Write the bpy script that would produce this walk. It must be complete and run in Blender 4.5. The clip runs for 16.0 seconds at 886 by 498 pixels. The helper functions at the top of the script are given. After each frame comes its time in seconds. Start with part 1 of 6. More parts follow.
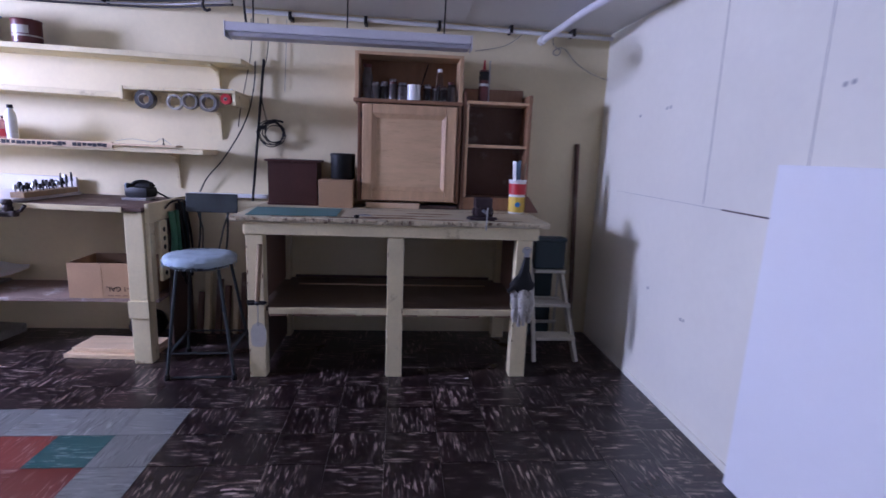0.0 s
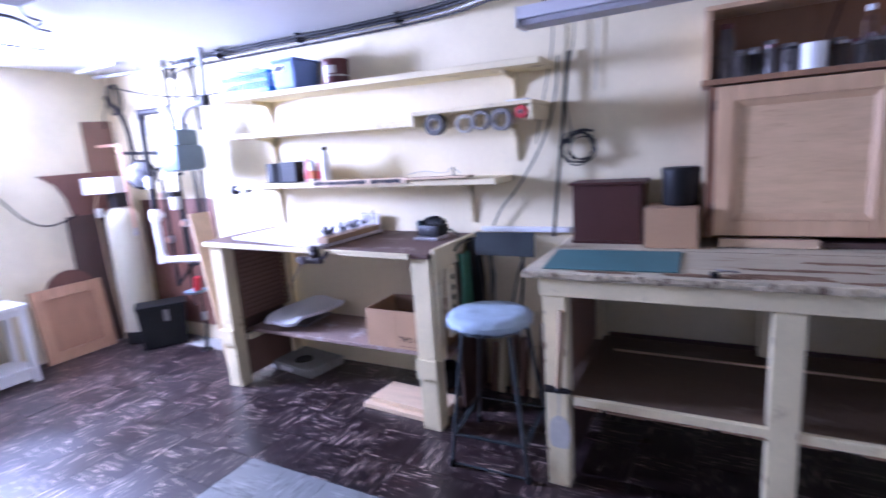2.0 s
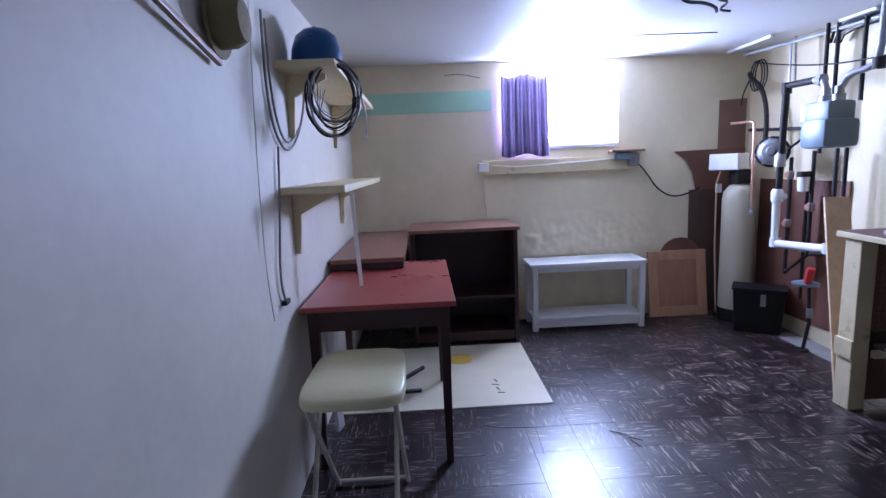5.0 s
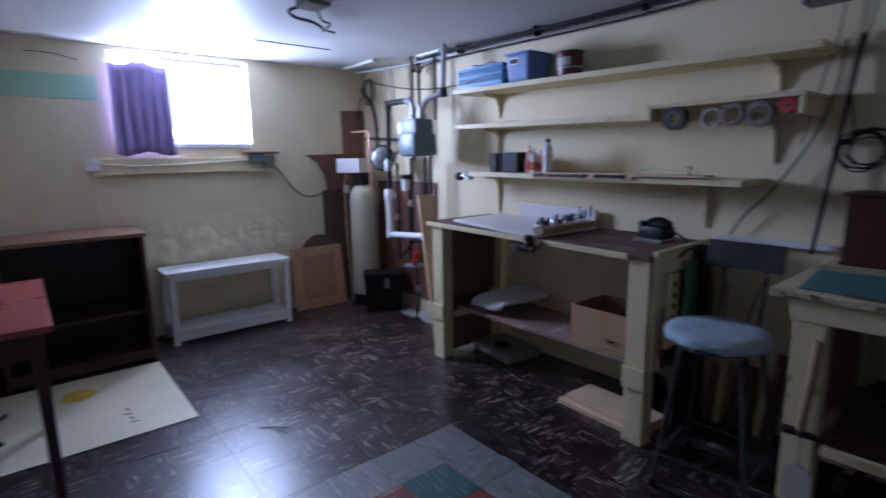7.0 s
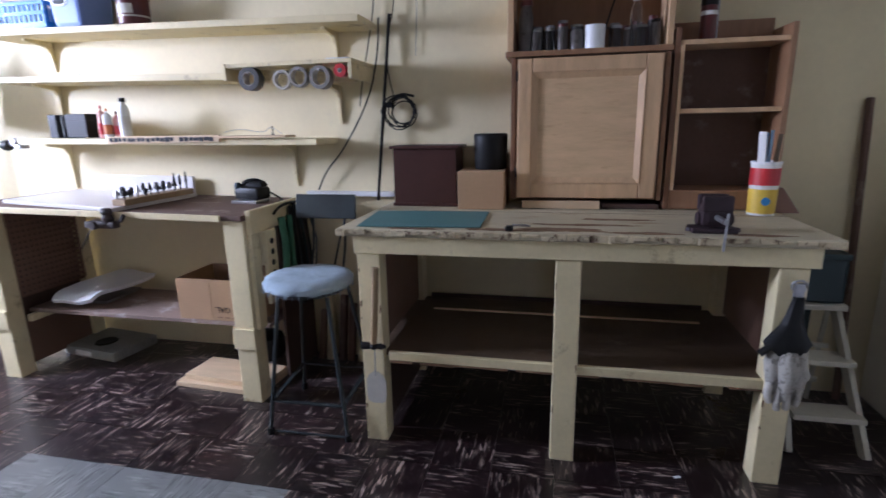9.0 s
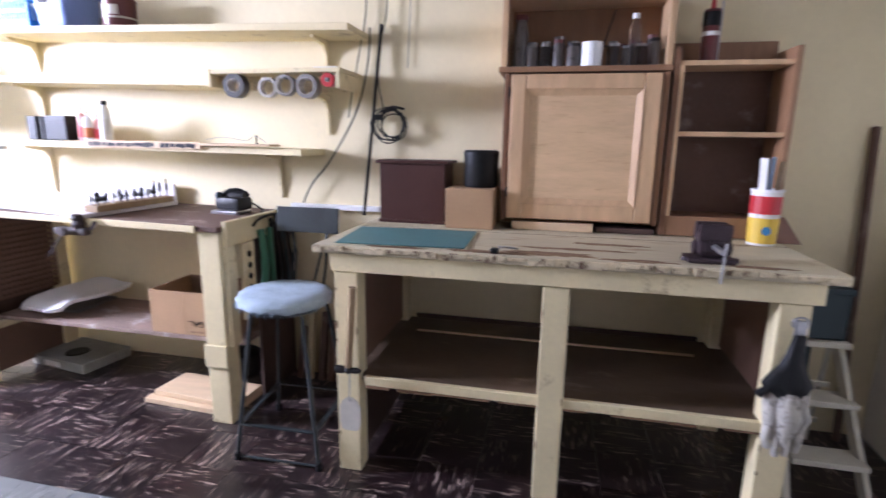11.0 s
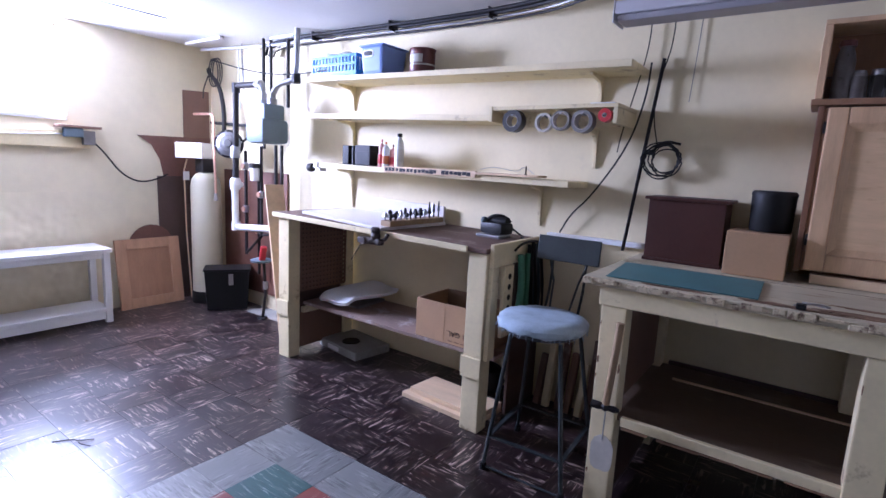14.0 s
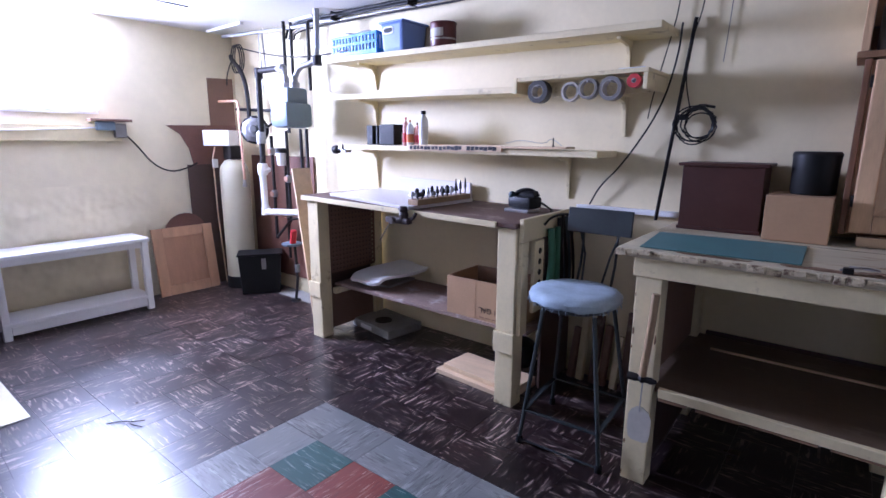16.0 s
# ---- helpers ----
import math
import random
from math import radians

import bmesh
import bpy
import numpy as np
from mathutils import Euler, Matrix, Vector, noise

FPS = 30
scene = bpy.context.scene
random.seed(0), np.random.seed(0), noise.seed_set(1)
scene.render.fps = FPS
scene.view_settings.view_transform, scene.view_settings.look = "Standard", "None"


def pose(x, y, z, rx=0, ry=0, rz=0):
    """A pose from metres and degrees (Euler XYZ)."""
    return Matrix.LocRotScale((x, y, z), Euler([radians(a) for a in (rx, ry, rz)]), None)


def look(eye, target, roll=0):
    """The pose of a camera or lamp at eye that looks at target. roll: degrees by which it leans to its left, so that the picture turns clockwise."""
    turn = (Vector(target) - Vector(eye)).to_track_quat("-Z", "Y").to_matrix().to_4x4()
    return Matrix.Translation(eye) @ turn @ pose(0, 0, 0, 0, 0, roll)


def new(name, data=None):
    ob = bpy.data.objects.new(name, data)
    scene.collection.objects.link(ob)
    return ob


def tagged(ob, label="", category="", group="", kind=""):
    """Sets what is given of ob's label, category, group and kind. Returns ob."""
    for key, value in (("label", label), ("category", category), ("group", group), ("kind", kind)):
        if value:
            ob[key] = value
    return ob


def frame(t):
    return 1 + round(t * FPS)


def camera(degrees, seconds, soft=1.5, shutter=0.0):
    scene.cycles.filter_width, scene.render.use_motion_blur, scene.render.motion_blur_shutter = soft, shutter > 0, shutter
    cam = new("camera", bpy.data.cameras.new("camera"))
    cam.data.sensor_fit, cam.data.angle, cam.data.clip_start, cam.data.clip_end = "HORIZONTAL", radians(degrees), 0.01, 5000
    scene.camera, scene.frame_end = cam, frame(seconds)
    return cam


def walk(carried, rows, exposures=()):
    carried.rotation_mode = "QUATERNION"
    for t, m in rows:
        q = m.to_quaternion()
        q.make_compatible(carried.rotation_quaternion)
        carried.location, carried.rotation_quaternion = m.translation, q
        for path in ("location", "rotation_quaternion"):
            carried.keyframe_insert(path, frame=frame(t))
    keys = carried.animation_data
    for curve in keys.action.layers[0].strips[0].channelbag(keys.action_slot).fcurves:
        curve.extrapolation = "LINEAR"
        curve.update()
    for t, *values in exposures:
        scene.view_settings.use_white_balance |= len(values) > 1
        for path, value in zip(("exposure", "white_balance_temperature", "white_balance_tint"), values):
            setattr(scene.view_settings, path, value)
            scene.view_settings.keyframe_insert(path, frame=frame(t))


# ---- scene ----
cam = camera(82.0, 16.0, shutter=0.5)
PATH = [
    (0, (-0.064, -0.31, 1.235), (0.111, 1.646, 0.864), 2.2),
    (0.5, (-0.001, -0.025, 1.262), (-0.023, 1.931, 0.848), 0.1),
    (1, (-0.018, 0.195, 1.27), (-0.229, 2.15, 0.912), -1.4),
    (1.5, (-0.16, 0.408, 1.296), (-0.638, 2.319, 0.952), -1.9),
    (2, (-0.283, 0.568, 1.337), (-1.226, 2.293, 0.963), -4.0),
    (2.5, (-0.33, 0.648, 1.322), (-1.697, 2.083, 1.04), -1.8),
    (3, (-0.376, 0.618, 1.327), (-2.016, 1.732, 1.061), -2.1),
    (3.5, (-0.419, 0.532, 1.308), (-2.256, 1.271, 1.021), -3.0),
    (3.7, (-0.437, 0.512, 1.316), (-2.327, 1.092, 1.022), -3.4),
    (4.2, (-0.45, 0.49, 1.325), (-2.41, 0.731, 1.01), -3.2),
    (4.75, (-0.46, 0.44, 1.32), (-2.434, 0.492, 1.003), -2.6),
    (5.3, (-0.463, 0.395, 1.313), (-2.434, 0.516, 0.995), -2.1),
    (5.8, (-0.459, 0.372, 1.312), (-2.396, 0.753, 0.988), -1.9),
    (6, (-0.45, 0.392, 1.322), (-2.349, 0.925, 0.99), -2.1),
    (6.5, (-0.407, 0.456, 1.315), (-2.143, 1.391, 0.979), -1.4),
    (7, (-0.353, 0.5, 1.309), (-1.875, 1.75, 0.96), -1.0),
    (7.5, (-0.294, 0.526, 1.28), (-1.504, 2.08, 0.931), -1.4),
    (8, (-0.23, 0.555, 1.272), (-1.094, 2.316, 0.88), -1.6),
    (8.5, (-0.178, 0.588, 1.264), (-0.78, 2.443, 0.819), -1.1),
    (8.7, (-0.156, 0.586, 1.243), (-0.678, 2.461, 0.782), -1.4),
    (9.2, (-0.13, 0.63, 1.24), (-0.474, 2.544, 0.775), -0.6),
    (9.8, (-0.11, 0.67, 1.24), (-0.28, 2.608, 0.775), 0.4),
    (10.3, (-0.1, 0.7, 1.243), (-0.276, 2.637, 0.78), 1.2),
    (10.8, (-0.086, 0.724, 1.239), (-0.399, 2.647, 0.789), 1.8),
    (11, (-0.102, 0.719, 1.238), (-0.516, 2.633, 0.828), 0.9),
    (11.5, (-0.18, 0.673, 1.266), (-0.896, 2.487, 0.819), 0.2),
    (12, (-0.234, 0.63, 1.268), (-1.167, 2.338, 0.81), 1.0),
    (12.5, (-0.265, 0.614, 1.25), (-1.303, 2.252, 0.764), 0.2),
    (13, (-0.278, 0.604, 1.256), (-1.366, 2.271, 1.061), 2.6),
    (13.5, (-0.291, 0.584, 1.236), (-1.441, 2.171, 0.84), 1.9),
    (14, (-0.293, 0.595, 1.239), (-1.443, 2.199, 0.918), 2.9),
    (14.5, (-0.305, 0.589, 1.236), (-1.507, 2.143, 0.86), 1.4),
    (15, (-0.306, 0.593, 1.234), (-1.492, 2.154, 0.838), 1.9),
    (15.5, (-0.307, 0.598, 1.235), (-1.506, 2.139, 0.802), 1.1),
    (16, (-0.305, 0.593, 1.237), (-1.526, 2.122, 0.826), 0.2),
]
EXPO = [(0.0, 0.33, 5020, 42), (1.0, 0.69, 4930, 39), (2.0, 1.05, 4750, 41), (2.6, 0.8, 4600, 38), (3.2, 0.12, 4600, 37), (3.7, 0.0, 4620, 35), (5.8, -1.0, 4850, 31), (7.0, -1.25, 4850, 27),
        (8.0, -0.85, 5080, 26), (8.5, -0.15, 5250, 26), (10.8, 1.27, 5600, 30), (11.5, 1.33, 5560, 35), (12.2, 1.13, 5270, 37), (13.0, 0.79, 5130, 37), (14.5, 0.4, 5050, 36), (16.0, 0.42, 5050, 36)]
walk(cam, [(t, look(eye, target, roll)) for t, eye, target, roll in PATH], EXPO)

# ---- world and light ----
world = bpy.data.worlds.new("sky")
scene.world = world
world.use_nodes = True
wt_nodes = world.node_tree
sky = wt_nodes.nodes.new("ShaderNodeTexSky")
sky.sky_type, sky.sun_disc = "NISHITA", False
sky.sun_elevation, sky.sun_rotation = radians(35), radians(200)
wt_nodes.links.new(sky.outputs[0], wt_nodes.nodes["Background"].inputs[0])
wt_nodes.nodes["Background"].inputs[1].default_value = 0.12


def area_lamp(name, m, w, h, power, colour, spread=180):
    data = bpy.data.lights.new(name, "AREA")
    data.shape, data.size, data.size_y, data.energy, data.color = "RECTANGLE", w, h, power, colour
    data.spread = radians(spread)
    ob = new(name, data)
    ob.matrix_world = m
    return ob


# daylight of the basement window
area_lamp("window_daylight", look((-4.77, 1.545, 1.77), (1.28, 1.5, 1.25)), 0.85, 0.53, 168, (0.86, 0.93, 1.0), 172)

# ---- materials ----
def mat(name, base, rough=0.6, vary=0.25, scale=6.0, fine=60.0, bump=0.05, metal=0.0, stain=None, stain_at=0.62, stretch=(1, 1, 1), spec=0.5):
    """Paint, wood, metal and cloth: two scales of variation, stains and a fine relief."""
    m = bpy.data.materials.new(name)
    m.use_nodes = True
    nt = m.node_tree
    n, l = nt.nodes, nt.links
    bsdf = n["Principled BSDF"]
    geo, info = n.new("ShaderNodeNewGeometry"), n.new("ShaderNodeObjectInfo")
    shift = n.new("ShaderNodeVectorMath")
    shift.operation = "MULTIPLY_ADD"
    shift.inputs[1].default_value = stretch
    l.new(geo.outputs["Position"], shift.inputs[0])
    l.new(info.outputs["Random"], shift.inputs[2])
    big, small = n.new("ShaderNodeTexNoise"), n.new("ShaderNodeTexNoise")
    big.inputs["Scale"].default_value, big.inputs["Detail"].default_value = scale, 6
    small.inputs["Scale"].default_value, small.inputs["Detail"].default_value = fine, 4
    for t in (big, small):
        l.new(shift.outputs[0], t.inputs["Vector"])
    mixv = n.new("ShaderNodeMath")
    mixv.operation = "MULTIPLY_ADD"
    l.new(small.outputs["Fac"], mixv.inputs[0])
    mixv.inputs[1].default_value = 0.4
    l.new(big.outputs["Fac"], mixv.inputs[2])
    ramp = n.new("ShaderNodeValToRGB")
    c = Vector(base)
    ramp.color_ramp.elements[0].position, ramp.color_ramp.elements[0].color = 0.35, (*(c * (1 - vary)), 1)
    ramp.color_ramp.elements[1].position, ramp.color_ramp.elements[1].color = 0.95, (*(c * (1 + vary * 0.4)), 1)
    l.new(mixv.outputs[0], ramp.inputs["Fac"])
    colour = ramp.outputs["Color"]
    if stain:
        sn = n.new("ShaderNodeTexNoise")
        sn.inputs["Scale"].default_value, sn.inputs["Detail"].default_value, sn.inputs["Roughness"].default_value = scale * 1.7, 9, 0.68
        off = n.new("ShaderNodeVectorMath")
        off.operation = "ADD"
        off.inputs[1].default_value = (7.3, 2.9, 4.1)
        l.new(shift.outputs[0], off.inputs[0])
        l.new(off.outputs[0], sn.inputs["Vector"])
        sr = n.new("ShaderNodeValToRGB")
        sr.color_ramp.elements[0].position, sr.color_ramp.elements[1].position = stain_at, stain_at + 0.1
        l.new(sn.outputs["Fac"], sr.inputs["Fac"])
        mx = n.new("ShaderNodeMix")
        mx.data_type = "RGBA"
        l.new(sr.outputs["Color"], mx.inputs["Factor"])
        l.new(colour, mx.inputs["A"])
        mx.inputs["B"].default_value = (*stain, 1)
        colour = mx.outputs["Result"]
    l.new(colour, bsdf.inputs["Base Color"])
    rr = n.new("ShaderNodeMath")
    rr.operation = "MULTIPLY_ADD"
    l.new(big.outputs["Fac"], rr.inputs[0])
    rr.inputs[1].default_value, rr.inputs[2].default_value = 0.2, max(0.03, rough - 0.1)
    l.new(rr.outputs[0], bsdf.inputs["Roughness"])
    bsdf.inputs["Metallic"].default_value = metal
    bsdf.inputs["Specular IOR Level"].default_value = spec
    if bump:
        b = n.new("ShaderNodeBump")
        b.inputs["Strength"].default_value, b.inputs["Distance"].default_value = min(1, bump * 6), 0.004
        l.new(mixv.outputs[0], b.inputs["Height"])
        l.new(b.outputs[0], bsdf.inputs["Normal"])
    return m


def tile_mat(name, base, streaks, amount=0.85):
    """Old marbled floor tile: streaks along the tile's own length, a worn gloss."""
    m = bpy.data.materials.new(name)
    m.use_nodes = True
    nt = m.node_tree
    n, l = nt.nodes, nt.links
    bsdf = n["Principled BSDF"]
    uv, info = n.new("ShaderNodeUVMap"), n.new("ShaderNodeObjectInfo")
    uv.uv_map = "tile"
    sc = n.new("ShaderNodeMath")
    sc.operation = "MULTIPLY"
    sc.inputs[1].default_value = 53.0
    l.new(info.outputs["Random"], sc.inputs[0])
    add = n.new("ShaderNodeVectorMath")
    l.new(uv.outputs[0], add.inputs[0])
    l.new(sc.outputs[0], add.inputs[1])
    def streak(sx, sy, lo, hi, detail):
        mul = n.new("ShaderNodeVectorMath")
        mul.operation = "MULTIPLY"
        mul.inputs[1].default_value = (sx, sy, 1)
        l.new(add.outputs[0], mul.inputs[0])
        t = n.new("ShaderNodeTexNoise")
        t.inputs["Scale"].default_value, t.inputs["Detail"].default_value, t.inputs["Distortion"].default_value = 1, detail, 0.5
        l.new(mul.outputs[0], t.inputs["Vector"])
        r = n.new("ShaderNodeMapRange")
        r.inputs["From Min"].default_value, r.inputs["From Max"].default_value = lo, hi
        l.new(t.outputs["Fac"], r.inputs["Value"])
        return r.outputs[0]
    col = None
    prev = (*base, 1)
    for (sx, sy, lo, hi, c, k) in ((8, 42, 0.42, 0.65, streaks[0], 1.0), (14, 100, 0.52, 0.62, streaks[1], 0.8), (8, 55, 0.565, 0.67, streaks[2], amount * 0.35), (12, 85, 0.58, 0.64, streaks[2], amount * 0.85)):
        mx = n.new("ShaderNodeMix")
        mx.data_type = "RGBA"
        f = n.new("ShaderNodeMath")
        f.operation = "MULTIPLY"
        f.inputs[1].default_value = k
        patchy = n.new("ShaderNodeMath")
        patchy.operation = "MULTIPLY"
        l.new(streak(sx, sy, lo, hi, 4), patchy.inputs[0])
        l.new(streak(5, 8, 0.38, 0.56, 3), patchy.inputs[1])
        l.new(patchy.outputs[0], f.inputs[0])
        l.new(f.outputs[0], mx.inputs["Factor"])
        if col is None:
            mx.inputs["A"].default_value = prev
        else:
            l.new(col, mx.inputs["A"])
        mx.inputs["B"].default_value = (*c, 1)
        col = mx.outputs["Result"]
    hsv = n.new("ShaderNodeHueSaturation")
    val = n.new("ShaderNodeMapRange")
    val.inputs["To Min"].default_value, val.inputs["To Max"].default_value = 0.8, 1.2
    l.new(info.outputs["Random"], val.inputs["Value"])
    l.new(val.outputs[0], hsv.inputs["Value"])
    l.new(col, hsv.inputs["Color"])
    l.new(hsv.outputs[0], bsdf.inputs["Base Color"])
    geo = n.new("ShaderNodeNewGeometry")
    wear = n.new("ShaderNodeTexNoise")
    wear.inputs["Scale"].default_value, wear.inputs["Detail"].default_value = 2.6, 7
    l.new(geo.outputs["Position"], wear.inputs["Vector"])
    r = n.new("ShaderNodeMapRange")
    r.inputs["From Min"].default_value, r.inputs["From Max"].default_value = 0.3, 0.7
    r.inputs["To Min"].default_value, r.inputs["To Max"].default_value = 0.27, 0.41
    l.new(wear.outputs["Fac"], r.inputs["Value"])
    l.new(r.outputs[0], bsdf.inputs["Roughness"])
    bsdf.inputs["Specular IOR Level"].default_value = 0.75
    b = n.new("ShaderNodeBump")
    b.inputs["Strength"].default_value, b.inputs["Distance"].default_value = 0.25, 0.004
    l.new(wear.outputs["Fac"], b.inputs["Height"])
    l.new(b.outputs[0], bsdf.inputs["Normal"])
    return m


M_CREAM = mat("cream_wall_paint", (0.74, 0.645, 0.405), 0.62, 0.10, 2.2, 40, 0.06, stain=(0.66, 0.58, 0.38), stain_at=0.66)
M_ROUGHCREAM = mat("rough_cream_wall_paint", (0.72, 0.635, 0.43), 0.6, 0.12, 3.0, 14, 0.16, stain=(0.70, 0.63, 0.46), stain_at=0.62)
M_WHITEWALL = mat("off_white_wall_paint", (0.68, 0.648, 0.55), 0.6, 0.14, 2.0, 24, 0.10, stain=(0.56, 0.52, 0.42), stain_at=0.64)
M_PANEL = mat("white_panel_paint", (0.85, 0.82, 0.70), 0.5, 0.07, 1.6, 25, 0.03, stain=(0.66, 0.63, 0.55), stain_at=0.7)
M_CEIL = mat("white_ceiling_paint", (0.66, 0.648, 0.62), 0.55, 0.08, 1.5, 30, 0.03)
M_CREAMWOOD = mat("cream_painted_wood", (0.74, 0.635, 0.375), 0.5, 0.16, 5, 60, 0.06, stain=(0.40, 0.31, 0.17), stain_at=0.59)
M_WORN = mat("worn_cream_boards", (0.57, 0.50, 0.335), 0.6, 0.3, 5, 60, 0.12, stain=(0.30, 0.20, 0.11), stain_at=0.57, stretch=(0.25, 1, 1))
M_CHIP = mat("chipped_bare_edge", (0.66, 0.56, 0.36), 0.7, 0.4, 14, 80, 0.25, stain=(0.13, 0.075, 0.04), stain_at=0.50)
M_BARE = mat("bare_splintered_wood", (0.20, 0.11, 0.055), 0.75, 0.45, 16, 90, 0.3, stain=(0.42, 0.29, 0.17), stain_at=0.56, stretch=(0.25, 1, 1))
M_CORE = mat("grey_card_core", (0.46, 0.42, 0.36), 0.8, 0.2, 8, 80, 0.03)
M_SKYBLUE = mat("pale_blue_plastic", (0.25, 0.42, 0.62), 0.45, 0.12, 6, 60, 0.01)
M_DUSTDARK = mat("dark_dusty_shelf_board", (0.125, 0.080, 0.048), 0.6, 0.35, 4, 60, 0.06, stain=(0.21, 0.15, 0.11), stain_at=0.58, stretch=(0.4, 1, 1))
M_DARKTAPE = mat("dark_tape", (0.040, 0.037, 0.033), 0.5, 0.3, 12, 80, 0.03)
M_SPOT = mat("nail_spot_filler", (0.42, 0.41, 0.39), 0.7, 0.2, 12, 80, 0.03)
M_SHELFBROWN = mat("dusty_brown_hardboard", (0.15, 0.092, 0.068), 0.7, 0.3, 4, 60, 0.05, stain=(0.26, 0.20, 0.16), stain_at=0.56, spec=0.3)
M_SHELFDUST = mat("pale_dust_on_brown_board", (0.27, 0.19, 0.15), 0.75, 0.35, 5, 60, 0.06, stain=(0.42, 0.35, 0.30), stain_at=0.55, spec=0.3)
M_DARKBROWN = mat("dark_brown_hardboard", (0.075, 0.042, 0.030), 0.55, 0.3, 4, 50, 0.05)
M_REDBROWN = mat("red_brown_board", (0.16, 0.07, 0.045), 0.5, 0.3, 4, 50, 0.05)
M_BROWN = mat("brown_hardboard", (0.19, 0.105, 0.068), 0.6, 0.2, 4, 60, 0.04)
M_OAK = mat("pale_oak", (0.60, 0.395, 0.215), 0.45, 0.22, 5, 40, 0.08, stretch=(6, 6, 0.7))
M_OAKPANEL = mat("oak_veneer_panel", (0.63, 0.43, 0.24), 0.42, 0.22, 4, 30, 0.05, stretch=(0.9, 5, 5), stain=(0.52, 0.33, 0.18), stain_at=0.57)
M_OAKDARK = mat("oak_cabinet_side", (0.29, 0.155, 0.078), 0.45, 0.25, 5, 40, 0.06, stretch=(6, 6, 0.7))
M_PINE = mat("raw_pine", (0.66, 0.48, 0.29), 0.6, 0.18, 6, 50, 0.06, stretch=(0.8, 5, 5))
M_TAN = mat("tan_wood", (0.25, 0.125, 0.08), 0.4, 0.18, 5, 50, 0.04, stretch=(0.8, 5, 5))
M_WHITE = mat("white_enamel", (0.80, 0.80, 0.79), 0.35, 0.06, 4, 40, 0.02, stain=(0.68, 0.66, 0.6), stain_at=0.7)
M_LAMINATE = mat("white_laminate", (0.64, 0.61, 0.60), 0.35, 0.08, 6, 60, 0.02, stain=(0.55, 0.52, 0.5), stain_at=0.68)
M_RED = mat("worn_red_tabletop", (0.33, 0.065, 0.055), 0.3, 0.18, 4, 60, 0.03, stain=(0.44, 0.16, 0.14), stain_at=0.64)
M_MAHOG = mat("dark_mahogany", (0.045, 0.016, 0.014), 0.4, 0.3, 5, 60, 0.03)
M_SEATY = mat("pale_yellow_vinyl", (0.68, 0.64, 0.38), 0.38, 0.08, 5, 60, 0.02)
M_STEELW = mat("cream_steel_tube", (0.58, 0.55, 0.44), 0.4, 0.15, 10, 80, 0.02)
M_BLACK = mat("black_plastic", (0.009, 0.009, 0.009), 0.5, 0.3, 6, 60, 0.02, spec=0.25)
M_BLACKIRON = mat("black_iron", (0.022, 0.019, 0.018), 0.6, 0.45, 10, 80, 0.12, metal=0.1, spec=0.3)
M_STEEL = mat("grey_steel", (0.42, 0.42, 0.43), 0.35, 0.25, 10, 80, 0.04, metal=0.8)
M_GALV = mat("galvanised_steel", (0.36, 0.36, 0.365), 0.45, 0.3, 14, 70, 0.05, metal=0.7)
M_COPPER = mat("copper_pipe", (0.62, 0.38, 0.28), 0.35, 0.3, 12, 70, 0.02, metal=0.8)
M_PVC = mat("white_pvc", (0.80, 0.80, 0.78), 0.35, 0.06, 6, 60, 0.01)
M_METER = mat("grey_blue_meter_paint", (0.15, 0.20, 0.235), 0.4, 0.15, 8, 60, 0.03, stain=(0.15, 0.17, 0.18), stain_at=0.68)
M_TANK = mat("cream_fibreglass", (0.53, 0.50, 0.36), 0.4, 0.08, 5, 90, 0.03)
M_STOOL = mat("dark_green_grey_steel", (0.030, 0.038, 0.038), 0.45, 0.35, 9, 60, 0.05, metal=0.2, stain=(0.36, 0.37, 0.34), stain_at=0.67)
M_BLUECLOTH = mat("pale_blue_terry_cloth", (0.37, 0.46, 0.53), 0.9, 0.3, 14, 160, 0.5)
M_TEAL = mat("teal_cutting_mat", (0.075, 0.19, 0.195), 0.6, 0.3, 6, 80, 0.03, stain=(0.12, 0.26, 0.27), stain_at=0.66)
M_BLUE = mat("blue_plastic", (0.035, 0.22, 0.50), 0.35, 0.1, 5, 60, 0.01)
M_PERI = mat("periwinkle_plastic", (0.17, 0.26, 0.55), 0.45, 0.1, 5, 60, 0.01)
M_HELMET = mat("royal_blue_plastic", (0.012, 0.075, 0.23), 0.35, 0.15, 5, 60, 0.01)
M_MAROON = mat("maroon_tin", (0.11, 0.022, 0.02), 0.35, 0.3, 8, 60, 0.02)
M_MAROONBOX = mat("maroon_brown_wood", (0.056, 0.019, 0.013), 0.5, 0.25, 5, 60, 0.03, spec=0.3)
M_CARD = mat("brown_cardboard", (0.40, 0.245, 0.125), 0.8, 0.14, 5, 80, 0.03)
M_CARDIN = mat("cardboard_inside", (0.22, 0.13, 0.07), 0.85, 0.15, 5, 80, 0.03)
M_REDP = mat("red_plastic", (0.50, 0.03, 0.035), 0.4, 0.12, 6, 60, 0.01)
M_YELLOW = mat("yellow_print", (0.70, 0.47, 0.05), 0.5, 0.15, 6, 60, 0.01)
M_GREYTAPE = mat("grey_tape", (0.215, 0.20, 0.18), 0.5, 0.25, 12, 80, 0.03)
M_PALETAPE = mat("pale_tape", (0.55, 0.52, 0.45), 0.5, 0.2, 12, 80, 0.03)
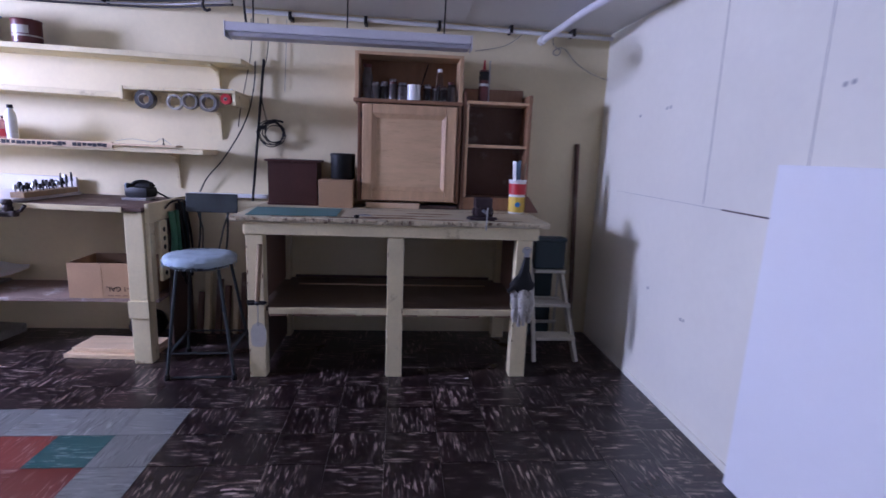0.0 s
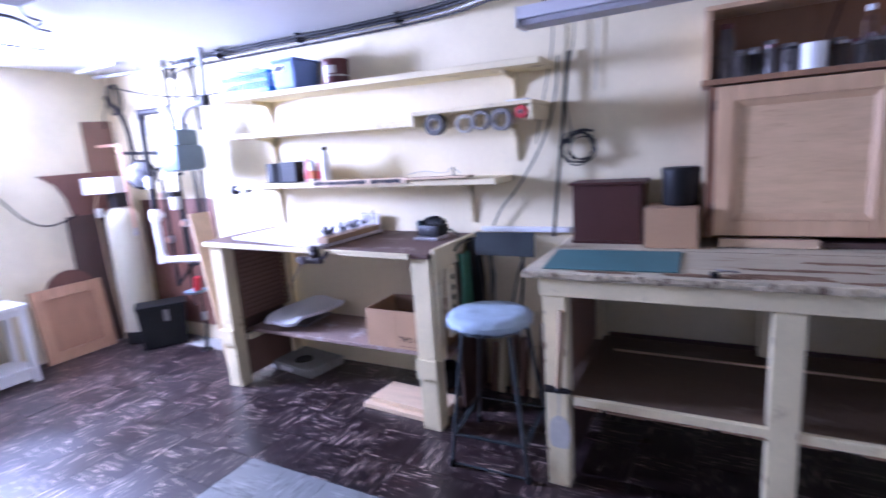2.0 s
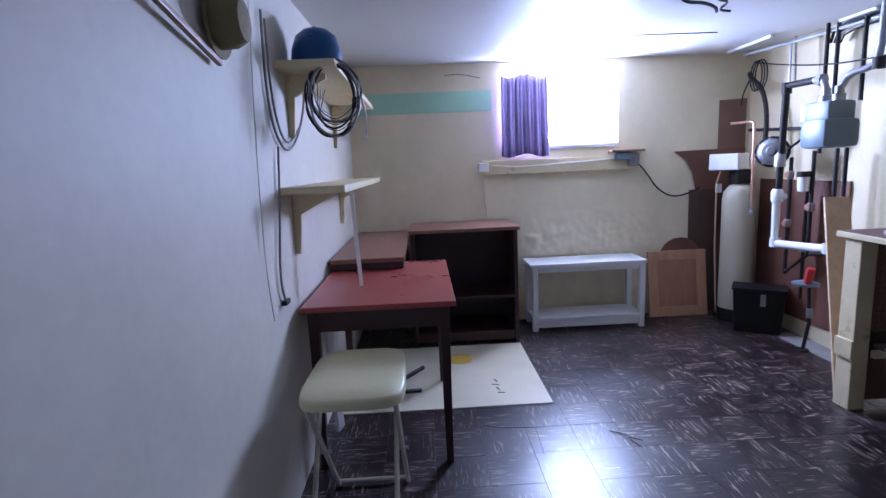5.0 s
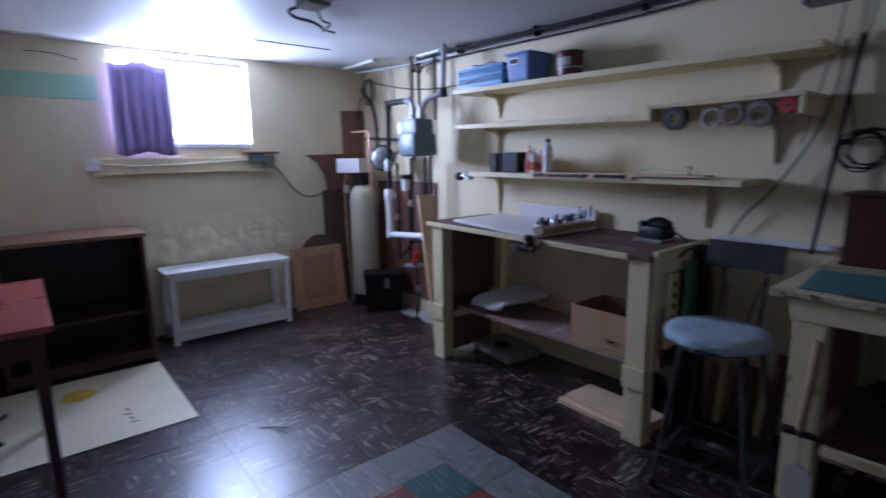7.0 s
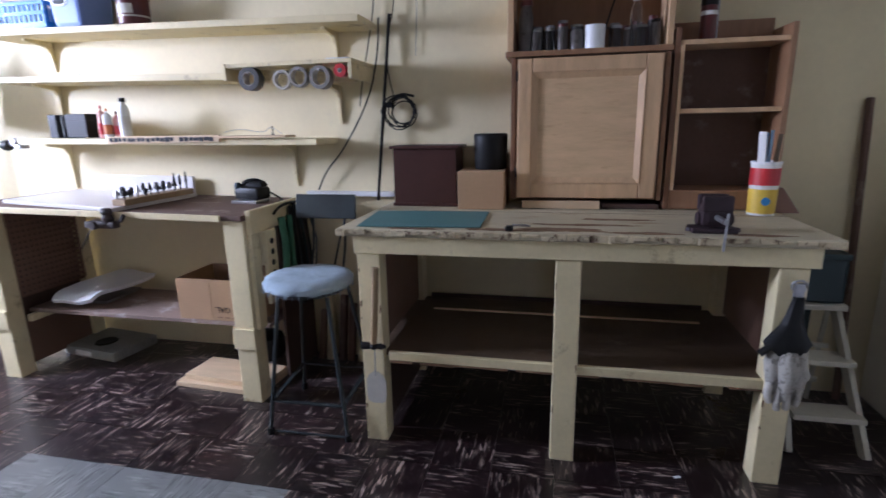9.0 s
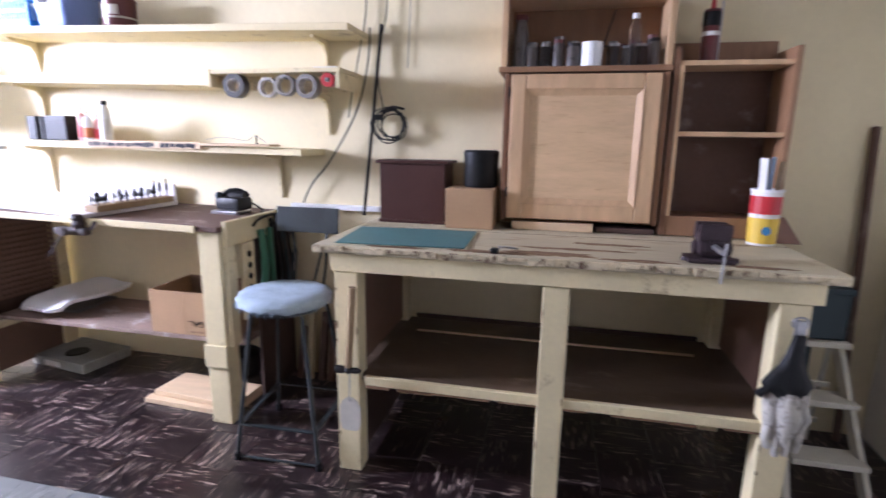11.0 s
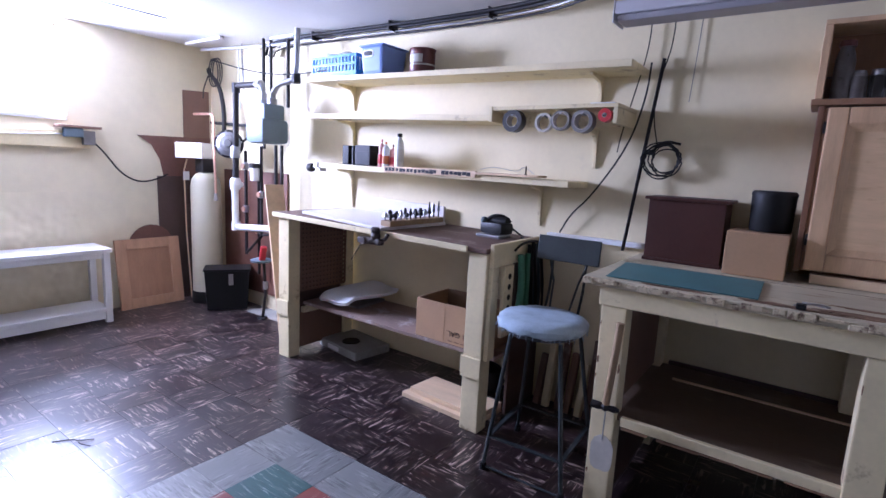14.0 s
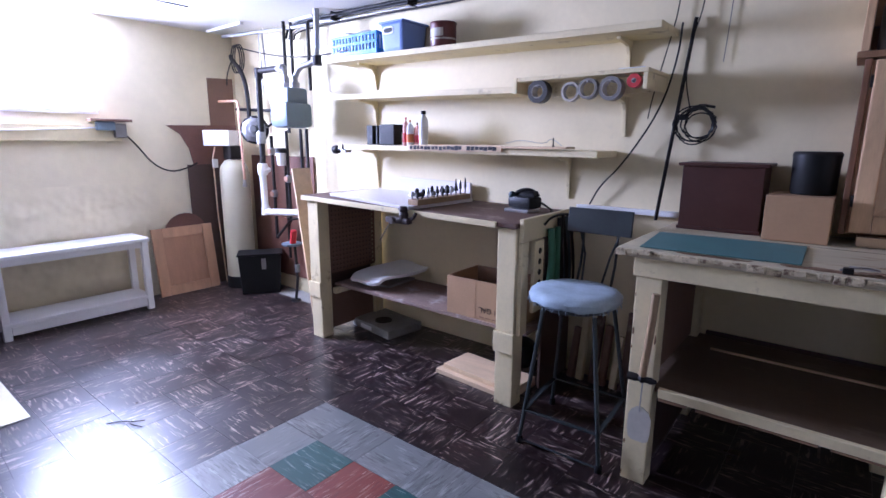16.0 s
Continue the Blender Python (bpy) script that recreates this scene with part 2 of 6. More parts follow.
M_CURTAIN = mat("purple_curtain_cloth", (0.34, 0.27, 0.50), 0.9, 0.2, 8, 120, 0.15)
M_STRIPE = mat("mint_green_paint", (0.41, 0.64, 0.46), 0.6, 0.12, 4, 50, 0.05)
M_RUG = mat("cream_floor_sheet", (0.72, 0.66, 0.47), 0.45, 0.12, 4, 50, 0.03, stain=(0.5, 0.46, 0.36), stain_at=0.68)
M_CONC = mat("grey_concrete", (0.34, 0.33, 0.30), 0.85, 0.3, 4, 50, 0.15, stain=(0.2, 0.19, 0.18))
M_PURPLERUST = mat("dark_purple_paint", (0.036, 0.020, 0.024), 0.5, 0.4, 10, 60, 0.1)
M_CLOTHGREY = mat("dirty_grey_glove_cloth", (0.46, 0.43, 0.37), 0.9, 0.4, 22, 120, 0.3, stain=(0.13, 0.12, 0.10), stain_at=0.55)
M_GREEN = mat("green_painted_metal", (0.05, 0.19, 0.10), 0.5, 0.3, 8, 60, 0.05)
M_DARKTEAL = mat("dark_teal_plastic", (0.014, 0.035, 0.042), 0.45, 0.2, 6, 60, 0.02)
M_HAFT = mat("old_ash_haft", (0.36, 0.24, 0.125), 0.55, 0.35, 8, 60, 0.05, stretch=(4, 4, 0.6))
M_CASEGREY = mat("dusty_grey_green_case", (0.30, 0.295, 0.25), 0.65, 0.35, 6, 60, 0.06, stain=(0.10, 0.10, 0.09), stain_at=0.6)
M_DOORWOOD = mat("orange_brown_wood", (0.46, 0.26, 0.14), 0.5, 0.22, 5, 40, 0.06, stretch=(5, 5, 0.8))
M_DOORPANEL = mat("orange_brown_panel", (0.38, 0.20, 0.105), 0.5, 0.2, 5, 40, 0.05, stretch=(5, 5, 0.8))
# darker than M_OAKDARK, only for the left sides of both cabinets
M_SIDE = mat("darker_left_side_wood", (0.20, 0.098, 0.05), 0.45, 0.25, 5, 40, 0.06, stretch=(6, 6, 0.7))
M_STRAW = mat("olive_straw", (0.22, 0.18, 0.08), 0.8, 0.3, 12, 90, 0.2)
M_PAPER = mat("white_paper_label", (0.75, 0.74, 0.70), 0.7, 0.08, 6, 60, 0.01)
M_PINK = mat("faded_red_print", (0.60, 0.27, 0.22), 0.5, 0.35, 30, 120, 0.01, stain=(0.70, 0.66, 0.58), stain_at=0.55)
M_ORANGE = mat("orange_print", (0.55, 0.16, 0.04), 0.5, 0.2, 8, 60, 0.01)
M_FOAM = mat("white_foam_board", (0.88, 0.88, 0.88), 0.55, 0.03, 3, 40, 0.01)
M_LAMPWHITE = mat("white_lamp_enamel", (0.72, 0.71, 0.74), 0.4, 0.08, 4, 50, 0.01)
M_TUBEGREY = mat("unlit_lamp_diffuser", (0.42, 0.41, 0.44), 0.35, 0.1, 4, 50, 0.01)
M_CLEAR = bpy.data.materials.new("clear_glass")
M_CLEAR.use_nodes = True
_b = M_CLEAR.node_tree.nodes["Principled BSDF"]
_b.inputs["Transmission Weight"].default_value, _b.inputs["Roughness"].default_value, _b.inputs["IOR"].default_value = 1.0, 0.05, 1.45
M_JAR = mat("dusty_jar_contents", (0.11, 0.095, 0.085), 0.3, 0.5, 20, 90, 0.02)
M_SKYCARD = bpy.data.materials.new("overcast_sky_glow")
M_SKYCARD.use_nodes = True
_b = M_SKYCARD.node_tree.nodes["Principled BSDF"]
_b.inputs["Emission Color"].default_value, _b.inputs["Emission Strength"].default_value = (0.93, 0.96, 1, 1), 6.0
T_DARK = tile_mat("dark_brown_floor_tile", (0.013, 0.0065, 0.007), ((0.030, 0.012, 0.013), (0.006, 0.004, 0.005), (0.49, 0.37, 0.30)))
T_GREY = tile_mat("grey_floor_tile", (0.175, 0.18, 0.172), ((0.225, 0.23, 0.22), (0.085, 0.085, 0.08), (0.46, 0.45, 0.43)), 0.5)
T_TEAL = tile_mat("teal_floor_tile", (0.022, 0.085, 0.08), ((0.035, 0.11, 0.10), (0.015, 0.06, 0.06), (0.30, 0.36, 0.34)))
T_RED = tile_mat("red_floor_tile", (0.17, 0.032, 0.022), ((0.21, 0.05, 0.035), (0.13, 0.025, 0.02), (0.45, 0.32, 0.28)))


# ---- builders ----
def part(name, bm, material, parent=None, label="", smooth=False):
    """One mesh object from a bmesh in world places, under a thing or a part."""
    me = bpy.data.meshes.new(name)
    bmesh.ops.recalc_face_normals(bm, faces=bm.faces)
    bm.to_mesh(me)
    bm.free()
    me.materials.append(material)
    if smooth:
        me.shade_smooth()
        me.set_sharp_from_angle(angle=radians(40))
    ob = new(name, me)
    if parent is not None:
        ob.parent = parent
        if parent.type == "EMPTY":
            ob.matrix_parent_inverse = Matrix.Translation(-parent.location)
    if label:
        ob["label"] = label
    return ob


def thing(name, at, label, category, group="", kind=""):
    """The empty at the base of a thing with parts."""
    ob = new(name)
    ob.location = at
    ob.empty_display_size = 0.05
    return tagged(ob, label, category, group, kind)


def box(x0, x1, y0, y1, z0, z1, bevel=0.003, bm=None, m=None):
    one = bmesh.new()
    bmesh.ops.create_cube(one, size=1)
    for v in one.verts:
        v.co = Vector((x0 + (v.co.x + 0.5) * (x1 - x0), y0 + (v.co.y + 0.5) * (y1 - y0), z0 + (v.co.z + 0.5) * (z1 - z0)))
    if bevel:
        bmesh.ops.bevel(one, geom=one.edges[:], offset=min(bevel, 0.3 * min(abs(x1 - x0), abs(y1 - y0), abs(z1 - z0))), segments=2, affect="EDGES", profile=0.6)
    if m is not None:
        bmesh.ops.transform(one, matrix=m, verts=one.verts)
    return join(bm, one)


def join(bm, one):
    if bm is None:
        return one
    me = bpy.data.meshes.new("tmp")
    one.to_mesh(me)
    one.free()
    bm.from_mesh(me)
    bpy.data.meshes.remove(me)
    return bm


def lathe(profile, at=(0, 0, 0), seg=24, bm=None, m=None, axis="z"):
    """A turned body from (radius, height) pairs."""
    one = bmesh.new()
    rings = []
    for r, z in profile:
        if r < 1e-6:
            rings.append([one.verts.new((0, 0, z))])
        else:
            rings.append([one.verts.new((r * math.cos(2 * math.pi * i / seg), r * math.sin(2 * math.pi * i / seg), z)) for i in range(seg)])
    for a, b in zip(rings, rings[1:]):
        for i in range(seg):
            j = (i + 1) % seg
            if len(a) == 1 and len(b) > 1:
                one.faces.new((a[0], b[i], b[j]))
            elif len(b) == 1 and len(a) > 1:
                one.faces.new((a[i], b[0], a[j]))
            elif len(a) > 1:
                one.faces.new((a[i], b[i], b[j], a[j]))
    for ring in (rings[0], rings[-1]):
        if len(ring) > 1 and profile[0] != profile[-1]:
            one.faces.new(ring)
    turn = {"z": Matrix.Identity(4), "y": pose(0, 0, 0, 90), "x": pose(0, 0, 0, 0, 90)}[axis]
    bmesh.ops.transform(one, matrix=(Matrix.Translation(at) @ turn) if m is None else m, verts=one.verts)
    return join(bm, one)


def tube(points, r, seg=10, smooth=0, bm=None):
    """A round bar or cable along points; smooth rounds it off."""
    pts = [Vector(p) for p in points]
    for _ in range(smooth):
        q = [pts[0]]
        for a, b in zip(pts, pts[1:]):
            q += [a.lerp(b, 0.25), a.lerp(b, 0.75)]
        pts = q + [pts[-1]]
    one = bmesh.new()
    rings, up = [], None
    for i, p in enumerate(pts):
        d = (pts[min(i + 1, len(pts) - 1)] - pts[max(i - 1, 0)]).normalized()
        if up is None:
            up = d.orthogonal().normalized()
        up = (up - d * up.dot(d)).normalized()
        side = d.cross(up)
        rings.append([one.verts.new(p + r * (math.cos(2 * math.pi * k / seg) * up + math.sin(2 * math.pi * k / seg) * side)) for k in range(seg)])
    for a, b in zip(rings, rings[1:]):
        for k in range(seg):
            one.faces.new((a[k], b[k], b[(k + 1) % seg], a[(k + 1) % seg]))
    one.faces.new(rings[0])
    one.faces.new(rings[-1])
    return join(bm, one)


def prism(outline, depth, m, bevel=0.0, bm=None):
    """A flat outline in local x, y drawn out by depth in local z."""
    one = bmesh.new()
    f = one.faces.new([one.verts.new((x, y, 0)) for x, y in outline])
    ex = bmesh.ops.extrude_face_region(one, geom=[f])
    for v in ex["geom"]:
        if isinstance(v, bmesh.types.BMVert):
            v.co.z += depth
    if bevel:
        bmesh.ops.bevel(one, geom=one.edges[:], offset=bevel, segments=1, affect="EDGES")
    bmesh.ops.transform(one, matrix=m, verts=one.verts)
    return join(bm, one)


def beam(a, b, w, h, bevel=0.002, bm=None, roll=0.0):
    """A squared bar from a to b."""
    a, b = Vector(a), Vector(b)
    d = b - a
    m = Matrix.Translation(a) @ d.to_track_quat("Z", "Y").to_matrix().to_4x4() @ pose(0, 0, 0, 0, 0, roll)
    return box(-w / 2, w / 2, -h / 2, h / 2, 0, d.length, bevel, bm, m)


def structure(name, bm, material, label="", smooth=False):
    return tagged(part(name, bm, material, None, label, smooth), kind="structure")


def single(name, bm, material, label, category, group="", smooth=False):
    return tagged(part(name, bm, material, None, label, smooth), category=category, group=group)


WEST, EAST, NORTH, SOUTH = -4.65, 1.28, 3.10, -0.15


def ceil_z(x):
    return 2.045 - 0.016 * x


# ---- shell ----
structure("floor", box(WEST - 0.3, EAST + 0.3, -2.6, NORTH + 0.3, -0.15, -0.004, 0), M_CONC, "bare concrete slab under old tiles")
structure("wall_north", box(WEST - 0.3, EAST + 0.15, NORTH, NORTH + 0.2, -0.15, 2.3, 0), M_CREAM, "cream painted masonry wall behind the benches")
structure("wall_east", box(EAST, EAST + 0.15, -2.6, NORTH, -0.15, 2.3, 0), M_PANEL, "white painted wall panels with nail marks")
# Unseen closing walls, added; their brown keeps bounce light low.
structure("wall_back", box(-1.15, EAST, -2.6, -2.45, -0.15, 2.3, 0), M_BROWN, "unseen wall, brown to cut bounce light")
structure("wall_passage", box(-1.1, -0.95, -2.45, -0.30, -0.15, 2.3, 0), M_BROWN, "unseen wall, brown to cut bounce light")
structure("wall_south", box(WEST - 0.3, -0.95, SOUTH - 0.15, SOUTH, -0.15, 2.3, 0.0), M_WHITEWALL, "off-white painted wall with hung cables")
# west wall with the window's opening
WY0, WY1, WZ0, WZ1 = 1.075, 2.015, 1.45, 2.085
bm = box(WEST - 0.25, WEST, SOUTH, WY0, -0.15, 2.3, 0)
box(WEST - 0.25, WEST, WY1, NORTH, -0.15, 2.3, 0, bm)
box(WEST - 0.25, WEST, WY0, WY1, -0.15, WZ0, 0, bm)
box(WEST - 0.25, WEST, WY0, WY1, WZ1, 2.3, 0, bm)
structure("wall_west", bm, M_ROUGHCREAM, "cream painted rough masonry wall with a small window")
# ceiling: one slab, falling slightly to the east
bm = bmesh.new()
xs = (WEST - 0.3, EAST + 0.2)
v = [bm.verts.new((x, y, ceil_z(x) + dz)) for dz in (0, 0.12) for x in xs for y in (-2.7, NORTH + 0.25)]
for f in ((0, 1, 3, 2), (4, 5, 7, 6), (0, 1, 5, 4), (2, 3, 7, 6), (0, 2, 6, 4), (1, 3, 7, 5)):
    bm.faces.new([v[i] for i in f])
structure("ceiling", bm, M_CEIL, "white painted low basement ceiling")

# window: frame, pane, sill and the sky beyond it
win = thing("window_1", (WEST, 1.545, WZ0), "small white basement window full of bright daylight", "window", kind="structure")
bm = box(WEST - 0.16, WEST - 0.12, WY0, WY0 + 0.045, WZ0, WZ1, 0.004)
box(WEST - 0.16, WEST - 0.12, WY1 - 0.045, WY1, WZ0, WZ1, 0.004, bm)
box(WEST - 0.16, WEST - 0.12, WY0 + 0.045, WY1 - 0.045, WZ0, WZ0 + 0.045, 0.004, bm)
box(WEST - 0.16, WEST - 0.12, WY0 + 0.045, WY1 - 0.045, WZ1 - 0.045, WZ1, 0.004, bm)
part("window_frame", bm, M_WHITE, win)
pane = part("pane", box(WEST - 0.142, WEST - 0.138, WY0 + 0.04, WY1 - 0.04, WZ0 + 0.04, WZ1 - 0.04, 0), M_CLEAR, win, "clear glass pane")
pane.visible_shadow = False
part("window_sill", box(WEST - 0.02, WEST + 0.035, 0.90, 2.14, 1.235, 1.35, 0.006), M_CREAMWOOD, win, "cream painted board below the window")
part("reveal", box(WEST - 0.12, WEST + 0.012, WY0, WY1, WZ0 - 0.025, WZ0 + 0.006, 0.004), M_WHITE, win)
tagged(part("backdrop", box(-7.0, -6.95, -1.0, 4.5, 0.0, 4.0, 0), M_SKYCARD), "bright overcast sky beyond the window", kind="structure")
tagged(part("ground", box(-60, -4.95, -40, 40, 0.9, 1.0, 0), M_CONC), "grey ground outside the window", kind="structure")

# ---- benches, shelves and cabinets ----
def bench_leg(parent, x0, x1, y0, y1, z1, mat_=None, z0=0.0):
    return part("leg", box(x0, x1, y0, y1, z0, z1, 0.005), mat_ or M_CREAMWOOD, parent)


wb = thing("workbench", (-0.08, 2.7, 0), "cream painted wooden workbench with chipped top edge", "workbench")
top = part("worktop", box(-0.92, 0.745, 2.335, NORTH - 0.01, 0.852, 0.882, 0.006), M_WORN, wb, "worn board top with bare patches")
random.seed(4)
bm = bmesh.new()
x = -0.918
while x < 0.74:
    # short ragged lengths, some split away at the top or at the bottom
    w = random.uniform(0.018, 0.09)
    box(x, min(x + w, 0.742), 2.322 + random.uniform(0, 0.010), 2.338, 0.852 + random.uniform(0, 0.014), 0.8815 - random.choice((0, 0.002, 0.005, 0.011)), 0.0025, bm)
    x += w + random.choice((0, 0, 0.004, 0.012))
part("edge_strip", bm, M_CHIP, top, "splintered bare wood front edge")


def bare_patch(cx, cy, w, d, seed):
    """A torn patch of bare wood in the painted top."""
    random.seed(seed)
    n = 26
    ring = []
    for k in range(n):
        a = 2 * math.pi * k / n
        r = random.uniform(0.55, 1.0)
        ring.append((cx + 0.5 * w * math.cos(a) * r, max(2.339, cy + 0.5 * d * math.sin(a) * r)))
    return part("bare_patch", prism(ring, 0.0012, pose(0, 0, 0.8822)), M_BARE, top, "patch of bare splintered wood")


for k, (px, py, pw, pd) in enumerate(((-0.30, 2.375, 0.34, 0.06), (-0.10, 2.40, 0.36, 0.08), (0.16, 2.37, 0.30, 0.05), (-0.62, 2.36, 0.26, 0.035), (0.10, 2.62, 0.30, 0.05), (0.52, 2.38, 0.22, 0.05), (-0.02, 2.50, 0.42, 0.04))):
    bare_patch(px, py, pw, pd, 40 + k)
random.seed(4)
part("joint_strip", box(-0.90, 0.74, 2.762, 2.7645, 0.881, 0.8828, 0), M_DARKBROWN, top)
part("apron", box(-0.86, 0.69, 2.346, 2.37, 0.786, 0.852, 0.004), M_CREAMWOOD, wb)
for x in (-0.85, -0.12, 0.575):
    bench_leg(wb, x, x + 0.088, 2.352, 2.43, 0.785)
    bench_leg(wb, x + 0.01, x + 0.09, 2.98, 3.06, 0.852)
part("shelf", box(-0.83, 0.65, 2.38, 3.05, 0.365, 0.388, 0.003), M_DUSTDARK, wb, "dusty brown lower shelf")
part("shelf_edge", box(-0.745, 0.575, 2.356, 2.378, 0.356, 0.39, 0.004), M_CREAMWOOD, wb)
x = -0.74
while x < 0.57:
    w = random.uniform(0.05, 0.22)
    part("splinter_strip", box(x, min(x + w, 0.574), 2.354, 2.376, 0.345 + random.uniform(0, 0.006), 0.3555, 0.002), M_BARE, wb, "ragged bare wood under the shelf edge")
    x += w + random.choice((0.0, 0.03, 0.08))
part("loose_strip", beam((0.02, 2.40, 0.352), (0.34, 2.405, 0.325), 0.014, 0.004, 0.001), M_OAKDARK, wb)
# Dark strip stands for shade at the back of the shelf.
part("backboard", box(-0.74, 0.56, 3.062, 3.08, 0.36, 0.40, 0.003), M_DARKBROWN, wb)
part("shelf_strip", box(-0.68, 0.5, 2.86, 2.872, 0.388, 0.396, 0.002), M_PINE, wb)
# Unseen lower board, added to block window light under the shelf.
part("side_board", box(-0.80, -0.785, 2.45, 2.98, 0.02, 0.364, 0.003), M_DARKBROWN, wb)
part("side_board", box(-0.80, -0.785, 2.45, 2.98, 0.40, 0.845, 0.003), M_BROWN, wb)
part("side_board", box(0.625, 0.64, 2.45, 2.98, 0.40, 0.845, 0.003), M_BROWN, wb)

random.seed(77)
for lx, count in ((-0.85, 6), (-0.12, 3), (0.575, 3)):
    for k in range(count):
        w, h = random.uniform(0.004, 0.010), random.uniform(0.015, 0.05)
        x = random.choice((lx + 0.0015, lx + 0.0865 - w))
        z = random.uniform(0.01, 0.75)
        ring = [(x + w / 2 + w / 2 * math.cos(a * math.pi / 5) * random.uniform(0.6, 1), z + h / 2 * math.sin(a * math.pi / 5) * random.uniform(0.6, 1)) for a in range(10)]
        part("paint_chip", prism(ring, 0.0012, Matrix(((1, 0, 0, 0), (0, 0, -1, 2.3523), (0, 1, 0, 0), (0, 0, 0, 1)))), M_BARE, wb, "chip of bare wood")

lb = thing("side_bench", (-2.2, 2.8, 0), "cream bench with a laminate and brown top", "workbench")


def lift(bm):
    """The bench top is not level: it rises slightly to the west."""
    for v in bm.verts:
        v.co.z += 0.027 * max(0.0, min(1.0, (-1.43 - v.co.x) / 1.54))
    return bm


part("worktop", lift(box(-2.97, -1.43, 2.515, NORTH - 0.01, 0.862, 0.886, 0.004)), M_SHELFBROWN, lb, "brown hardboard top")
part("front_edge", lift(box(-2.96, -1.53, 2.503, 2.514, 0.858, 0.886, 0.003)), M_CREAMWOOD, lb)
for x in (-2.925, -1.53):
    bench_leg(lb, x, x + 0.098, 2.525, 2.61, 0.885 if x < -2 else 0.86)
    bench_leg(lb, x + 0.01, x + 0.095, 2.99, 3.07, 0.885 if x < -2 else 0.86)
    part("cleat", box(x - 0.006, x + 0.104, 2.512, 2.524, 0.27, 0.37, 0.004), M_CREAMWOOD, lb)
part("shelf", box(-2.86, -1.44, 2.66, 3.06, 0.318, 0.338, 0.003), M_SHELFDUST, lb, "sagging dusty brown lower shelf")
part("shelf_rail", box(-2.83, -2.80, 2.62, 3.0, 0.28, 0.317, 0.003), M_CREAMWOOD, lb)
# perforated end panel
bm = bmesh.new()
n0, n1 = 13, 15
ya, yb, za, zb = 2.62, 2.99, 0.42, 0.855
for i in range(n0 + 1):
    y = ya + (yb - ya) * i / n0
    box(-2.832, -2.828, y - 0.0075, y + 0.0085, za, zb, 0, bm)
for j in range(n1 + 1):
    z = za + (zb - za) * j / n1
    box(-2.833, -2.827, ya, yb, z - 0.0075, z + 0.0075, 0, bm)
part("end_lattice", bm, M_BROWN, lb, "brown perforated end panel")
# Dark sheet added behind the lattice: stops light, makes its holes dark.
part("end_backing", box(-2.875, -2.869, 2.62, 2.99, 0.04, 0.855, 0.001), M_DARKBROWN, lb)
part("end_panel", box(-2.86, -2.85, 2.62, 2.99, 0.04, 0.27, 0.002), M_BROWN, lb)
part("side_panel", box(-1.43, -1.408, 2.54, 2.60, 0.36, 0.799, 0.004), M_CREAMWOOD, lb)
part("side_rail", box(-1.428, -1.405, 2.54, NORTH - 0.02, 0.80, 0.905, 0.004), M_CREAMWOOD, lb)
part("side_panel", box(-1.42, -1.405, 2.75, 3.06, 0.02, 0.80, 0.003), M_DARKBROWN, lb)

# white laminate sheet with an upstand on the side bench
sheet = thing("laminate_sheet", (-2.5, 2.8, 0.886), "white laminate countertop offcut lying on the bench", "countertop")
part("sheet", lift(prism([(-2.80, 2.60), (-2.045, 2.487), (-2.02, 3.02), (-2.82, 3.045)], 0.018, pose(0, 0, 0.887), 0.003)), M_LAMINATE, sheet)
part("upstand", lift(box(-2.64, -2.06, 3.047, 3.067, 0.887, 0.99, 0.004)), M_LAMINATE, sheet)


def wall_shelf(x0, x1, zl, zr, y0=2.85, th=0.03):
    bm = box(x0, x1, y0, NORTH - 0.002, -th, 0, 0.003)
    for v in bm.verts:
        v.co.z += zl + (zr - zl) * (v.co.x - x0) / (x1 - x0)
    return bm


def shelf_bracket(parent, x, ztop, zbot, reach=0.17):
    bm = prism([(0, 0), (reach, 0), (reach, -0.012), (0.05, -0.028), (0.026, -0.06), (0.008, zbot - ztop), (0, zbot - ztop)], 0.018,
               Matrix(((0, 0, 1, x - 0.011), (-1, 0, 0, NORTH - 0.002), (0, 1, 0, ztop), (0, 0, 0, 1))), 0.002)
    return part("bracket", bm, M_CREAMWOOD, parent)


s1 = thing("wall_shelf", (-2.0, NORTH, 1.73), "long cream painted top wall shelf with wooden brackets", "shelf", "wall shelves")
part("board", wall_shelf(-3.085, -0.985, 1.765, 1.722), M_CREAMWOOD, s1)
shelf_bracket(s1, -2.875, 1.731, 1.575, 0.16)
shelf_bracket(s1, -1.19, 1.697, 1.54, 0.16)
s2 = thing("wall_shelf", (-2.0, NORTH, 1.5), "cream painted middle wall shelf with raised tape rack", "shelf", "wall shelves")
part("board", wall_shelf(-3.06, -1.653, 1.535, 1.503), M_CREAMWOOD, s2)
part("rack_board", wall_shelf(-1.633, -1.015, 1.538, 1.541, y0=2.825, th=0.018), M_CREAMWOOD, s2)
part("rack_end", box(-1.652, -1.634, 2.823, NORTH - 0.003, 1.466, 1.540, 0.002), M_CREAMWOOD, s2)
part("rack_end", box(-1.034, -1.016, 2.823, NORTH - 0.003, 1.455, 1.5215, 0.002), M_CREAMWOOD, s2)
part("rack_back", box(-1.633, -1.035, 2.93, 2.945, 1.45, 1.519, 0.002), M_CREAMWOOD, s2)
shelf_bracket(s2, -2.875, 1.505, 1.24, 0.16)
shelf_bracket(s2, -1.19, 1.448, 1.265, 0.14)
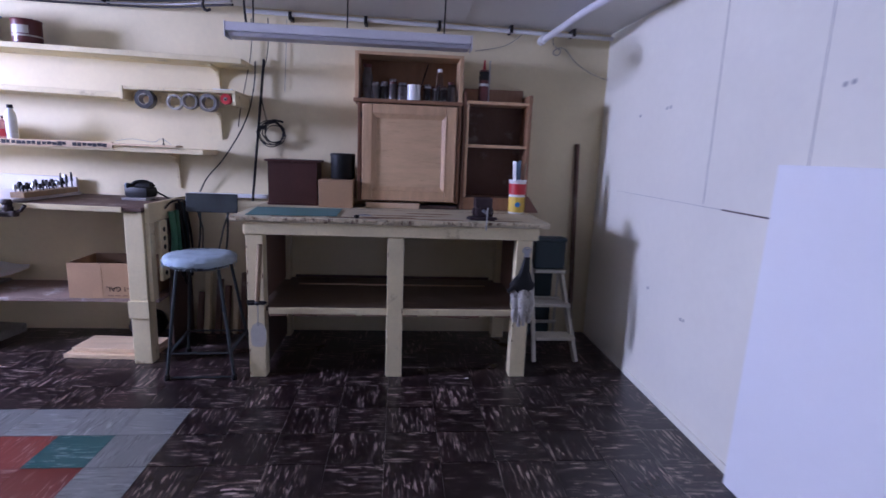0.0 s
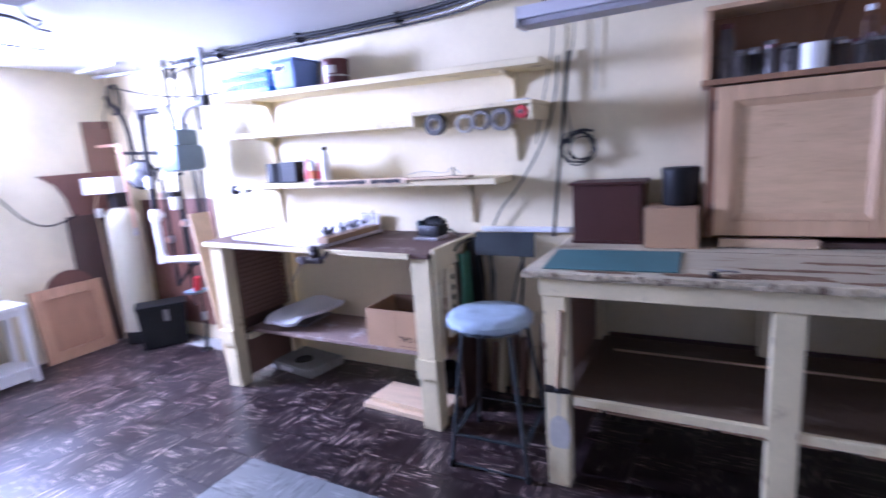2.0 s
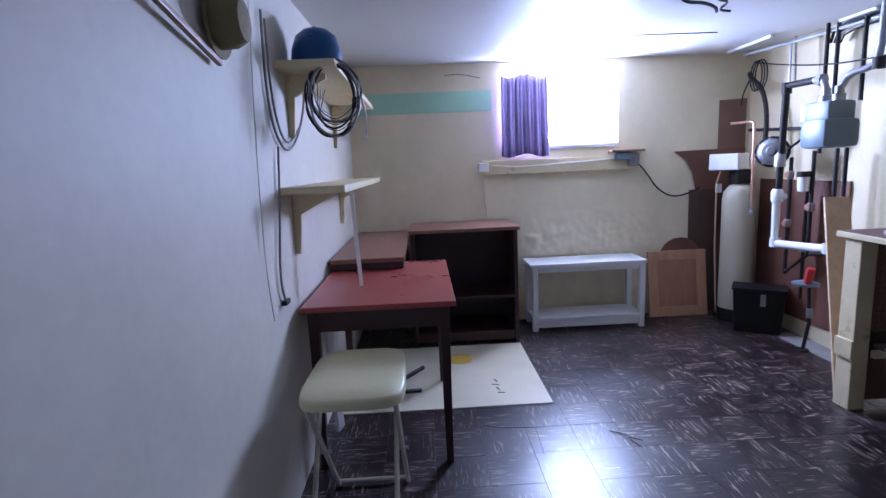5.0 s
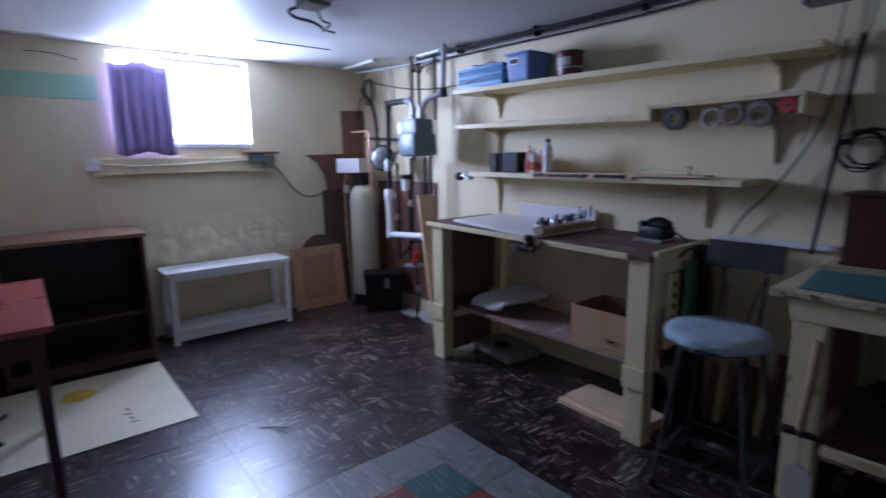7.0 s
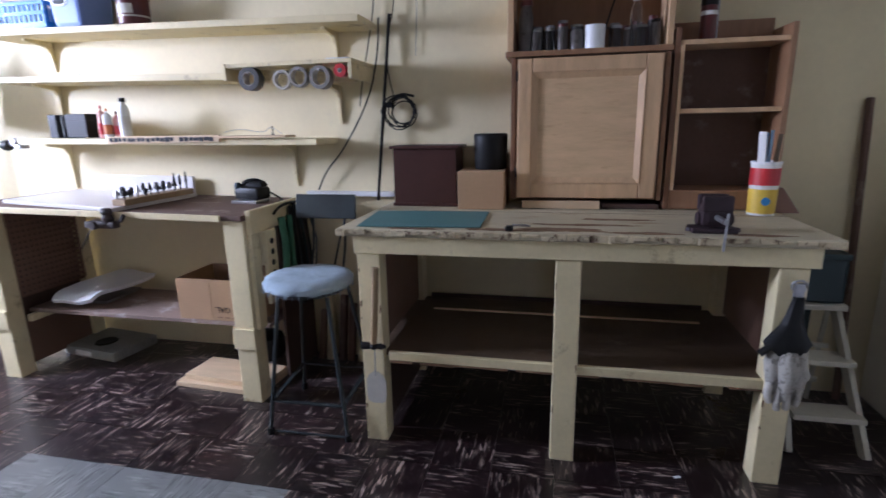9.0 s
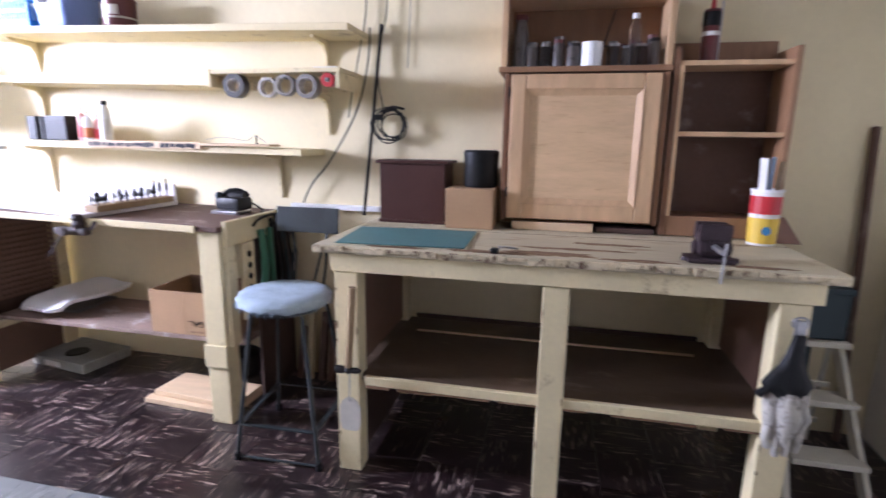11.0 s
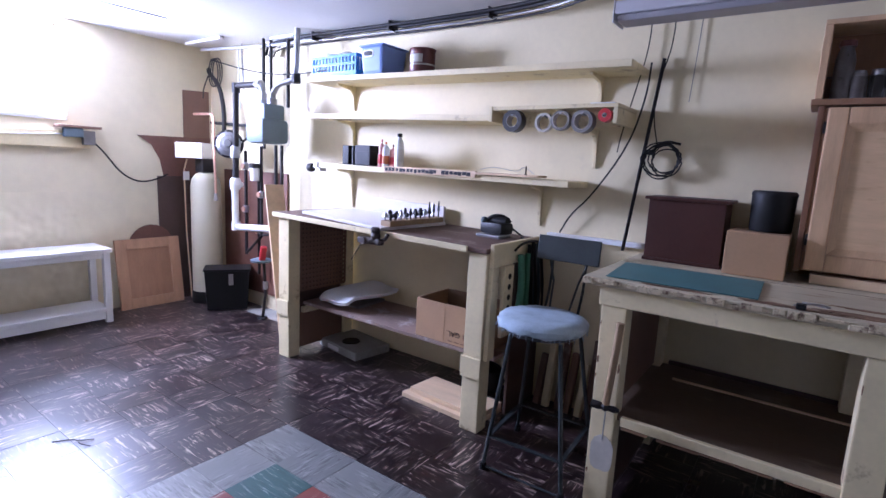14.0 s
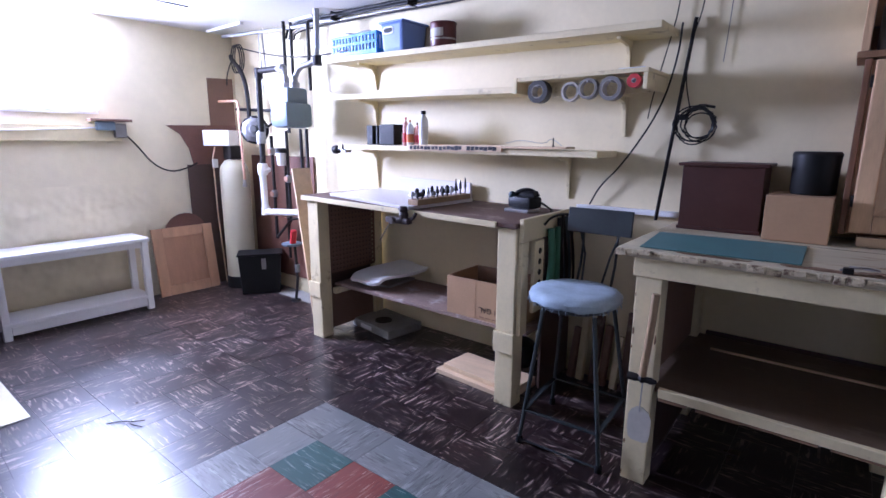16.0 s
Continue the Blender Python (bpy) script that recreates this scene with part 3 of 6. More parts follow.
s3 = thing("wall_shelf", (-2.0, NORTH, 1.2), "cream painted lowest wall shelf", "shelf", "wall shelves")
part("board", wall_shelf(-2.945, -1.22, 1.22, 1.197), M_CREAMWOOD, s3)
shelf_bracket(s3, -2.875, 1.188, 0.93, 0.15)
shelf_bracket(s3, -1.46, 1.168, 0.95, 0.15)

# oak cabinet with open top and one door
cb = thing("oak_cabinet", (-0.02, 3.0, 0.884), "oak cabinet with a panelled door and open top bay", "cabinet")
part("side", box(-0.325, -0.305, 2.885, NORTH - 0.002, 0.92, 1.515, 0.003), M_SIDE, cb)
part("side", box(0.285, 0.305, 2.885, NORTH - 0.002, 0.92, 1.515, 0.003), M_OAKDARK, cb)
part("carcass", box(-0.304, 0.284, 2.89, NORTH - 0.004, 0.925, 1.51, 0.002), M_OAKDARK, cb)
part("bay_side", box(-0.342, -0.318, 2.882, NORTH - 0.002, 1.54, 1.79, 0.003), M_OAK, cb)
part("bay_side", box(0.283, 0.306, 2.882, NORTH - 0.002, 1.54, 1.79, 0.003), M_OAK, cb)
part("bay_top", box(-0.342, 0.306, 2.882, NORTH - 0.002, 1.79, 1.808, 0.003), M_OAK, cb)
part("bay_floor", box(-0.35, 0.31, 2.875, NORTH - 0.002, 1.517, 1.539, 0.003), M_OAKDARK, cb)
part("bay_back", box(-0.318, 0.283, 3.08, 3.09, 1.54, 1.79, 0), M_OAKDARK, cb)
part("bay_rail", box(-0.318, 0.283, 3.068, 3.08, 1.64, 1.645, 0), M_DARKBROWN, cb)
door = part("door", box(-0.235, 0.21, 2.868, 2.876, 0.995, 1.45, 0.001), M_OAKPANEL, cb, "flat oak veneer panel")
for a in ((-0.295, -0.235, 0.932, 1.508), (0.21, 0.275, 0.932, 1.508)):
    part("stile", box(a[0], a[1], 2.858, 2.884, a[2], a[3], 0.006), M_OAK, door)
for a in ((0.932, 0.995), (1.45, 1.508)):
    part("rail", box(-0.2345, 0.2095, 2.859, 2.8835, a[0], a[1], 0.006), M_OAK, door)
for i, (a, b, flip) in enumerate((((-0.2345, 0.9955), (-0.2345, 1.4495), 1), ((0.2095, 0.9955), (0.2095, 1.4495), -1))):
    part("moulding", prism([(0, 0), (0.024 * flip, 0), (0, 0.013)], 0.454, Matrix(((1, 0, 0, a[0]), (0, -1, 0, 2.868), (0, 0, 1, a[1]), (0, 0, 0, 1)))), M_OAK, door)
for z, flip in ((0.9955, 1), (1.4495, -1)):
    part("moulding", prism([(0, 0), (0.024 * flip, 0), (0, 0.012)], 0.443, Matrix(((0, 0, 1, -0.234), (0, -1, 0, 2.868), (1, 0, 0, z), (0, 0, 0, 1)))), M_OAK, door)
for z in (1.02, 1.42):
    part("hinge", box(-0.303, -0.294, 2.862, 2.884, z, z + 0.04, 0.002), M_BLACKIRON, cb)
part("plinth", box(-0.27, 0.06, 2.86, 3.0, 0.884, 0.918, 0.003), M_PINE, cb)
# Dark block put in for the shaded gap beside the pine plinth.
part("plinth", box(0.07, 0.30, 2.88, 3.0, 0.884, 0.905, 0.003), M_DARKBROWN, cb)
cb2 = thing("open_cabinet", (0.53, 3.0, 0.884), "narrow oak cabinet without door, brown back", "cabinet")
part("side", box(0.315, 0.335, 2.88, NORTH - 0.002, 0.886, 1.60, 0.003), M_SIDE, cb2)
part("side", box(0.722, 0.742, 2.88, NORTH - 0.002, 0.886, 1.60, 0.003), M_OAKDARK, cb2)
part("back", box(0.336, 0.721, 3.075, 3.09, 0.886, 1.553, 0), M_SHELFBROWN, cb2)
part("top_rail", box(0.336, 0.721, 3.06, 3.092, 1.556, 1.645, 0.003), M_OAKDARK, cb2)
part("face_strip", box(0.336, 0.35, 2.876, 2.8835, 0.966, 1.534, 0.001), M_OAK, cb2)
for z in (1.535, 1.275):
    part("shelf", box(0.336, 0.721, 2.884, 3.074, z, z + 0.018, 0.002), M_OAK, cb2)
part("base", box(0.336, 0.721, 2.884, 3.074, 0.886, 0.965, 0.003), M_OAKDARK, cb2)

# ---- west end ----
wt = thing("white_table", (-4.45, 1.67, 0), "small white two-tier wooden table against the wall", "table")
part("tabletop", box(-4.61, -4.29, 1.205, 2.125, 0.512, 0.541, 0.005), M_WHITE, wt)
part("shelf", box(-4.60, -4.30, 1.23, 2.105, 0.085, 0.11, 0.004), M_WHITE, wt)
part("skirt", box(-4.318, -4.303, 1.27, 2.065, 0.472, 0.511, 0.003), M_WHITE, wt)
part("skirt", box(-4.318, -4.303, 1.27, 2.065, 0.03, 0.084, 0.003), M_WHITE, wt)
for x in (-4.345, -4.60):
    for y in (1.225, 2.07):
        part("leg", box(x, x + 0.043, y, y + 0.043, 0, 0.511, 0.004), M_WHITE, wt)

case = thing("bookcase", (-4.35, 0.7, 0), "dark brown open bookcase standing against the wall", "bookcase")
part("top", box(-4.6, -4.07, 0.29, 1.09, 0.85, 0.875, 0.004), M_TAN, case, "lighter brown wooden top")
part("side", box(-4.6, -4.09, 1.05, 1.075, 0, 0.85, 0.003), M_MAHOG, case)
part("side", box(-4.6, -4.09, 0.30, 0.325, 0, 0.85, 0.003), M_MAHOG, case)
part("back", box(-4.6, -4.585, 0.325, 1.05, 0.02, 0.85, 0), M_MAHOG, case)
part("shelf", box(-4.584, -4.11, 0.326, 1.049, 0.345, 0.365, 0.003), M_MAHOG, case)
part("plinth", box(-4.584, -4.12, 0.326, 1.049, 0.02, 0.09, 0.003), M_MAHOG, case)

rt = thing("red_table", (-3.03, 0.2, 0), "dark wooden table with a worn red top", "table")
part("tabletop", box(-3.52, -2.54, -0.125, 0.528, 0.735, 0.76, 0.005), M_RED, rt)
part("apron", box(-3.48, -2.59, 0.475, 0.497, 0.64, 0.734, 0.003), M_MAHOG, rt)
part("apron", box(-3.48, -2.59, -0.10, -0.078, 0.64, 0.734, 0.003), M_MAHOG, rt)
part("apron", box(-2.60, -2.578, -0.10, 0.497, 0.64, 0.734, 0.003), M_MAHOG, rt)
for x in (-3.49, -2.615):
    for y in (-0.105, 0.455):
        bm = box(x, x + 0.045, y, y + 0.045, 0, 0.734, 0.004)
        for v in bm.verts:
            k = 0.7 + 0.3 * v.co.z / 0.734
            v.co.x, v.co.y = x + 0.0225 + (v.co.x - x - 0.0225) * k, y + 0.0225 + (v.co.y - y - 0.0225) * k
        part("leg", bm, M_MAHOG, rt)
tb = thing("tan_board_table", (-3.9, 0.1, 0), "tan wooden table end leaf with dark edge", "table")
part("leaf", box(-4.56, -3.30, -0.135, 0.285, 0.80, 0.825, 0.004), M_TAN, tb)
part("edge", box(-4.55, -3.31, -0.13, 0.28, 0.762, 0.799, 0.003), M_MAHOG, tb)
for y in (-0.12, 0.23):
    part("leg", box(-4.5, -4.46, y, y + 0.04, 0, 0.761, 0.004), M_MAHOG, tb)

ch = thing("folding_chair", (-2.33, 0.12, 0), "folding stool with pale yellow vinyl seat and steel legs", "stool")
CX, CY, CZ = -2.22, 0.145, 0.07
bm = bmesh.new()
rings = []
n = 64
for k, z in ((1.0, 0.497), (1.0, 0.520), (0.985, 0.529), (0.955, 0.533), (0.6, 0.538), (0.25, 0.540)):
    ring = []
    for i in range(n):
        c, d = math.cos(2 * math.pi * i / n), math.sin(2 * math.pi * i / n)
        q = 1 / (abs(c) ** 5 + abs(d) ** 5) ** 0.2
        # sides bow outwards a little towards the near end
        ring.append(bm.verts.new((CX + 0.238 * k * c * q, CY + (0.174 + 0.006 * c) * k * d * q, z + CZ)))
    rings.append(ring)
for p, q in zip(rings, rings[1:]):
    for i in range(n):
        bm.faces.new((p[i], p[(i + 1) % n], q[(i + 1) % n], q[i]))
bm.faces.new(rings[-1])
bm.faces.new(rings[0][::-1])
part("seat", bm, M_SEATY, ch, "pale yellow padded seat", True)
for y in (CY - 0.145, CY + 0.145):
    part("leg", tube([(CX + 0.19, y, 0.567), (CX + 0.175, y, 0.545), (CX - 0.23, y, 0.012), (CX - 0.25, y, 0.012)], 0.0095, 10), M_STEELW, ch)
    part("leg", tube([(CX - 0.19, y - 0.02, 0.567), (CX - 0.175, y - 0.02, 0.545), (CX + 0.23, y - 0.02, 0.012), (CX + 0.25, y - 0.02, 0.012)], 0.0095, 10), M_STEELW, ch)
    part("pivot", lathe([(0, -0.028), (0.008, -0.028), (0.008, 0.01), (0, 0.01)], (CX - 0.027, y - 0.006, 0.28), 10, axis="y"), M_STEEL, ch)
part("rung", tube([(CX - 0.24, CY - 0.145, 0.02), (CX - 0.24, CY + 0.145, 0.02)], 0.008), M_STEELW, ch)
part("rung", tube([(CX + 0.24, CY - 0.165, 0.02), (CX + 0.24, CY + 0.125, 0.02)], 0.008), M_STEELW, ch)
part("lever", tube([(CX + 0.0, CY + 0.15, 0.555), (CX - 0.13, CY + 0.235, 0.55)], 0.008, 8), M_BLACKIRON, ch)
part("lever", tube([(CX + 0.08, CY + 0.15, 0.55), (CX + 0.03, CY + 0.225, 0.53)], 0.008, 8), M_BLACKIRON, ch)
single("white_offcut", beam((-2.95, -0.075, 0.0), (-2.955, -0.10, 0.53), 0.075, 0.018, 0.002), M_WHITE, "narrow white board standing under the red table", "board")

rug = thing("floor_sheet", (-3.57, 0.5, 0), "cream floor sheet with a round yellow mark", "mat")
part("sheet", box(-4.07, -3.09, -0.12, 1.075, 0.001, 0.006, 0.002), M_RUG, rug)
part("disc", lathe([(0, 0.006), (0.085, 0.006), (0.085, 0.0075), (0, 0.0075)], (-3.80, 0.61, 0)), M_YELLOW, rug, "round yellow mark")
for i, (x, y, a) in enumerate(((-3.42, 0.80, 12), (-3.36, 0.79, 70), (-3.30, 0.80, 20), (-3.25, 0.81, 80))):
    part("mark", box(-0.022, 0.022, -0.004, 0.004, 0.006, 0.0072, 0, None, pose(x, y, 0, 0, 0, a)), M_BLACK, rug)

# curtain: pleated cloth on a wire
bm = bmesh.new()
nu, nv = 60, 12
grid = []
for j in range(nv + 1):
    fz = j / nv
    row = []
    for i in range(nu + 1):
        u = i / nu
        y = 1.06 + 0.36 * u + 0.02 * fz * (u - 0.3)
        x = WEST + 0.05 + 0.018 * math.sin(u * 34 + 0.8 * math.sin(fz * 3)) * (0.5 + 0.5 * fz) + 0.008 * math.sin(u * 77)
        row.append(bm.verts.new((x, y, 2.0 - 0.62 * fz - 0.015 * math.sin(u * 9))))
    grid.append(row)
for j in range(nv):
    for i in range(nu):
        bm.faces.new((grid[j][i], grid[j][i + 1], grid[j + 1][i + 1], grid[j + 1][i]))
cu = thing("curtain", (WEST + 0.05, 1.24, 1.38), "short gathered purple curtain drawn aside at the window", "curtain")
cloth = part("cloth", bm, M_CURTAIN, cu, "", True)
sol = cloth.modifiers.new("thick", "SOLIDIFY")
sol.thickness = 0.002
part("rod", tube([(WEST + 0.045, 1.05, 2.005), (WEST + 0.045, 2.03, 2.01)], 0.005), M_WHITE, cu)
bm = box(WEST + 0.001, WEST + 0.004, -0.15 + 0.002, 0.985, 1.745, 1.905, 0)
structure("trim", bm, M_STRIPE, "mint green painted band on the wall")

# white board against the east wall
single("foam_board", box(-0.012, 0.012, 0.12, 1.385, 0, 1.235, 0.003, None, pose(1.235, 0, 0.003, 0, 1.1, 0)), M_FOAM, "large white foam board leaning on the white wall", "board")

# ---- things on the wall shelves ----
def bottle(name, x, y, z, r, h, body, cap, label, category="bottle", neck=0.35):
    t = thing(name, (x, y, z), label, category)
    part("body", lathe([(0, z), (r, z), (r, z + h * 0.68), (r * 0.85, z + h * 0.78), (r * neck, z + h * 0.86), (r * neck, z + h * 0.93), (0, z + h * 0.93)], (x, y, 0), 18), body, t, "", True)
    part("cap", lathe([(0, z + h * 0.9), (r * neck * 1.25, z + h * 0.9), (r * neck * 1.2, z + h), (0, z + h)], (x, y, 0), 14), cap, t, "", True)
    return t


def shelf_z(x, x0, x1, zl, zr):
    return zl + (zr - zl) * (x - x0) / (x1 - x0)


def z1(x):
    return shelf_z(x, -3.085, -0.965, 1.766, 1.723)


def z3(x):
    return shelf_z(x, -2.945, -1.22, 1.221, 1.198)


zb = z1(-2.8)
bk = thing("plastic_basket", (-2.81, 2.97, zb), "blue plastic basket with slotted sides holding white cloth", "basket")
BX0, BX1 = -3.045, -2.64
bm = box(BX0, BX1, 2.87, 2.875, zb + 0.003, zb + 0.03, 0.001)
for zz in (0.07, 0.118):
    box(BX0 - 0.004, BX1 + 0.004, 2.867, 2.876, zb + zz - 0.007, zb + zz + 0.009, 0.001, bm)
for i in range(14):
    x = BX0 + i * (BX1 - BX0 - 0.012) / 13
    box(x, x + 0.014, 2.869, 2.875, zb + 0.028, zb + 0.115, 0, bm)
part("front_wall", bm, M_BLUE, bk)
part("floor", box(BX0, BX1, 2.876, 3.07, zb + 0.001, zb + 0.006, 0.001), M_BLUE, bk)
part("back_wall", box(BX0, BX1, 3.062, 3.07, zb + 0.006, zb + 0.125, 0.001), M_BLUE, bk)
for x in (BX0 - 0.004, BX1 - 0.002):
    bm = box(x, x + 0.006, 2.876, 3.061, zb + 0.108, zb + 0.126, 0.001)
    box(x, x + 0.006, 2.876, 3.061, zb + 0.003, zb + 0.03, 0.001, bm)
    for i in range(7):
        box(x + 0.001, x + 0.005, 2.88 + i * 0.028, 2.892 + i * 0.028, zb + 0.03, zb + 0.108, 0, bm)
    part("side_wall", bm, M_BLUE, bk)
bm = bmesh.new()
bmesh.ops.create_grid(bm, x_segments=16, y_segments=10, size=0.5)
for v in bm.verts:
    u, w = v.co.x, v.co.y
    v.co = Vector((-2.85 + u * 0.35, 2.97 + w * 0.165, zb + 0.15 + 0.018 * math.sin(u * 9 + 1) * math.cos(w * 7) - 0.05 * (2 * abs(u)) ** 4 - 0.02 * (2 * abs(w)) ** 4))
low = bmesh.ops.extrude_face_region(bm, geom=bm.faces[:])
for v in low["geom"]:
    if isinstance(v, bmesh.types.BMVert):
        v.co.z = zb + 0.007
single("folded_cloth", bm, M_WHITE, "white folded cloth heaped in the blue basket", "cloth", smooth=True)

zb = z1(-2.5)
pb = thing("plastic_bin", (-2.51, 2.97, zb), "periwinkle blue plastic storage bin with cutout handle", "bin")
bm = box(-2.60, -2.42, 2.862, 3.085, zb + 0.001, zb + 0.165, 0.02)
for v in bm.verts:
    k = 0.88 + 0.12 * (v.co.z - zb) / 0.165
    v.co.x, v.co.y = -2.51 + (v.co.x + 2.51) * k, 2.9735 + (v.co.y - 2.9735) * k
part("body", bm, M_PERI, pb, "", False)
part("rim", box(-2.606, -2.414, 2.857, 3.09, zb + 0.158, zb + 0.168, 0.004), M_PERI, pb)
bm = prism([(0.034 * math.copysign(abs(math.cos(a * math.pi / 12)) ** 0.6, math.cos(a * math.pi / 12)), 0.013 * math.copysign(abs(math.sin(a * math.pi / 12)) ** 0.6, math.sin(a * math.pi / 12))) for a in range(24)], 0.004, Matrix(((1, 0, 0, -2.535), (0, 0, -1, 2.8655), (0, 1, 0, zb + 0.118), (0, 0, 0, 1))))
part("handle", bm, M_BLACK, pb, "dark oval handle hole")
bm = prism([(0.043 * math.copysign(abs(math.cos(a * math.pi / 12)) ** 0.6, math.cos(a * math.pi / 12)), 0.021 * math.copysign(abs(math.sin(a * math.pi / 12)) ** 0.6, math.sin(a * math.pi / 12))) for a in range(24)], 0.008, Matrix(((1, 0, 0, -2.535), (0, 0, -1, 2.8715), (0, 1, 0, zb + 0.118), (0, 0, 0, 1))))
part("handle_rim", bm, M_PVC, pb, "pale rim of the handle hole")
zb = z1(-2.16)
TNX = -2.19
tin = thing("paint_tin", (TNX, 2.95, zb), "maroon tin with a pale worn label", "tin")
part("body", lathe([(0, zb + 0.001), (0.074, zb + 0.001), (0.076, zb + 0.004), (0.072, zb + 0.008), (0.072, zb + 0.122), (0.076, zb + 0.127), (0.074, zb + 0.133), (0.066, zb + 0.129), (0, zb + 0.129)], (TNX, 2.95, 0), 28), M_MAROON, tin, "", True)
bm = bmesh.new()
arc = [math.radians(-128 + 76 * k / 10) for k in range(11)]
for za, zc in ((0.055, 0.098),):
    lo = [bm.verts.new((TNX + 0.0728 * math.cos(a), 2.95 + 0.0728 * math.sin(a), zb + za)) for a in arc]
    hi = [bm.verts.new((TNX + 0.0728 * math.cos(a), 2.95 + 0.0728 * math.sin(a), zb + zc)) for a in arc]
    for k in range(10):
        bm.faces.new((lo[k], lo[k + 1], hi[k + 1], hi[k]))
part("label_patch", bm, M_PALETAPE, tin, "pale worn label")
part("label_band", lathe([(0.0722, zb + 0.04), (0.0726, zb + 0.041), (0.0726, zb + 0.048), (0.0722, zb + 0.049)], (TNX, 2.95, 0), 28), M_PALETAPE, tin)

for x0, x1, hh in ((-2.755, -2.70, 0.118), (-2.672, -2.658, 0.115), (-2.645, -2.515, 0.122)):
    zb = z3(x0) + 0.001
    t = thing("small_case", ((x0 + x1) / 2, 2.94, zb), "small black plastic case standing on the shelf", "case", "black cases")
    part("body", box(x0, x1, 2.88, 2.99, zb, zb + hh, 0.005), M_BLACK, t)
    part("lid_seam", box(x0 - 0.001, x1 + 0.001, 2.879, 2.991, zb + hh * 0.7, zb + hh * 0.73, 0.0005), M_BLACKIRON, t)
for gx, gy, gr, gh, body, cap, band in ((-2.475, 2.93, 0.017, 0.10, M_PAPER, M_PAPER, M_PINK), (-2.435, 2.90, 0.019, 0.165, M_PINK, M_REDP, M_REDP), (-2.392, 2.89, 0.021, 0.15, M_PAPER, M_ORANGE, M_ORANGE), (-2.352, 2.91, 0.020, 0.135, M_PINK, M_MAROON, M_REDP)):
    zg = z3(gx)
    t = bottle("glue_bottle", gx, gy, zg, gr, gh, body, cap, "small glue bottle with red and orange print", neck=0.22)
    part("label_band", lathe([(gr + 0.0002, zg + 0.02), (gr + 0.0008, zg + 0.021), (gr + 0.0008, zg + gh * 0.45), (gr + 0.0002, zg + gh * 0.45 + 0.001)], (gx, gy, 0), 18), band, t)
t = bottle("white_bottle", -2.30, 2.905, z3(-2.3), 0.027, 0.20, M_WHITE, M_BLACK, "tall white plastic bottle with black cap", neck=0.45)
part("label_band", lathe([(0.0272, z3(-2.3) + 0.04), (0.0278, z3(-2.3) + 0.041), (0.0278, z3(-2.3) + 0.11), (0.0272, z3(-2.3) + 0.111)], (-2.30, 2.905, 0), 18), M_PAPER, t)
# wood strip with dark print, thin planed board, small screw
st = thing("printed_strip", (-2.05, 2.87, 1.215), "thin wooden strip with dark printed marks", "strip")
part("strip", box(-2.36, -1.72, 2.836, 2.852, 1.188, 1.2215, 0.002, None, Matrix.Translation((0, 0, 0))), M_PINE, st)
random.seed(3)
for i in range(22):
    x = -2.345 + i * 0.0272
    if i != 14:
        part("print_mark", box(x, x + random.uniform(0.018, 0.026), 2.8345, 2.8365, 1.192 + random.uniform(0, 0.005), 1.217 - random.uniform(0, 0.005), 0), M_BLACKIRON, st)
single("wood_offcut", box(-1.72, -1.36, 2.825, 2.92, z3(-1.7) + 0.001, z3(-1.7) + 0.012, 0.003), M_PINE, "thin pale wood offcut on the shelf", "wood")
single("screw", lathe([(0, 0), (0.007, 0), (0.007, 0.004), (0.003, 0.006), (0.003, 0.04), (0, 0.042)], (-1.45, 2.87, z3(-1.7) + 0.0125), 10), M_BLACK, "small dark screw standing on the shelf", "screw")
wire = thing("thin_wire", (-1.55, 2.88, 1.22), "thin bent wire lying on the shelf", "wire")
part("strand", tube([(-1.72, 2.88, 1.232), (-1.62, 2.87, 1.25), (-1.5, 2.88, 1.225), (-1.48, 2.9, 1.26), (-1.42, 2.9, 1.222)], 0.0015, 6, 2), M_STEEL, wire)
# clamp on the end of the low shelf
cl = thing("shelf_clamp", (-3.0, 2.88, 1.2), "small steel clamp vise on the shelf end", "clamp")
part("jaw", box(-2.99, -2.94, 2.86, 2.91, 1.165, 1.185, 0.004), M_STEEL, cl)
part("screw_bar", lathe([(0, -0.06), (0.012, -0.06), (0.012, 0.02), (0, 0.02)], (-2.99, 2.88, 1.19), 12, axis="x"), M_STEEL, cl)
part("knob", lathe([(0, -0.02), (0.026, -0.02), (0.03, 0), (0.026, 0.02), (0, 0.02)], (-3.055, 2.88, 1.185), 14, axis="x"), M_BLACKIRON, cl, "", True)
part("knob", lathe([(0, -0.012), (0.018, -0.012), (0.018, 0.012), (0, 0.012)], (-2.97, 2.855, 1.205), 12, axis="y"), M_STEEL, cl)
single("paint_stick", box(-2.62, -2.50, 2.87, 2.885, 1.529, 1.533, 0.001), M_STEEL, "thin grey stick lying on the shelf", "stick")
single("paper_label", box(-1.16, -1.05, 2.875, 2.93, 1.542, 1.552, 0.002), M_PAPER, "small white label card on the rack", "card")


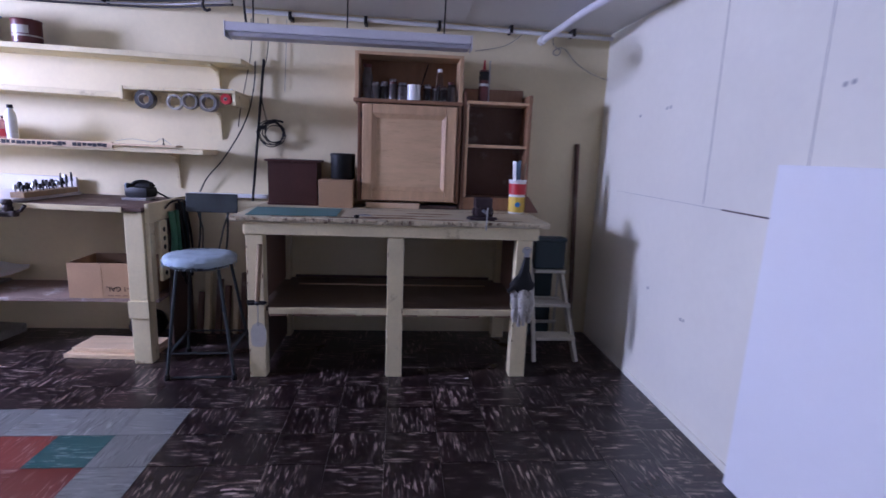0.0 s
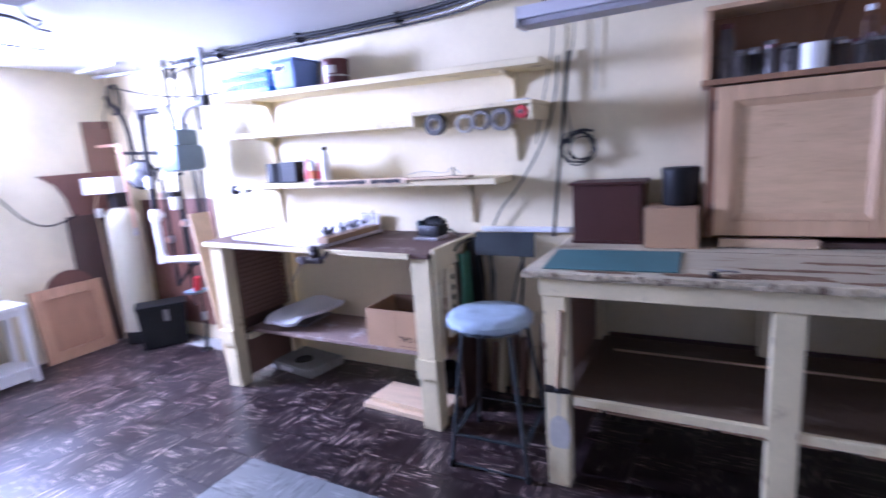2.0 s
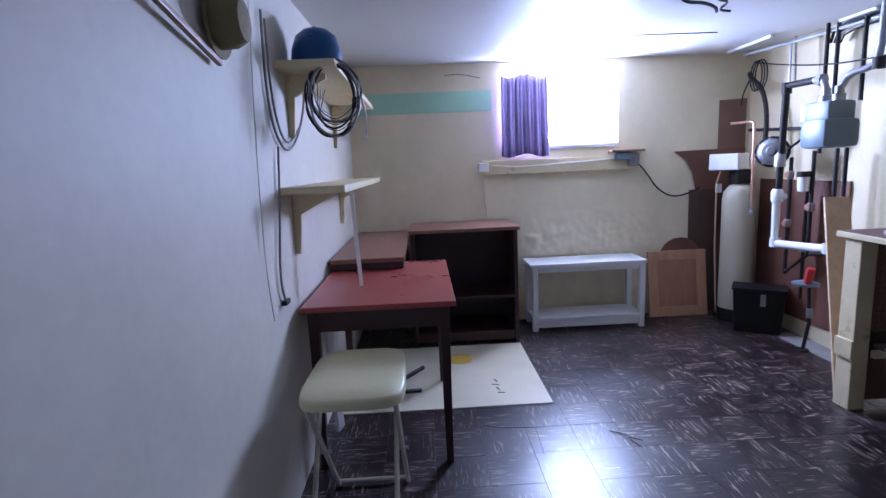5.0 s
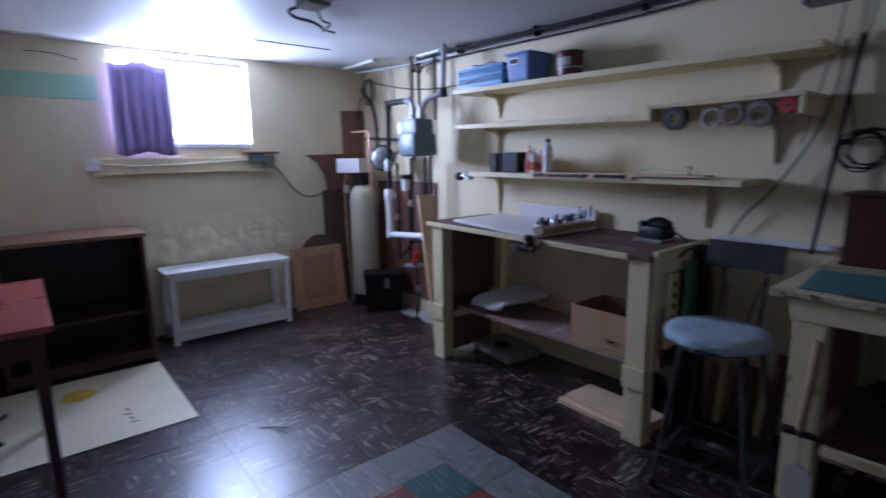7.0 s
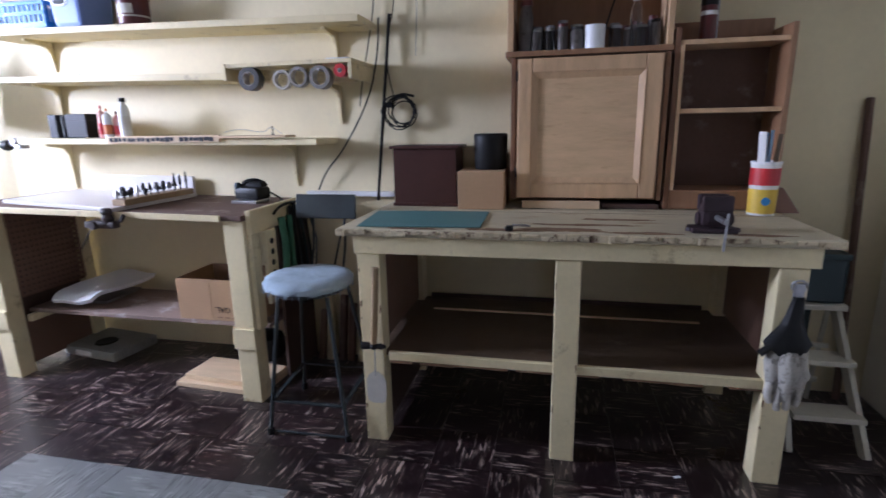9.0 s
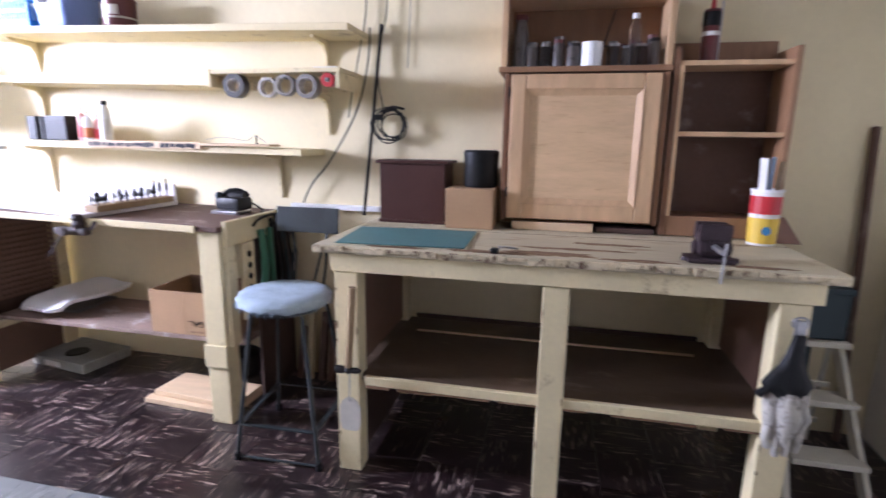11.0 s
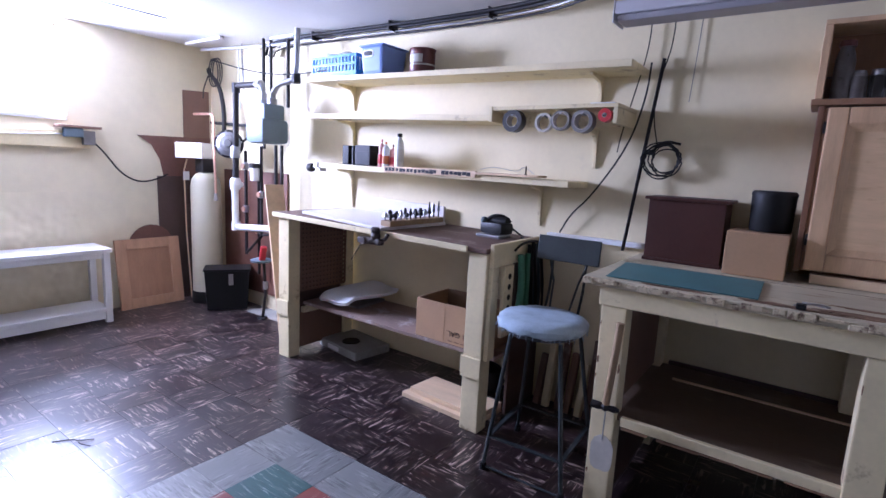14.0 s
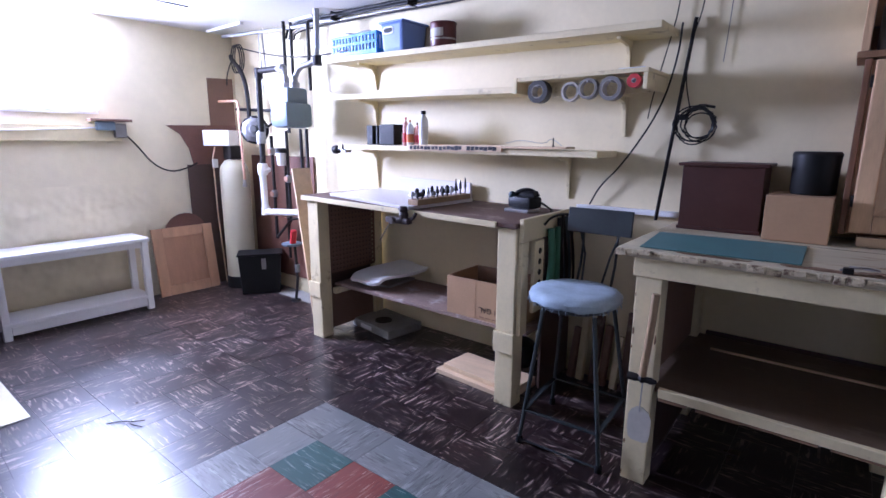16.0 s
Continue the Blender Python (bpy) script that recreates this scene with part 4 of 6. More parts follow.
def tape_roll(x, z, ro, ri, w, material, label, y=2.86):
    z, ro, ri = z + ri * 0.1, ro * 0.9, ri * 0.9
    t = thing("tape_roll", (x, y, z - ro), label, "tape", "tape rolls on the rack")
    part("roll", lathe([(ri, 0), (ro, 0), (ro, w), (ri, w), (ri, 0)], (x, y, z), 30, axis="y"), material, t, "", True)
    part("core", lathe([(ri - 0.003, -0.001), (ri, -0.001), (ri, w + 0.001), (ri - 0.003, w + 0.001), (ri - 0.003, -0.001)], (x, y, z), 30, axis="y"), M_CORE, t, "cardboard core", True)
    part("peg", tube([(x, y - w - 0.005, z + ri - 0.006), (x, 2.932, z + ri - 0.006)], 0.005, 8), M_STEEL, t)


tape_roll(-1.525, 1.468, 0.058, 0.034, 0.05, M_DARKTAPE, "thick dark grey tape roll", 2.88)
tape_roll(-1.36, 1.458, 0.048, 0.04, 0.03, M_PALETAPE, "nearly empty pale tape roll")
tape_roll(-1.275, 1.466, 0.05, 0.041, 0.035, M_GREYTAPE, "thin grey tape roll")
tape_roll(-1.175, 1.462, 0.056, 0.041, 0.05, M_GREYTAPE, "wide silver grey tape roll", 2.88)
tape_roll(-1.075, 1.49, 0.032, 0.012, 0.04, M_REDP, "small red tape roll", 2.87)

# ---- things on the side bench ----
M_CLAMP = mat("rusty_brown_iron", (0.040, 0.024, 0.018), 0.65, 0.5, 14, 90, 0.2)
tbk = thing("bit_block", (-2.05, 2.76, 0.887), "wooden block holding upright router bits", "tool block")
part("block", lift(box(-2.095, -2.025, 2.54, 3.0, 0.906, 0.935, 0.004)), M_HAFT, tbk)
random.seed(9)
for i in range(22):
    y = 2.555 + 0.43 * (i // 2) / 10.5 + random.uniform(-0.006, 0.006)
    x = -2.075 + 0.035 * (i % 2) + random.uniform(-0.004, 0.004)
    h = random.uniform(0.035, 0.06) if i < 18 else random.uniform(0.075, 0.095)
    r = random.uniform(0.010, 0.018) if i < 18 else 0.008
    part("bit", lathe([(0, 0.936), (0.004, 0.936), (0.004, 0.936 + h * 0.35), (r, 0.936 + h * 0.4), (r * random.uniform(0.5, 1), 0.936 + h * 0.8), (r * 0.4, 0.936 + h), (0, 0.936 + h)], (x, y, 0.011), 9), M_BLACKIRON if i % 5 else M_STEEL, tbk)
cp = thing("bench_clamp", (-2.12, 2.5, 0.83), "rusty dark brown iron clamp on the bench edge", "clamp")
part("body", box(-2.19, -2.03, 2.465, 2.505, 0.825, 0.858, 0.014), M_CLAMP, cp)
part("jaw", lathe([(0, 0.85), (0.022, 0.852), (0.026, 0.872), (0.020, 0.888), (0.028, 0.90), (0.022, 0.915), (0, 0.917)], (-2.075, 2.485, 0), 12), M_CLAMP, cp)
part("screw", tube([(-2.10, 2.46, 0.842), (-2.02, 2.49, 0.85), (-1.99, 2.485, 0.885)], 0.009, 8, 1), M_CLAMP, cp)
part("pivot", lathe([(0, -0.016), (0.018, -0.016), (0.02, 0), (0.018, 0.016), (0, 0.016)], (-2.14, 2.47, 0.84), 12, axis="y"), M_CLAMP, cp)
part("handle", tube([(-2.16, 2.48, 0.835), (-2.20, 2.44, 0.735)], 0.0032, 8), M_BLACKIRON, cp)
pl = thing("power_tool", (-1.60, 2.9, 0.886), "black and grey cordless tool lying on the bench", "tool")
part("base", box(-1.69, -1.55, 2.83, 2.95, 0.887, 0.905, 0.006), M_STEEL, pl)
bm = box(-0.075, 0.075, -0.05, 0.05, 0.0, 0.062, 0.024, None, pose(-1.61, 2.90, 0.9055, 0, 0, -12))
part("body", bm, M_BLACK, pl, "", True)
part("motor", lathe([(0, -0.055), (0.030, -0.05), (0.036, 0), (0.030, 0.05), (0, 0.055)], (-1.60, 2.91, 0.965), 18, axis="x"), M_BLACK, pl, "", True)
part("handle", tube([(-1.665, 2.885, 0.955), (-1.64, 2.89, 0.992), (-1.58, 2.91, 0.998), (-1.545, 2.925, 0.965)], 0.013, 10, 2), M_BLACK, pl, "", True)
part("knob", lathe([(0, 0.96), (0.016, 0.96), (0.018, 0.975), (0.012, 0.988), (0, 0.99)], (-1.672, 2.875, 0), 12), M_DARKTEAL, pl, "", True)
part("cord", tube([(-1.54, 2.93, 0.94), (-1.49, 2.95, 0.905), (-1.46, 2.92, 0.90), (-1.44, 2.86, 0.905)], 0.005, 8, 2), M_BLACK, pl)
# cardboard box open at the top
cbx = thing("cardboard_box", (-1.7, 2.8, 0.339), "open brown cardboard box with printed lettering", "box")
X0, X1, Y0, Y1, Z0, Z1 = -1.93, -1.50, 2.665, 2.95, 0.339, 0.545
part("front_wall", box(X0, X1, Y0, Y0 + 0.005, Z0, Z1, 0.001), M_CARD, cbx)
part("back_wall", box(X0, X1, Y1 - 0.005, Y1, Z0, Z1, 0.001), M_CARDIN, cbx)
part("side_wall", box(X0, X0 + 0.005, Y0 + 0.005, Y1 - 0.005, Z0, Z1, 0.001), M_CARD, cbx)
part("side_wall", box(X1 - 0.005, X1, Y0 + 0.005, Y1 - 0.005, Z0, Z1, 0.001), M_CARD, cbx)
part("bottom", box(X0 + 0.005, X1 - 0.005, Y0 + 0.005, Y1 - 0.005, Z0, Z0 + 0.005, 0), M_CARDIN, cbx)
part("tape_band", box(-1.80, -1.745, Y0 - 0.0012, Y0 + 0.0005, Z0, Z1, 0), M_CARD, cbx, "paler tape band")
part("crease", box(X0, X1, Y0 - 0.0004, Y0, 0.4485, 0.4495, 0), M_CARD, cbx)
for k in range(3):
    part("print_bar", box(-1.72 + 0.04 * k, -1.69 + 0.04 * k, Y0 - 0.001, Y0, 0.352, 0.358, 0), M_CARDIN, cbx)
txt = bpy.data.curves.new("lettering", "FONT")
txt.body, txt.size, txt.extrude, txt.align_x = "4-1 GAL.", 0.040, 0.0004, "CENTER"
txt.materials.append(M_BLACK)
lo = new("lettering", txt)
lo.parent = cbx
lo.matrix_parent_inverse = Matrix.Translation(-cbx.location)
lo.matrix_basis = Matrix(((-1, 0, 0, -1.655), (0, 0, -1, Y0 - 0.001), (0, -1, 0, 0.408), (0, 0, 0, 1)))
# pale folded panels on the low shelf
def slab(name, c, w, d, h, turn, material, label, category, tilt=0.0, bulge=0.02):
    bm = bmesh.new()
    bmesh.ops.create_grid(bm, x_segments=14, y_segments=10, size=0.5)
    ex = bmesh.ops.extrude_face_region(bm, geom=bm.faces[:])
    tops = {v for v in ex["geom"] if isinstance(v, bmesh.types.BMVert)}
    m = pose(*c, tilt, 0, turn)
    for v in bm.verts:
        u, w_ = v.co.x * 2, v.co.y * 2
        v.co = m @ Vector((u * w / 2, w_ * d / 2, (h + bulge * (1 - u * u) * (1 - w_ * w_)) if v in tops else 0))
    return single(name, bm, material, label, category, smooth=True)


bm = bmesh.new()
bmesh.ops.create_grid(bm, x_segments=20, y_segments=20, size=0.5)
m = pose(-2.56, 2.865, 0.345, 0, 0, -6)
for v in bm.verts:
    u, w = v.co.x * 2, v.co.y * 2
    # rises to the back and rolls over along the front edge
    z = 0.050 + 0.034 * (w + 1) / 2 - 0.026 * max(0.0, (-w - 0.6) / 0.4) ** 2 + 0.008 * u * (0.4 - w) + 0.005 * math.sin(4 * u + 3 * w)
    q = 1 / max(1e-6, (abs(u) ** 9 + abs(w) ** 9) ** (1 / 9)) * max(abs(u), abs(w)) if u or w else 1
    v.co = Vector((u * q * 0.155 + 0.03 * w, w * q * 0.195, z))
ex = bmesh.ops.extrude_face_region(bm, geom=bm.faces[:])
for v in ex["geom"]:
    if isinstance(v, bmesh.types.BMVert):
        v.co.z -= 0.020
        v.co.x *= 0.97
        v.co.y *= 0.96
bmesh.ops.transform(bm, matrix=m, verts=bm.verts)
z_low = min(v.co.z for v in bm.verts)
for v in bm.verts:
    v.co.z += 0.354 - z_low
single("folded_cover", bm, M_WHITE, "pale grey soft cover with curled front edge on a shelf", "cover", smooth=True)
slab("steel_sheet", (-2.66, 2.90, 0.339), 0.34, 0.26, 0.014, 4, M_GREYTAPE, "thin grey panel under the metal cover", "panel", 0, 0.0)
bx = thing("flat_case", (-2.62, 2.88, 0), "flat dusty grey case lying on the floor", "case")
part("body", box(-0.2, 0.2, -0.14, 0.14, 0, 0.055, 0.006, None, pose(-2.66, 2.93, 0.001, 0, 0, -8)), M_CASEGREY, bx)
# Black disc stands for the dark inside of a round hole.
part("dial", lathe([(0, 0.056), (0.06, 0.056), (0.055, 0.062), (0, 0.06)], (-2.66, 2.90, 0), 20), M_BLACK, bx)
part("label_strip", box(-0.1, 0.02, -0.1425, -0.1405, 0.012, 0.04, 0, None, pose(-2.66, 2.93, 0.001, 0, 0, -8)), M_PAPER, bx)
for i, (dz, dx) in enumerate(((0, 0), (0.027, 0.03))):
    single("pine_board", box(-1.945 + dx, -1.46, 2.585 + dx, 2.82, 0.001 + dz, 0.026 + dz, 0.003, None, pose(-1.7, 2.74, 0, 0, 0, -3 - i) @ pose(1.7, -2.74, 0)), M_PINE, "raw pine board lying on the floor under the bench", "board", "pine boards")
single("dark_bag", lathe([(0, 0.055), (0.09, 0.056), (0.11, 0.10), (0.09, 0.17), (0.04, 0.20), (0, 0.205)], (-1.62, 2.9, 0), 14), M_BLACK, "crumpled black bag under the bench", "bag", smooth=True)
# hung things on the side bench's end
hs = thing("hole_strip", (-1.39, 2.66, 0.55), "cream painted strip with a row of holes", "rack")
part("strip", box(-1.404, -1.385, 2.615, 2.70, 0.46, 0.80, 0.003), M_CREAMWOOD, hs)
for i in range(6):
    part("hole", lathe([(0, 0), (0.014, 0), (0.014, 0.002), (0, 0.002)], (-1.385, 2.66, 0.50 + i * 0.05), 12, axis="x"), M_BLACK, hs)
gt = thing("garden_shears", (-1.39, 2.8, 0.6), "green handled tools hung on the bench end", "tool")
part("handle", tube([(-1.385, 2.76, 0.84), (-1.375, 2.77, 0.7), (-1.38, 2.75, 0.52)], 0.018, 10, 1), M_GREEN, gt)
part("handle", tube([(-1.385, 2.83, 0.84), (-1.375, 2.82, 0.7), (-1.38, 2.84, 0.5)], 0.014, 10, 1), M_GREEN, gt)
part("loop", tube([(-1.40, 2.72, 0.86), (-1.375, 2.74, 0.9), (-1.37, 2.9, 0.9), (-1.38, 2.98, 0.86)], 0.006, 8, 2), M_BLACK, gt)
bc2 = thing("hung_cables", (-1.385, 2.9, 0.5), "black cables and dark straps hung on the bench end", "cable")
for k, (y, zt, zb) in enumerate(((2.86, 0.88, 0.42), (2.90, 0.89, 0.36), (2.94, 0.88, 0.45), (2.98, 0.87, 0.40))):
    part("loop", tube([(-1.392, y, zt), (-1.372 + 0.006 * (k % 2), y + 0.02, (zt + zb) / 2), (-1.37, y + 0.015, zb), (-1.375, y - 0.02, zb + 0.02), (-1.378, y - 0.025, (zt + zb) / 2), (-1.392, y - 0.008, zt)], 0.007, 8, 2), M_BLACK if k != 2 else M_DARKTEAL, bc2, "", True)
for i, x in enumerate((-1.36, -1.31, -1.24, -1.19, -1.13, -1.08)):
    single("timber_offcut", beam((x, 3.02, 0.001), (x + 0.01, 3.075, 0.27 + 0.045 * ((i * 7) % 4)), 0.035, 0.03, 0.003), (M_BROWN, M_CREAMWOOD, M_SHELFBROWN)[i % 3], "short timber offcut leaning on the wall", "timber", "timber offcuts")
lg = thing("wall_ledge", (-1.04, NORTH, 0.91), "white metal cable ledge on the wall", "ledge")
part("channel", box(-1.40, -0.91, 3.06, 3.098, 0.90, 0.925, 0.004), M_WHITE, lg)

# ---- stool ----
sx, sy = -1.14, 2.515
so = thing("work_stool", (sx, sy, 0), "dark steel stool with pale blue cloth seat", "stool")
random.seed(7)
bm = bmesh.new()
rings = []
for r, z in ((0, 0.596), (0.14, 0.596), (0.17, 0.600), (0.186, 0.612), (0.186, 0.628), (0.176, 0.640), (0.155, 0.647), (0.12, 0.650), (0.06, 0.650), (0, 0.651)):
    if r == 0:
        rings.append([bm.verts.new((sx, sy, z))])
    else:
        rings.append([bm.verts.new((sx + (r + random.uniform(-0.004, 0.004)) * math.cos(a * math.pi / 24), sy + (r + random.uniform(-0.004, 0.004)) * math.sin(a * math.pi / 24), z + (random.uniform(-0.009, 0.003) if 0.15 < r < 0.187 and z < 0.62 else random.uniform(-0.002, 0.002)))) for a in range(48)])
for a, b in zip(rings, rings[1:]):
    for i in range(48):
        j = (i + 1) % 48
        if len(a) == 1:
            bm.faces.new((a[0], b[i], b[j]))
        elif len(b) == 1:
            bm.faces.new((a[i], b[0], a[j]))
        else:
            bm.faces.new((a[i], b[i], b[j], a[j]))
part("cushion", bm, M_BLUECLOTH, so, "frayed pale blue cloth cushion", True)
random.seed(71)
bm = bmesh.new()
for k in range(150):
    a = random.uniform(0, 2 * math.pi)
    r0, z0, l = random.uniform(0.176, 0.187), random.uniform(0.598, 0.622), random.uniform(0.008, 0.022)
    p = Vector((sx + r0 * math.cos(a), sy + r0 * math.sin(a), z0))
    q = p + Vector((0.4 * l * math.cos(a + random.uniform(-1, 1)), 0.4 * l * math.sin(a + random.uniform(-1, 1)), -l))
    tube([p, p.lerp(q, 0.5) + Vector((0.002 * math.cos(a), 0.002 * math.sin(a), 0)), q], 0.0011, 4, 0, bm)
tagged(part("fringe", bm, M_BLUECLOTH, so, "loose frayed threads"), kind="stuff")
part("seat_pan", lathe([(0, 0.578), (0.15, 0.578), (0.155, 0.588), (0.15, 0.5965), (0, 0.5965)], (sx, sy, 0), 32), M_STOOL, so, "", True)
feet = {}
for fx, fy in ((-1.262, 2.312), (-0.922, 2.322), (-0.945, 2.70), (-1.30, 2.69)):
    tx, ty = sx + (fx - sx) * 0.62, sy + (fy - sy) * 0.62
    part("leg", tube([(tx, ty, 0.585), (fx, fy, 0.02), (fx + 0.004 * (1 if fx > sx else -1), fy, 0.003)], 0.0085, 12), M_STOOL, so, "", True)
    feet[(fx, fy)] = Vector((tx, ty, 0.585)).lerp(Vector((fx, fy, 0.02)), 0.78)
    part("foot", lathe([(0, 0), (0.014, 0), (0.015, 0.02), (0.012, 0.03), (0, 0.03)], (fx, fy, 0), 12), M_BLACK, so)
f = list(feet.values())
for a, b in zip(f, f[1:] + f[:1]):
    part("rung", beam(a, b, 0.018, 0.006, 0.001), M_STOOL, so)
part("brace", tube([(-1.262, 2.312, 0.015), (-0.922, 2.322, 0.015)], 0.005, 8), M_STOOL, so)
part("backrest", box(-0.145, 0.145, -0.006, 0.006, -0.055, 0.055, 0.012, None, pose(-1.147, 2.745, 0.897, -6, 0, 0)), M_STOOL, so, "worn dark steel back plate")
for x in (-1.22, -1.065):
    part("back_post", tube([(x, 2.70, 0.60), (x + 0.005, 2.745, 0.75), (x, 2.752, 0.93)], 0.006, 8, 1), M_STOOL, so)
part("back_brace", tube([(-1.18, 2.66, 0.59), (-1.20, 2.735, 0.75), (-1.235, 2.75, 0.86)], 0.005, 8), M_STOOL, so)
part("back_brace", tube([(-1.10, 2.66, 0.59), (-1.085, 2.735, 0.75), (-1.05, 2.75, 0.86)], 0.005, 8), M_STOOL, so)

# ---- black rod, hung cables ----
rd = thing("black_rod", (-0.97, 3.06, 0.89), "tall black steel rod leaning on the wall", "rod")
part("shaft", beam((-0.995, 3.03, 0.886), (-0.915, 3.08, 1.76), 0.012, 0.014), M_BLACKIRON, rd)
cc = thing("cable_coil", (-0.84, 3.07, 1.2), "coil of black cable hung on the wall", "cable")
random.seed(5)
for k in range(6):
    r = 0.056 + 0.005 * k + random.uniform(-0.004, 0.004)
    ox, oz, sq = random.uniform(-0.014, 0.016), random.uniform(-0.010, 0.010), random.uniform(0.85, 1.1)
    part("loop", tube([(-0.868 + ox + r * math.cos(a * math.pi / 16) * (1 + 0.05 * math.sin(3 * a + k)), 3.072 - 0.006 * k + 0.004 * math.sin(a), 1.312 + oz + r * sq * math.sin(a * math.pi / 16)) for a in range(33)], 0.0032, 7), M_BLACK, cc)
part("binding", tube([(-0.905, 3.065, 1.372), (-0.87, 3.04, 1.388), (-0.835, 3.04, 1.385)], 0.009, 8, 1), M_BLACK, cc)
part("plug", box(-0.96, -0.91, 3.05, 3.075, 1.335, 1.36, 0.004), M_BLACK, cc)
part("tail", tube([(-0.92, 3.06, 1.35), (-0.87, 3.05, 1.40), (-0.80, 3.055, 1.385)], 0.006, 7, 2), M_BLACK, cc)
hang = thing("hanging_wire", (-0.99, 3.07, 1.33), "thin black wires hanging down the wall", "wire")
part("strand", tube([(-0.985, 3.08, 1.99), (-0.985, 3.075, 1.80), (-1.03, 3.07, 1.60), (-1.07, 3.07, 1.42), (-1.08, 3.07, 1.345)], 0.003, 6, 2), M_BLACK, hang)
part("strand", tube([(-0.885, 3.08, 2.0), (-0.885, 3.075, 1.80), (-0.93, 3.07, 1.65), (-0.93, 3.06, 1.5), (-0.90, 3.06, 1.38)], 0.003, 6, 2), M_BLACK, hang)
part("strand", tube([(-0.775, 3.09, 2.0), (-0.785, 3.088, 1.75), (-0.795, 3.088, 1.57)], 0.002, 6, 1), M_GREYTAPE, hang)
part("strand", tube([(-0.96, 3.05, 1.74), (-0.965, 3.045, 1.60), (-1.02, 3.05, 1.38), (-1.18, 3.06, 1.13), (-1.28, 3.06, 1.03), (-1.335, 3.075, 0.93)], 0.0042, 8, 2), M_BLACK, hang)

# ---- things on the workbench ----
single("cutting_mat", prism([(-0.85, 2.365), (-0.39, 2.392), (-0.398, 2.735), (-0.885, 2.715)], 0.003, pose(0, 0, 0.8842), 0.0008), M_TEAL, "worn teal cutting mat lying on the workbench", "mat")
mb = thing("wooden_chest", (-0.72, 2.97, 0.884), "plain maroon brown wooden box with lid", "box")
part("body", box(-0.862, -0.568, 2.885, 3.07, 0.884, 1.145, 0.003), M_MAROONBOX, mb)
part("lid", box(-0.878, -0.552, 2.872, 3.08, 1.145, 1.158, 0.004), M_MAROONBOX, mb)
part("foot", box(-0.868, -0.562, 2.880, 3.075, 0.8835, 0.898, 0.003), M_MAROONBOX, mb)
single("small_carton", box(-0.548, -0.345, 2.81, 3.03, 0.8835, 1.05, 0.004), M_CARD, "small closed brown cardboard carton on the workbench", "box")
bc = thing("black_canister", (-0.415, 2.96, 1.051), "black plastic canister standing on a carton", "canister")
part("body", lathe([(0, 1.0515), (0.068, 1.0515), (0.072, 1.058), (0.075, 1.19), (0, 1.19)], (-0.418, 2.94, 0), 32), M_BLACK, bc, "", True)
part("lid", lathe([(0, 1.189), (0.077, 1.189), (0.077, 1.198), (0.07, 1.207), (0, 1.208)], (-0.418, 2.94, 0), 32), M_BLACK, bc, "", True)
vs = thing("bench_vise", (0.38, 2.42, 0.883), "small dark purple bench vise", "vise")
part("base", box(0.315, 0.455, 2.385, 2.47, 0.883, 0.90, 0.005), M_PURPLERUST, vs)
part("body", box(0.345, 0.44, 2.40, 2.48, 0.90, 0.98, 0.02), M_PURPLERUST, vs)
part("guide", lathe([(0, -0.06), (0.022, -0.055), (0.026, 0.0), (0.022, 0.055), (0, 0.06)], (0.392, 2.44, 0.925), 14, axis="x"), M_PURPLERUST, vs, "", True)
part("jaw", box(0.343, 0.437, 2.395, 2.42, 0.95, 1.005, 0.008), M_PURPLERUST, vs)
part("jaw", box(0.343, 0.437, 2.445, 2.475, 0.95, 1.005, 0.008), M_PURPLERUST, vs)
part("screw", lathe([(0, -0.05), (0.009, -0.05), (0.009, 0.05), (0, 0.05)], (0.39, 2.36, 0.935), 12, axis="y"), M_STEEL, vs)
part("handle", tube([(0.40, 2.325, 0.96), (0.395, 2.322, 0.84)], 0.004, 8), M_STEEL, vs)
part("lug", lathe([(0, 0), (0.014, 0), (0.012, 0.012), (0, 0.014)], (0.315, 2.42, 0.886), 10), M_PURPLERUST, vs)
part("lug", lathe([(0, 0), (0.014, 0), (0.012, 0.012), (0, 0.014)], (0.457, 2.42, 0.886), 10), M_PURPLERUST, vs)
tub = thing("plastic_tub", (0.66, 2.80, 0.883), "printed white, red and yellow tub holding paint paddles", "tub")
TX, TY = 0.66, 2.80
part("body", lathe([(0, 0.884), (0.047, 0.884), (0.052, 1.085), (0.0495, 1.085), (0.045, 0.89), (0, 0.89)], (TX, TY, 0), 28), M_PAPER, tub, "", True)
part("yellow_band", lathe([(0.0474, 0.892), (0.0484, 0.892), (0.0506, 0.985), (0.0496, 0.985)], (TX, TY, 0), 28), M_YELLOW, tub, "", True)
part("red_band", lathe([(0.0502, 1.0), (0.0512, 1.0), (0.0524, 1.065), (0.0514, 1.065)], (TX, TY, 0), 28), M_REDP, tub, "", True)
part("blue_patch", lathe([(0, 0), (0.016, 0), (0.016, 0.002), (0, 0.002)], (TX - 0.004, TY - 0.0485, 0.94), 14, axis="y"), M_BLUE, tub)
part("rim", lathe([(0.0515, 1.08), (0.0545, 1.081), (0.0545, 1.089), (0.0515, 1.089), (0.0515, 1.08)], (TX, TY, 0), 28), M_WHITE, tub, "", True)
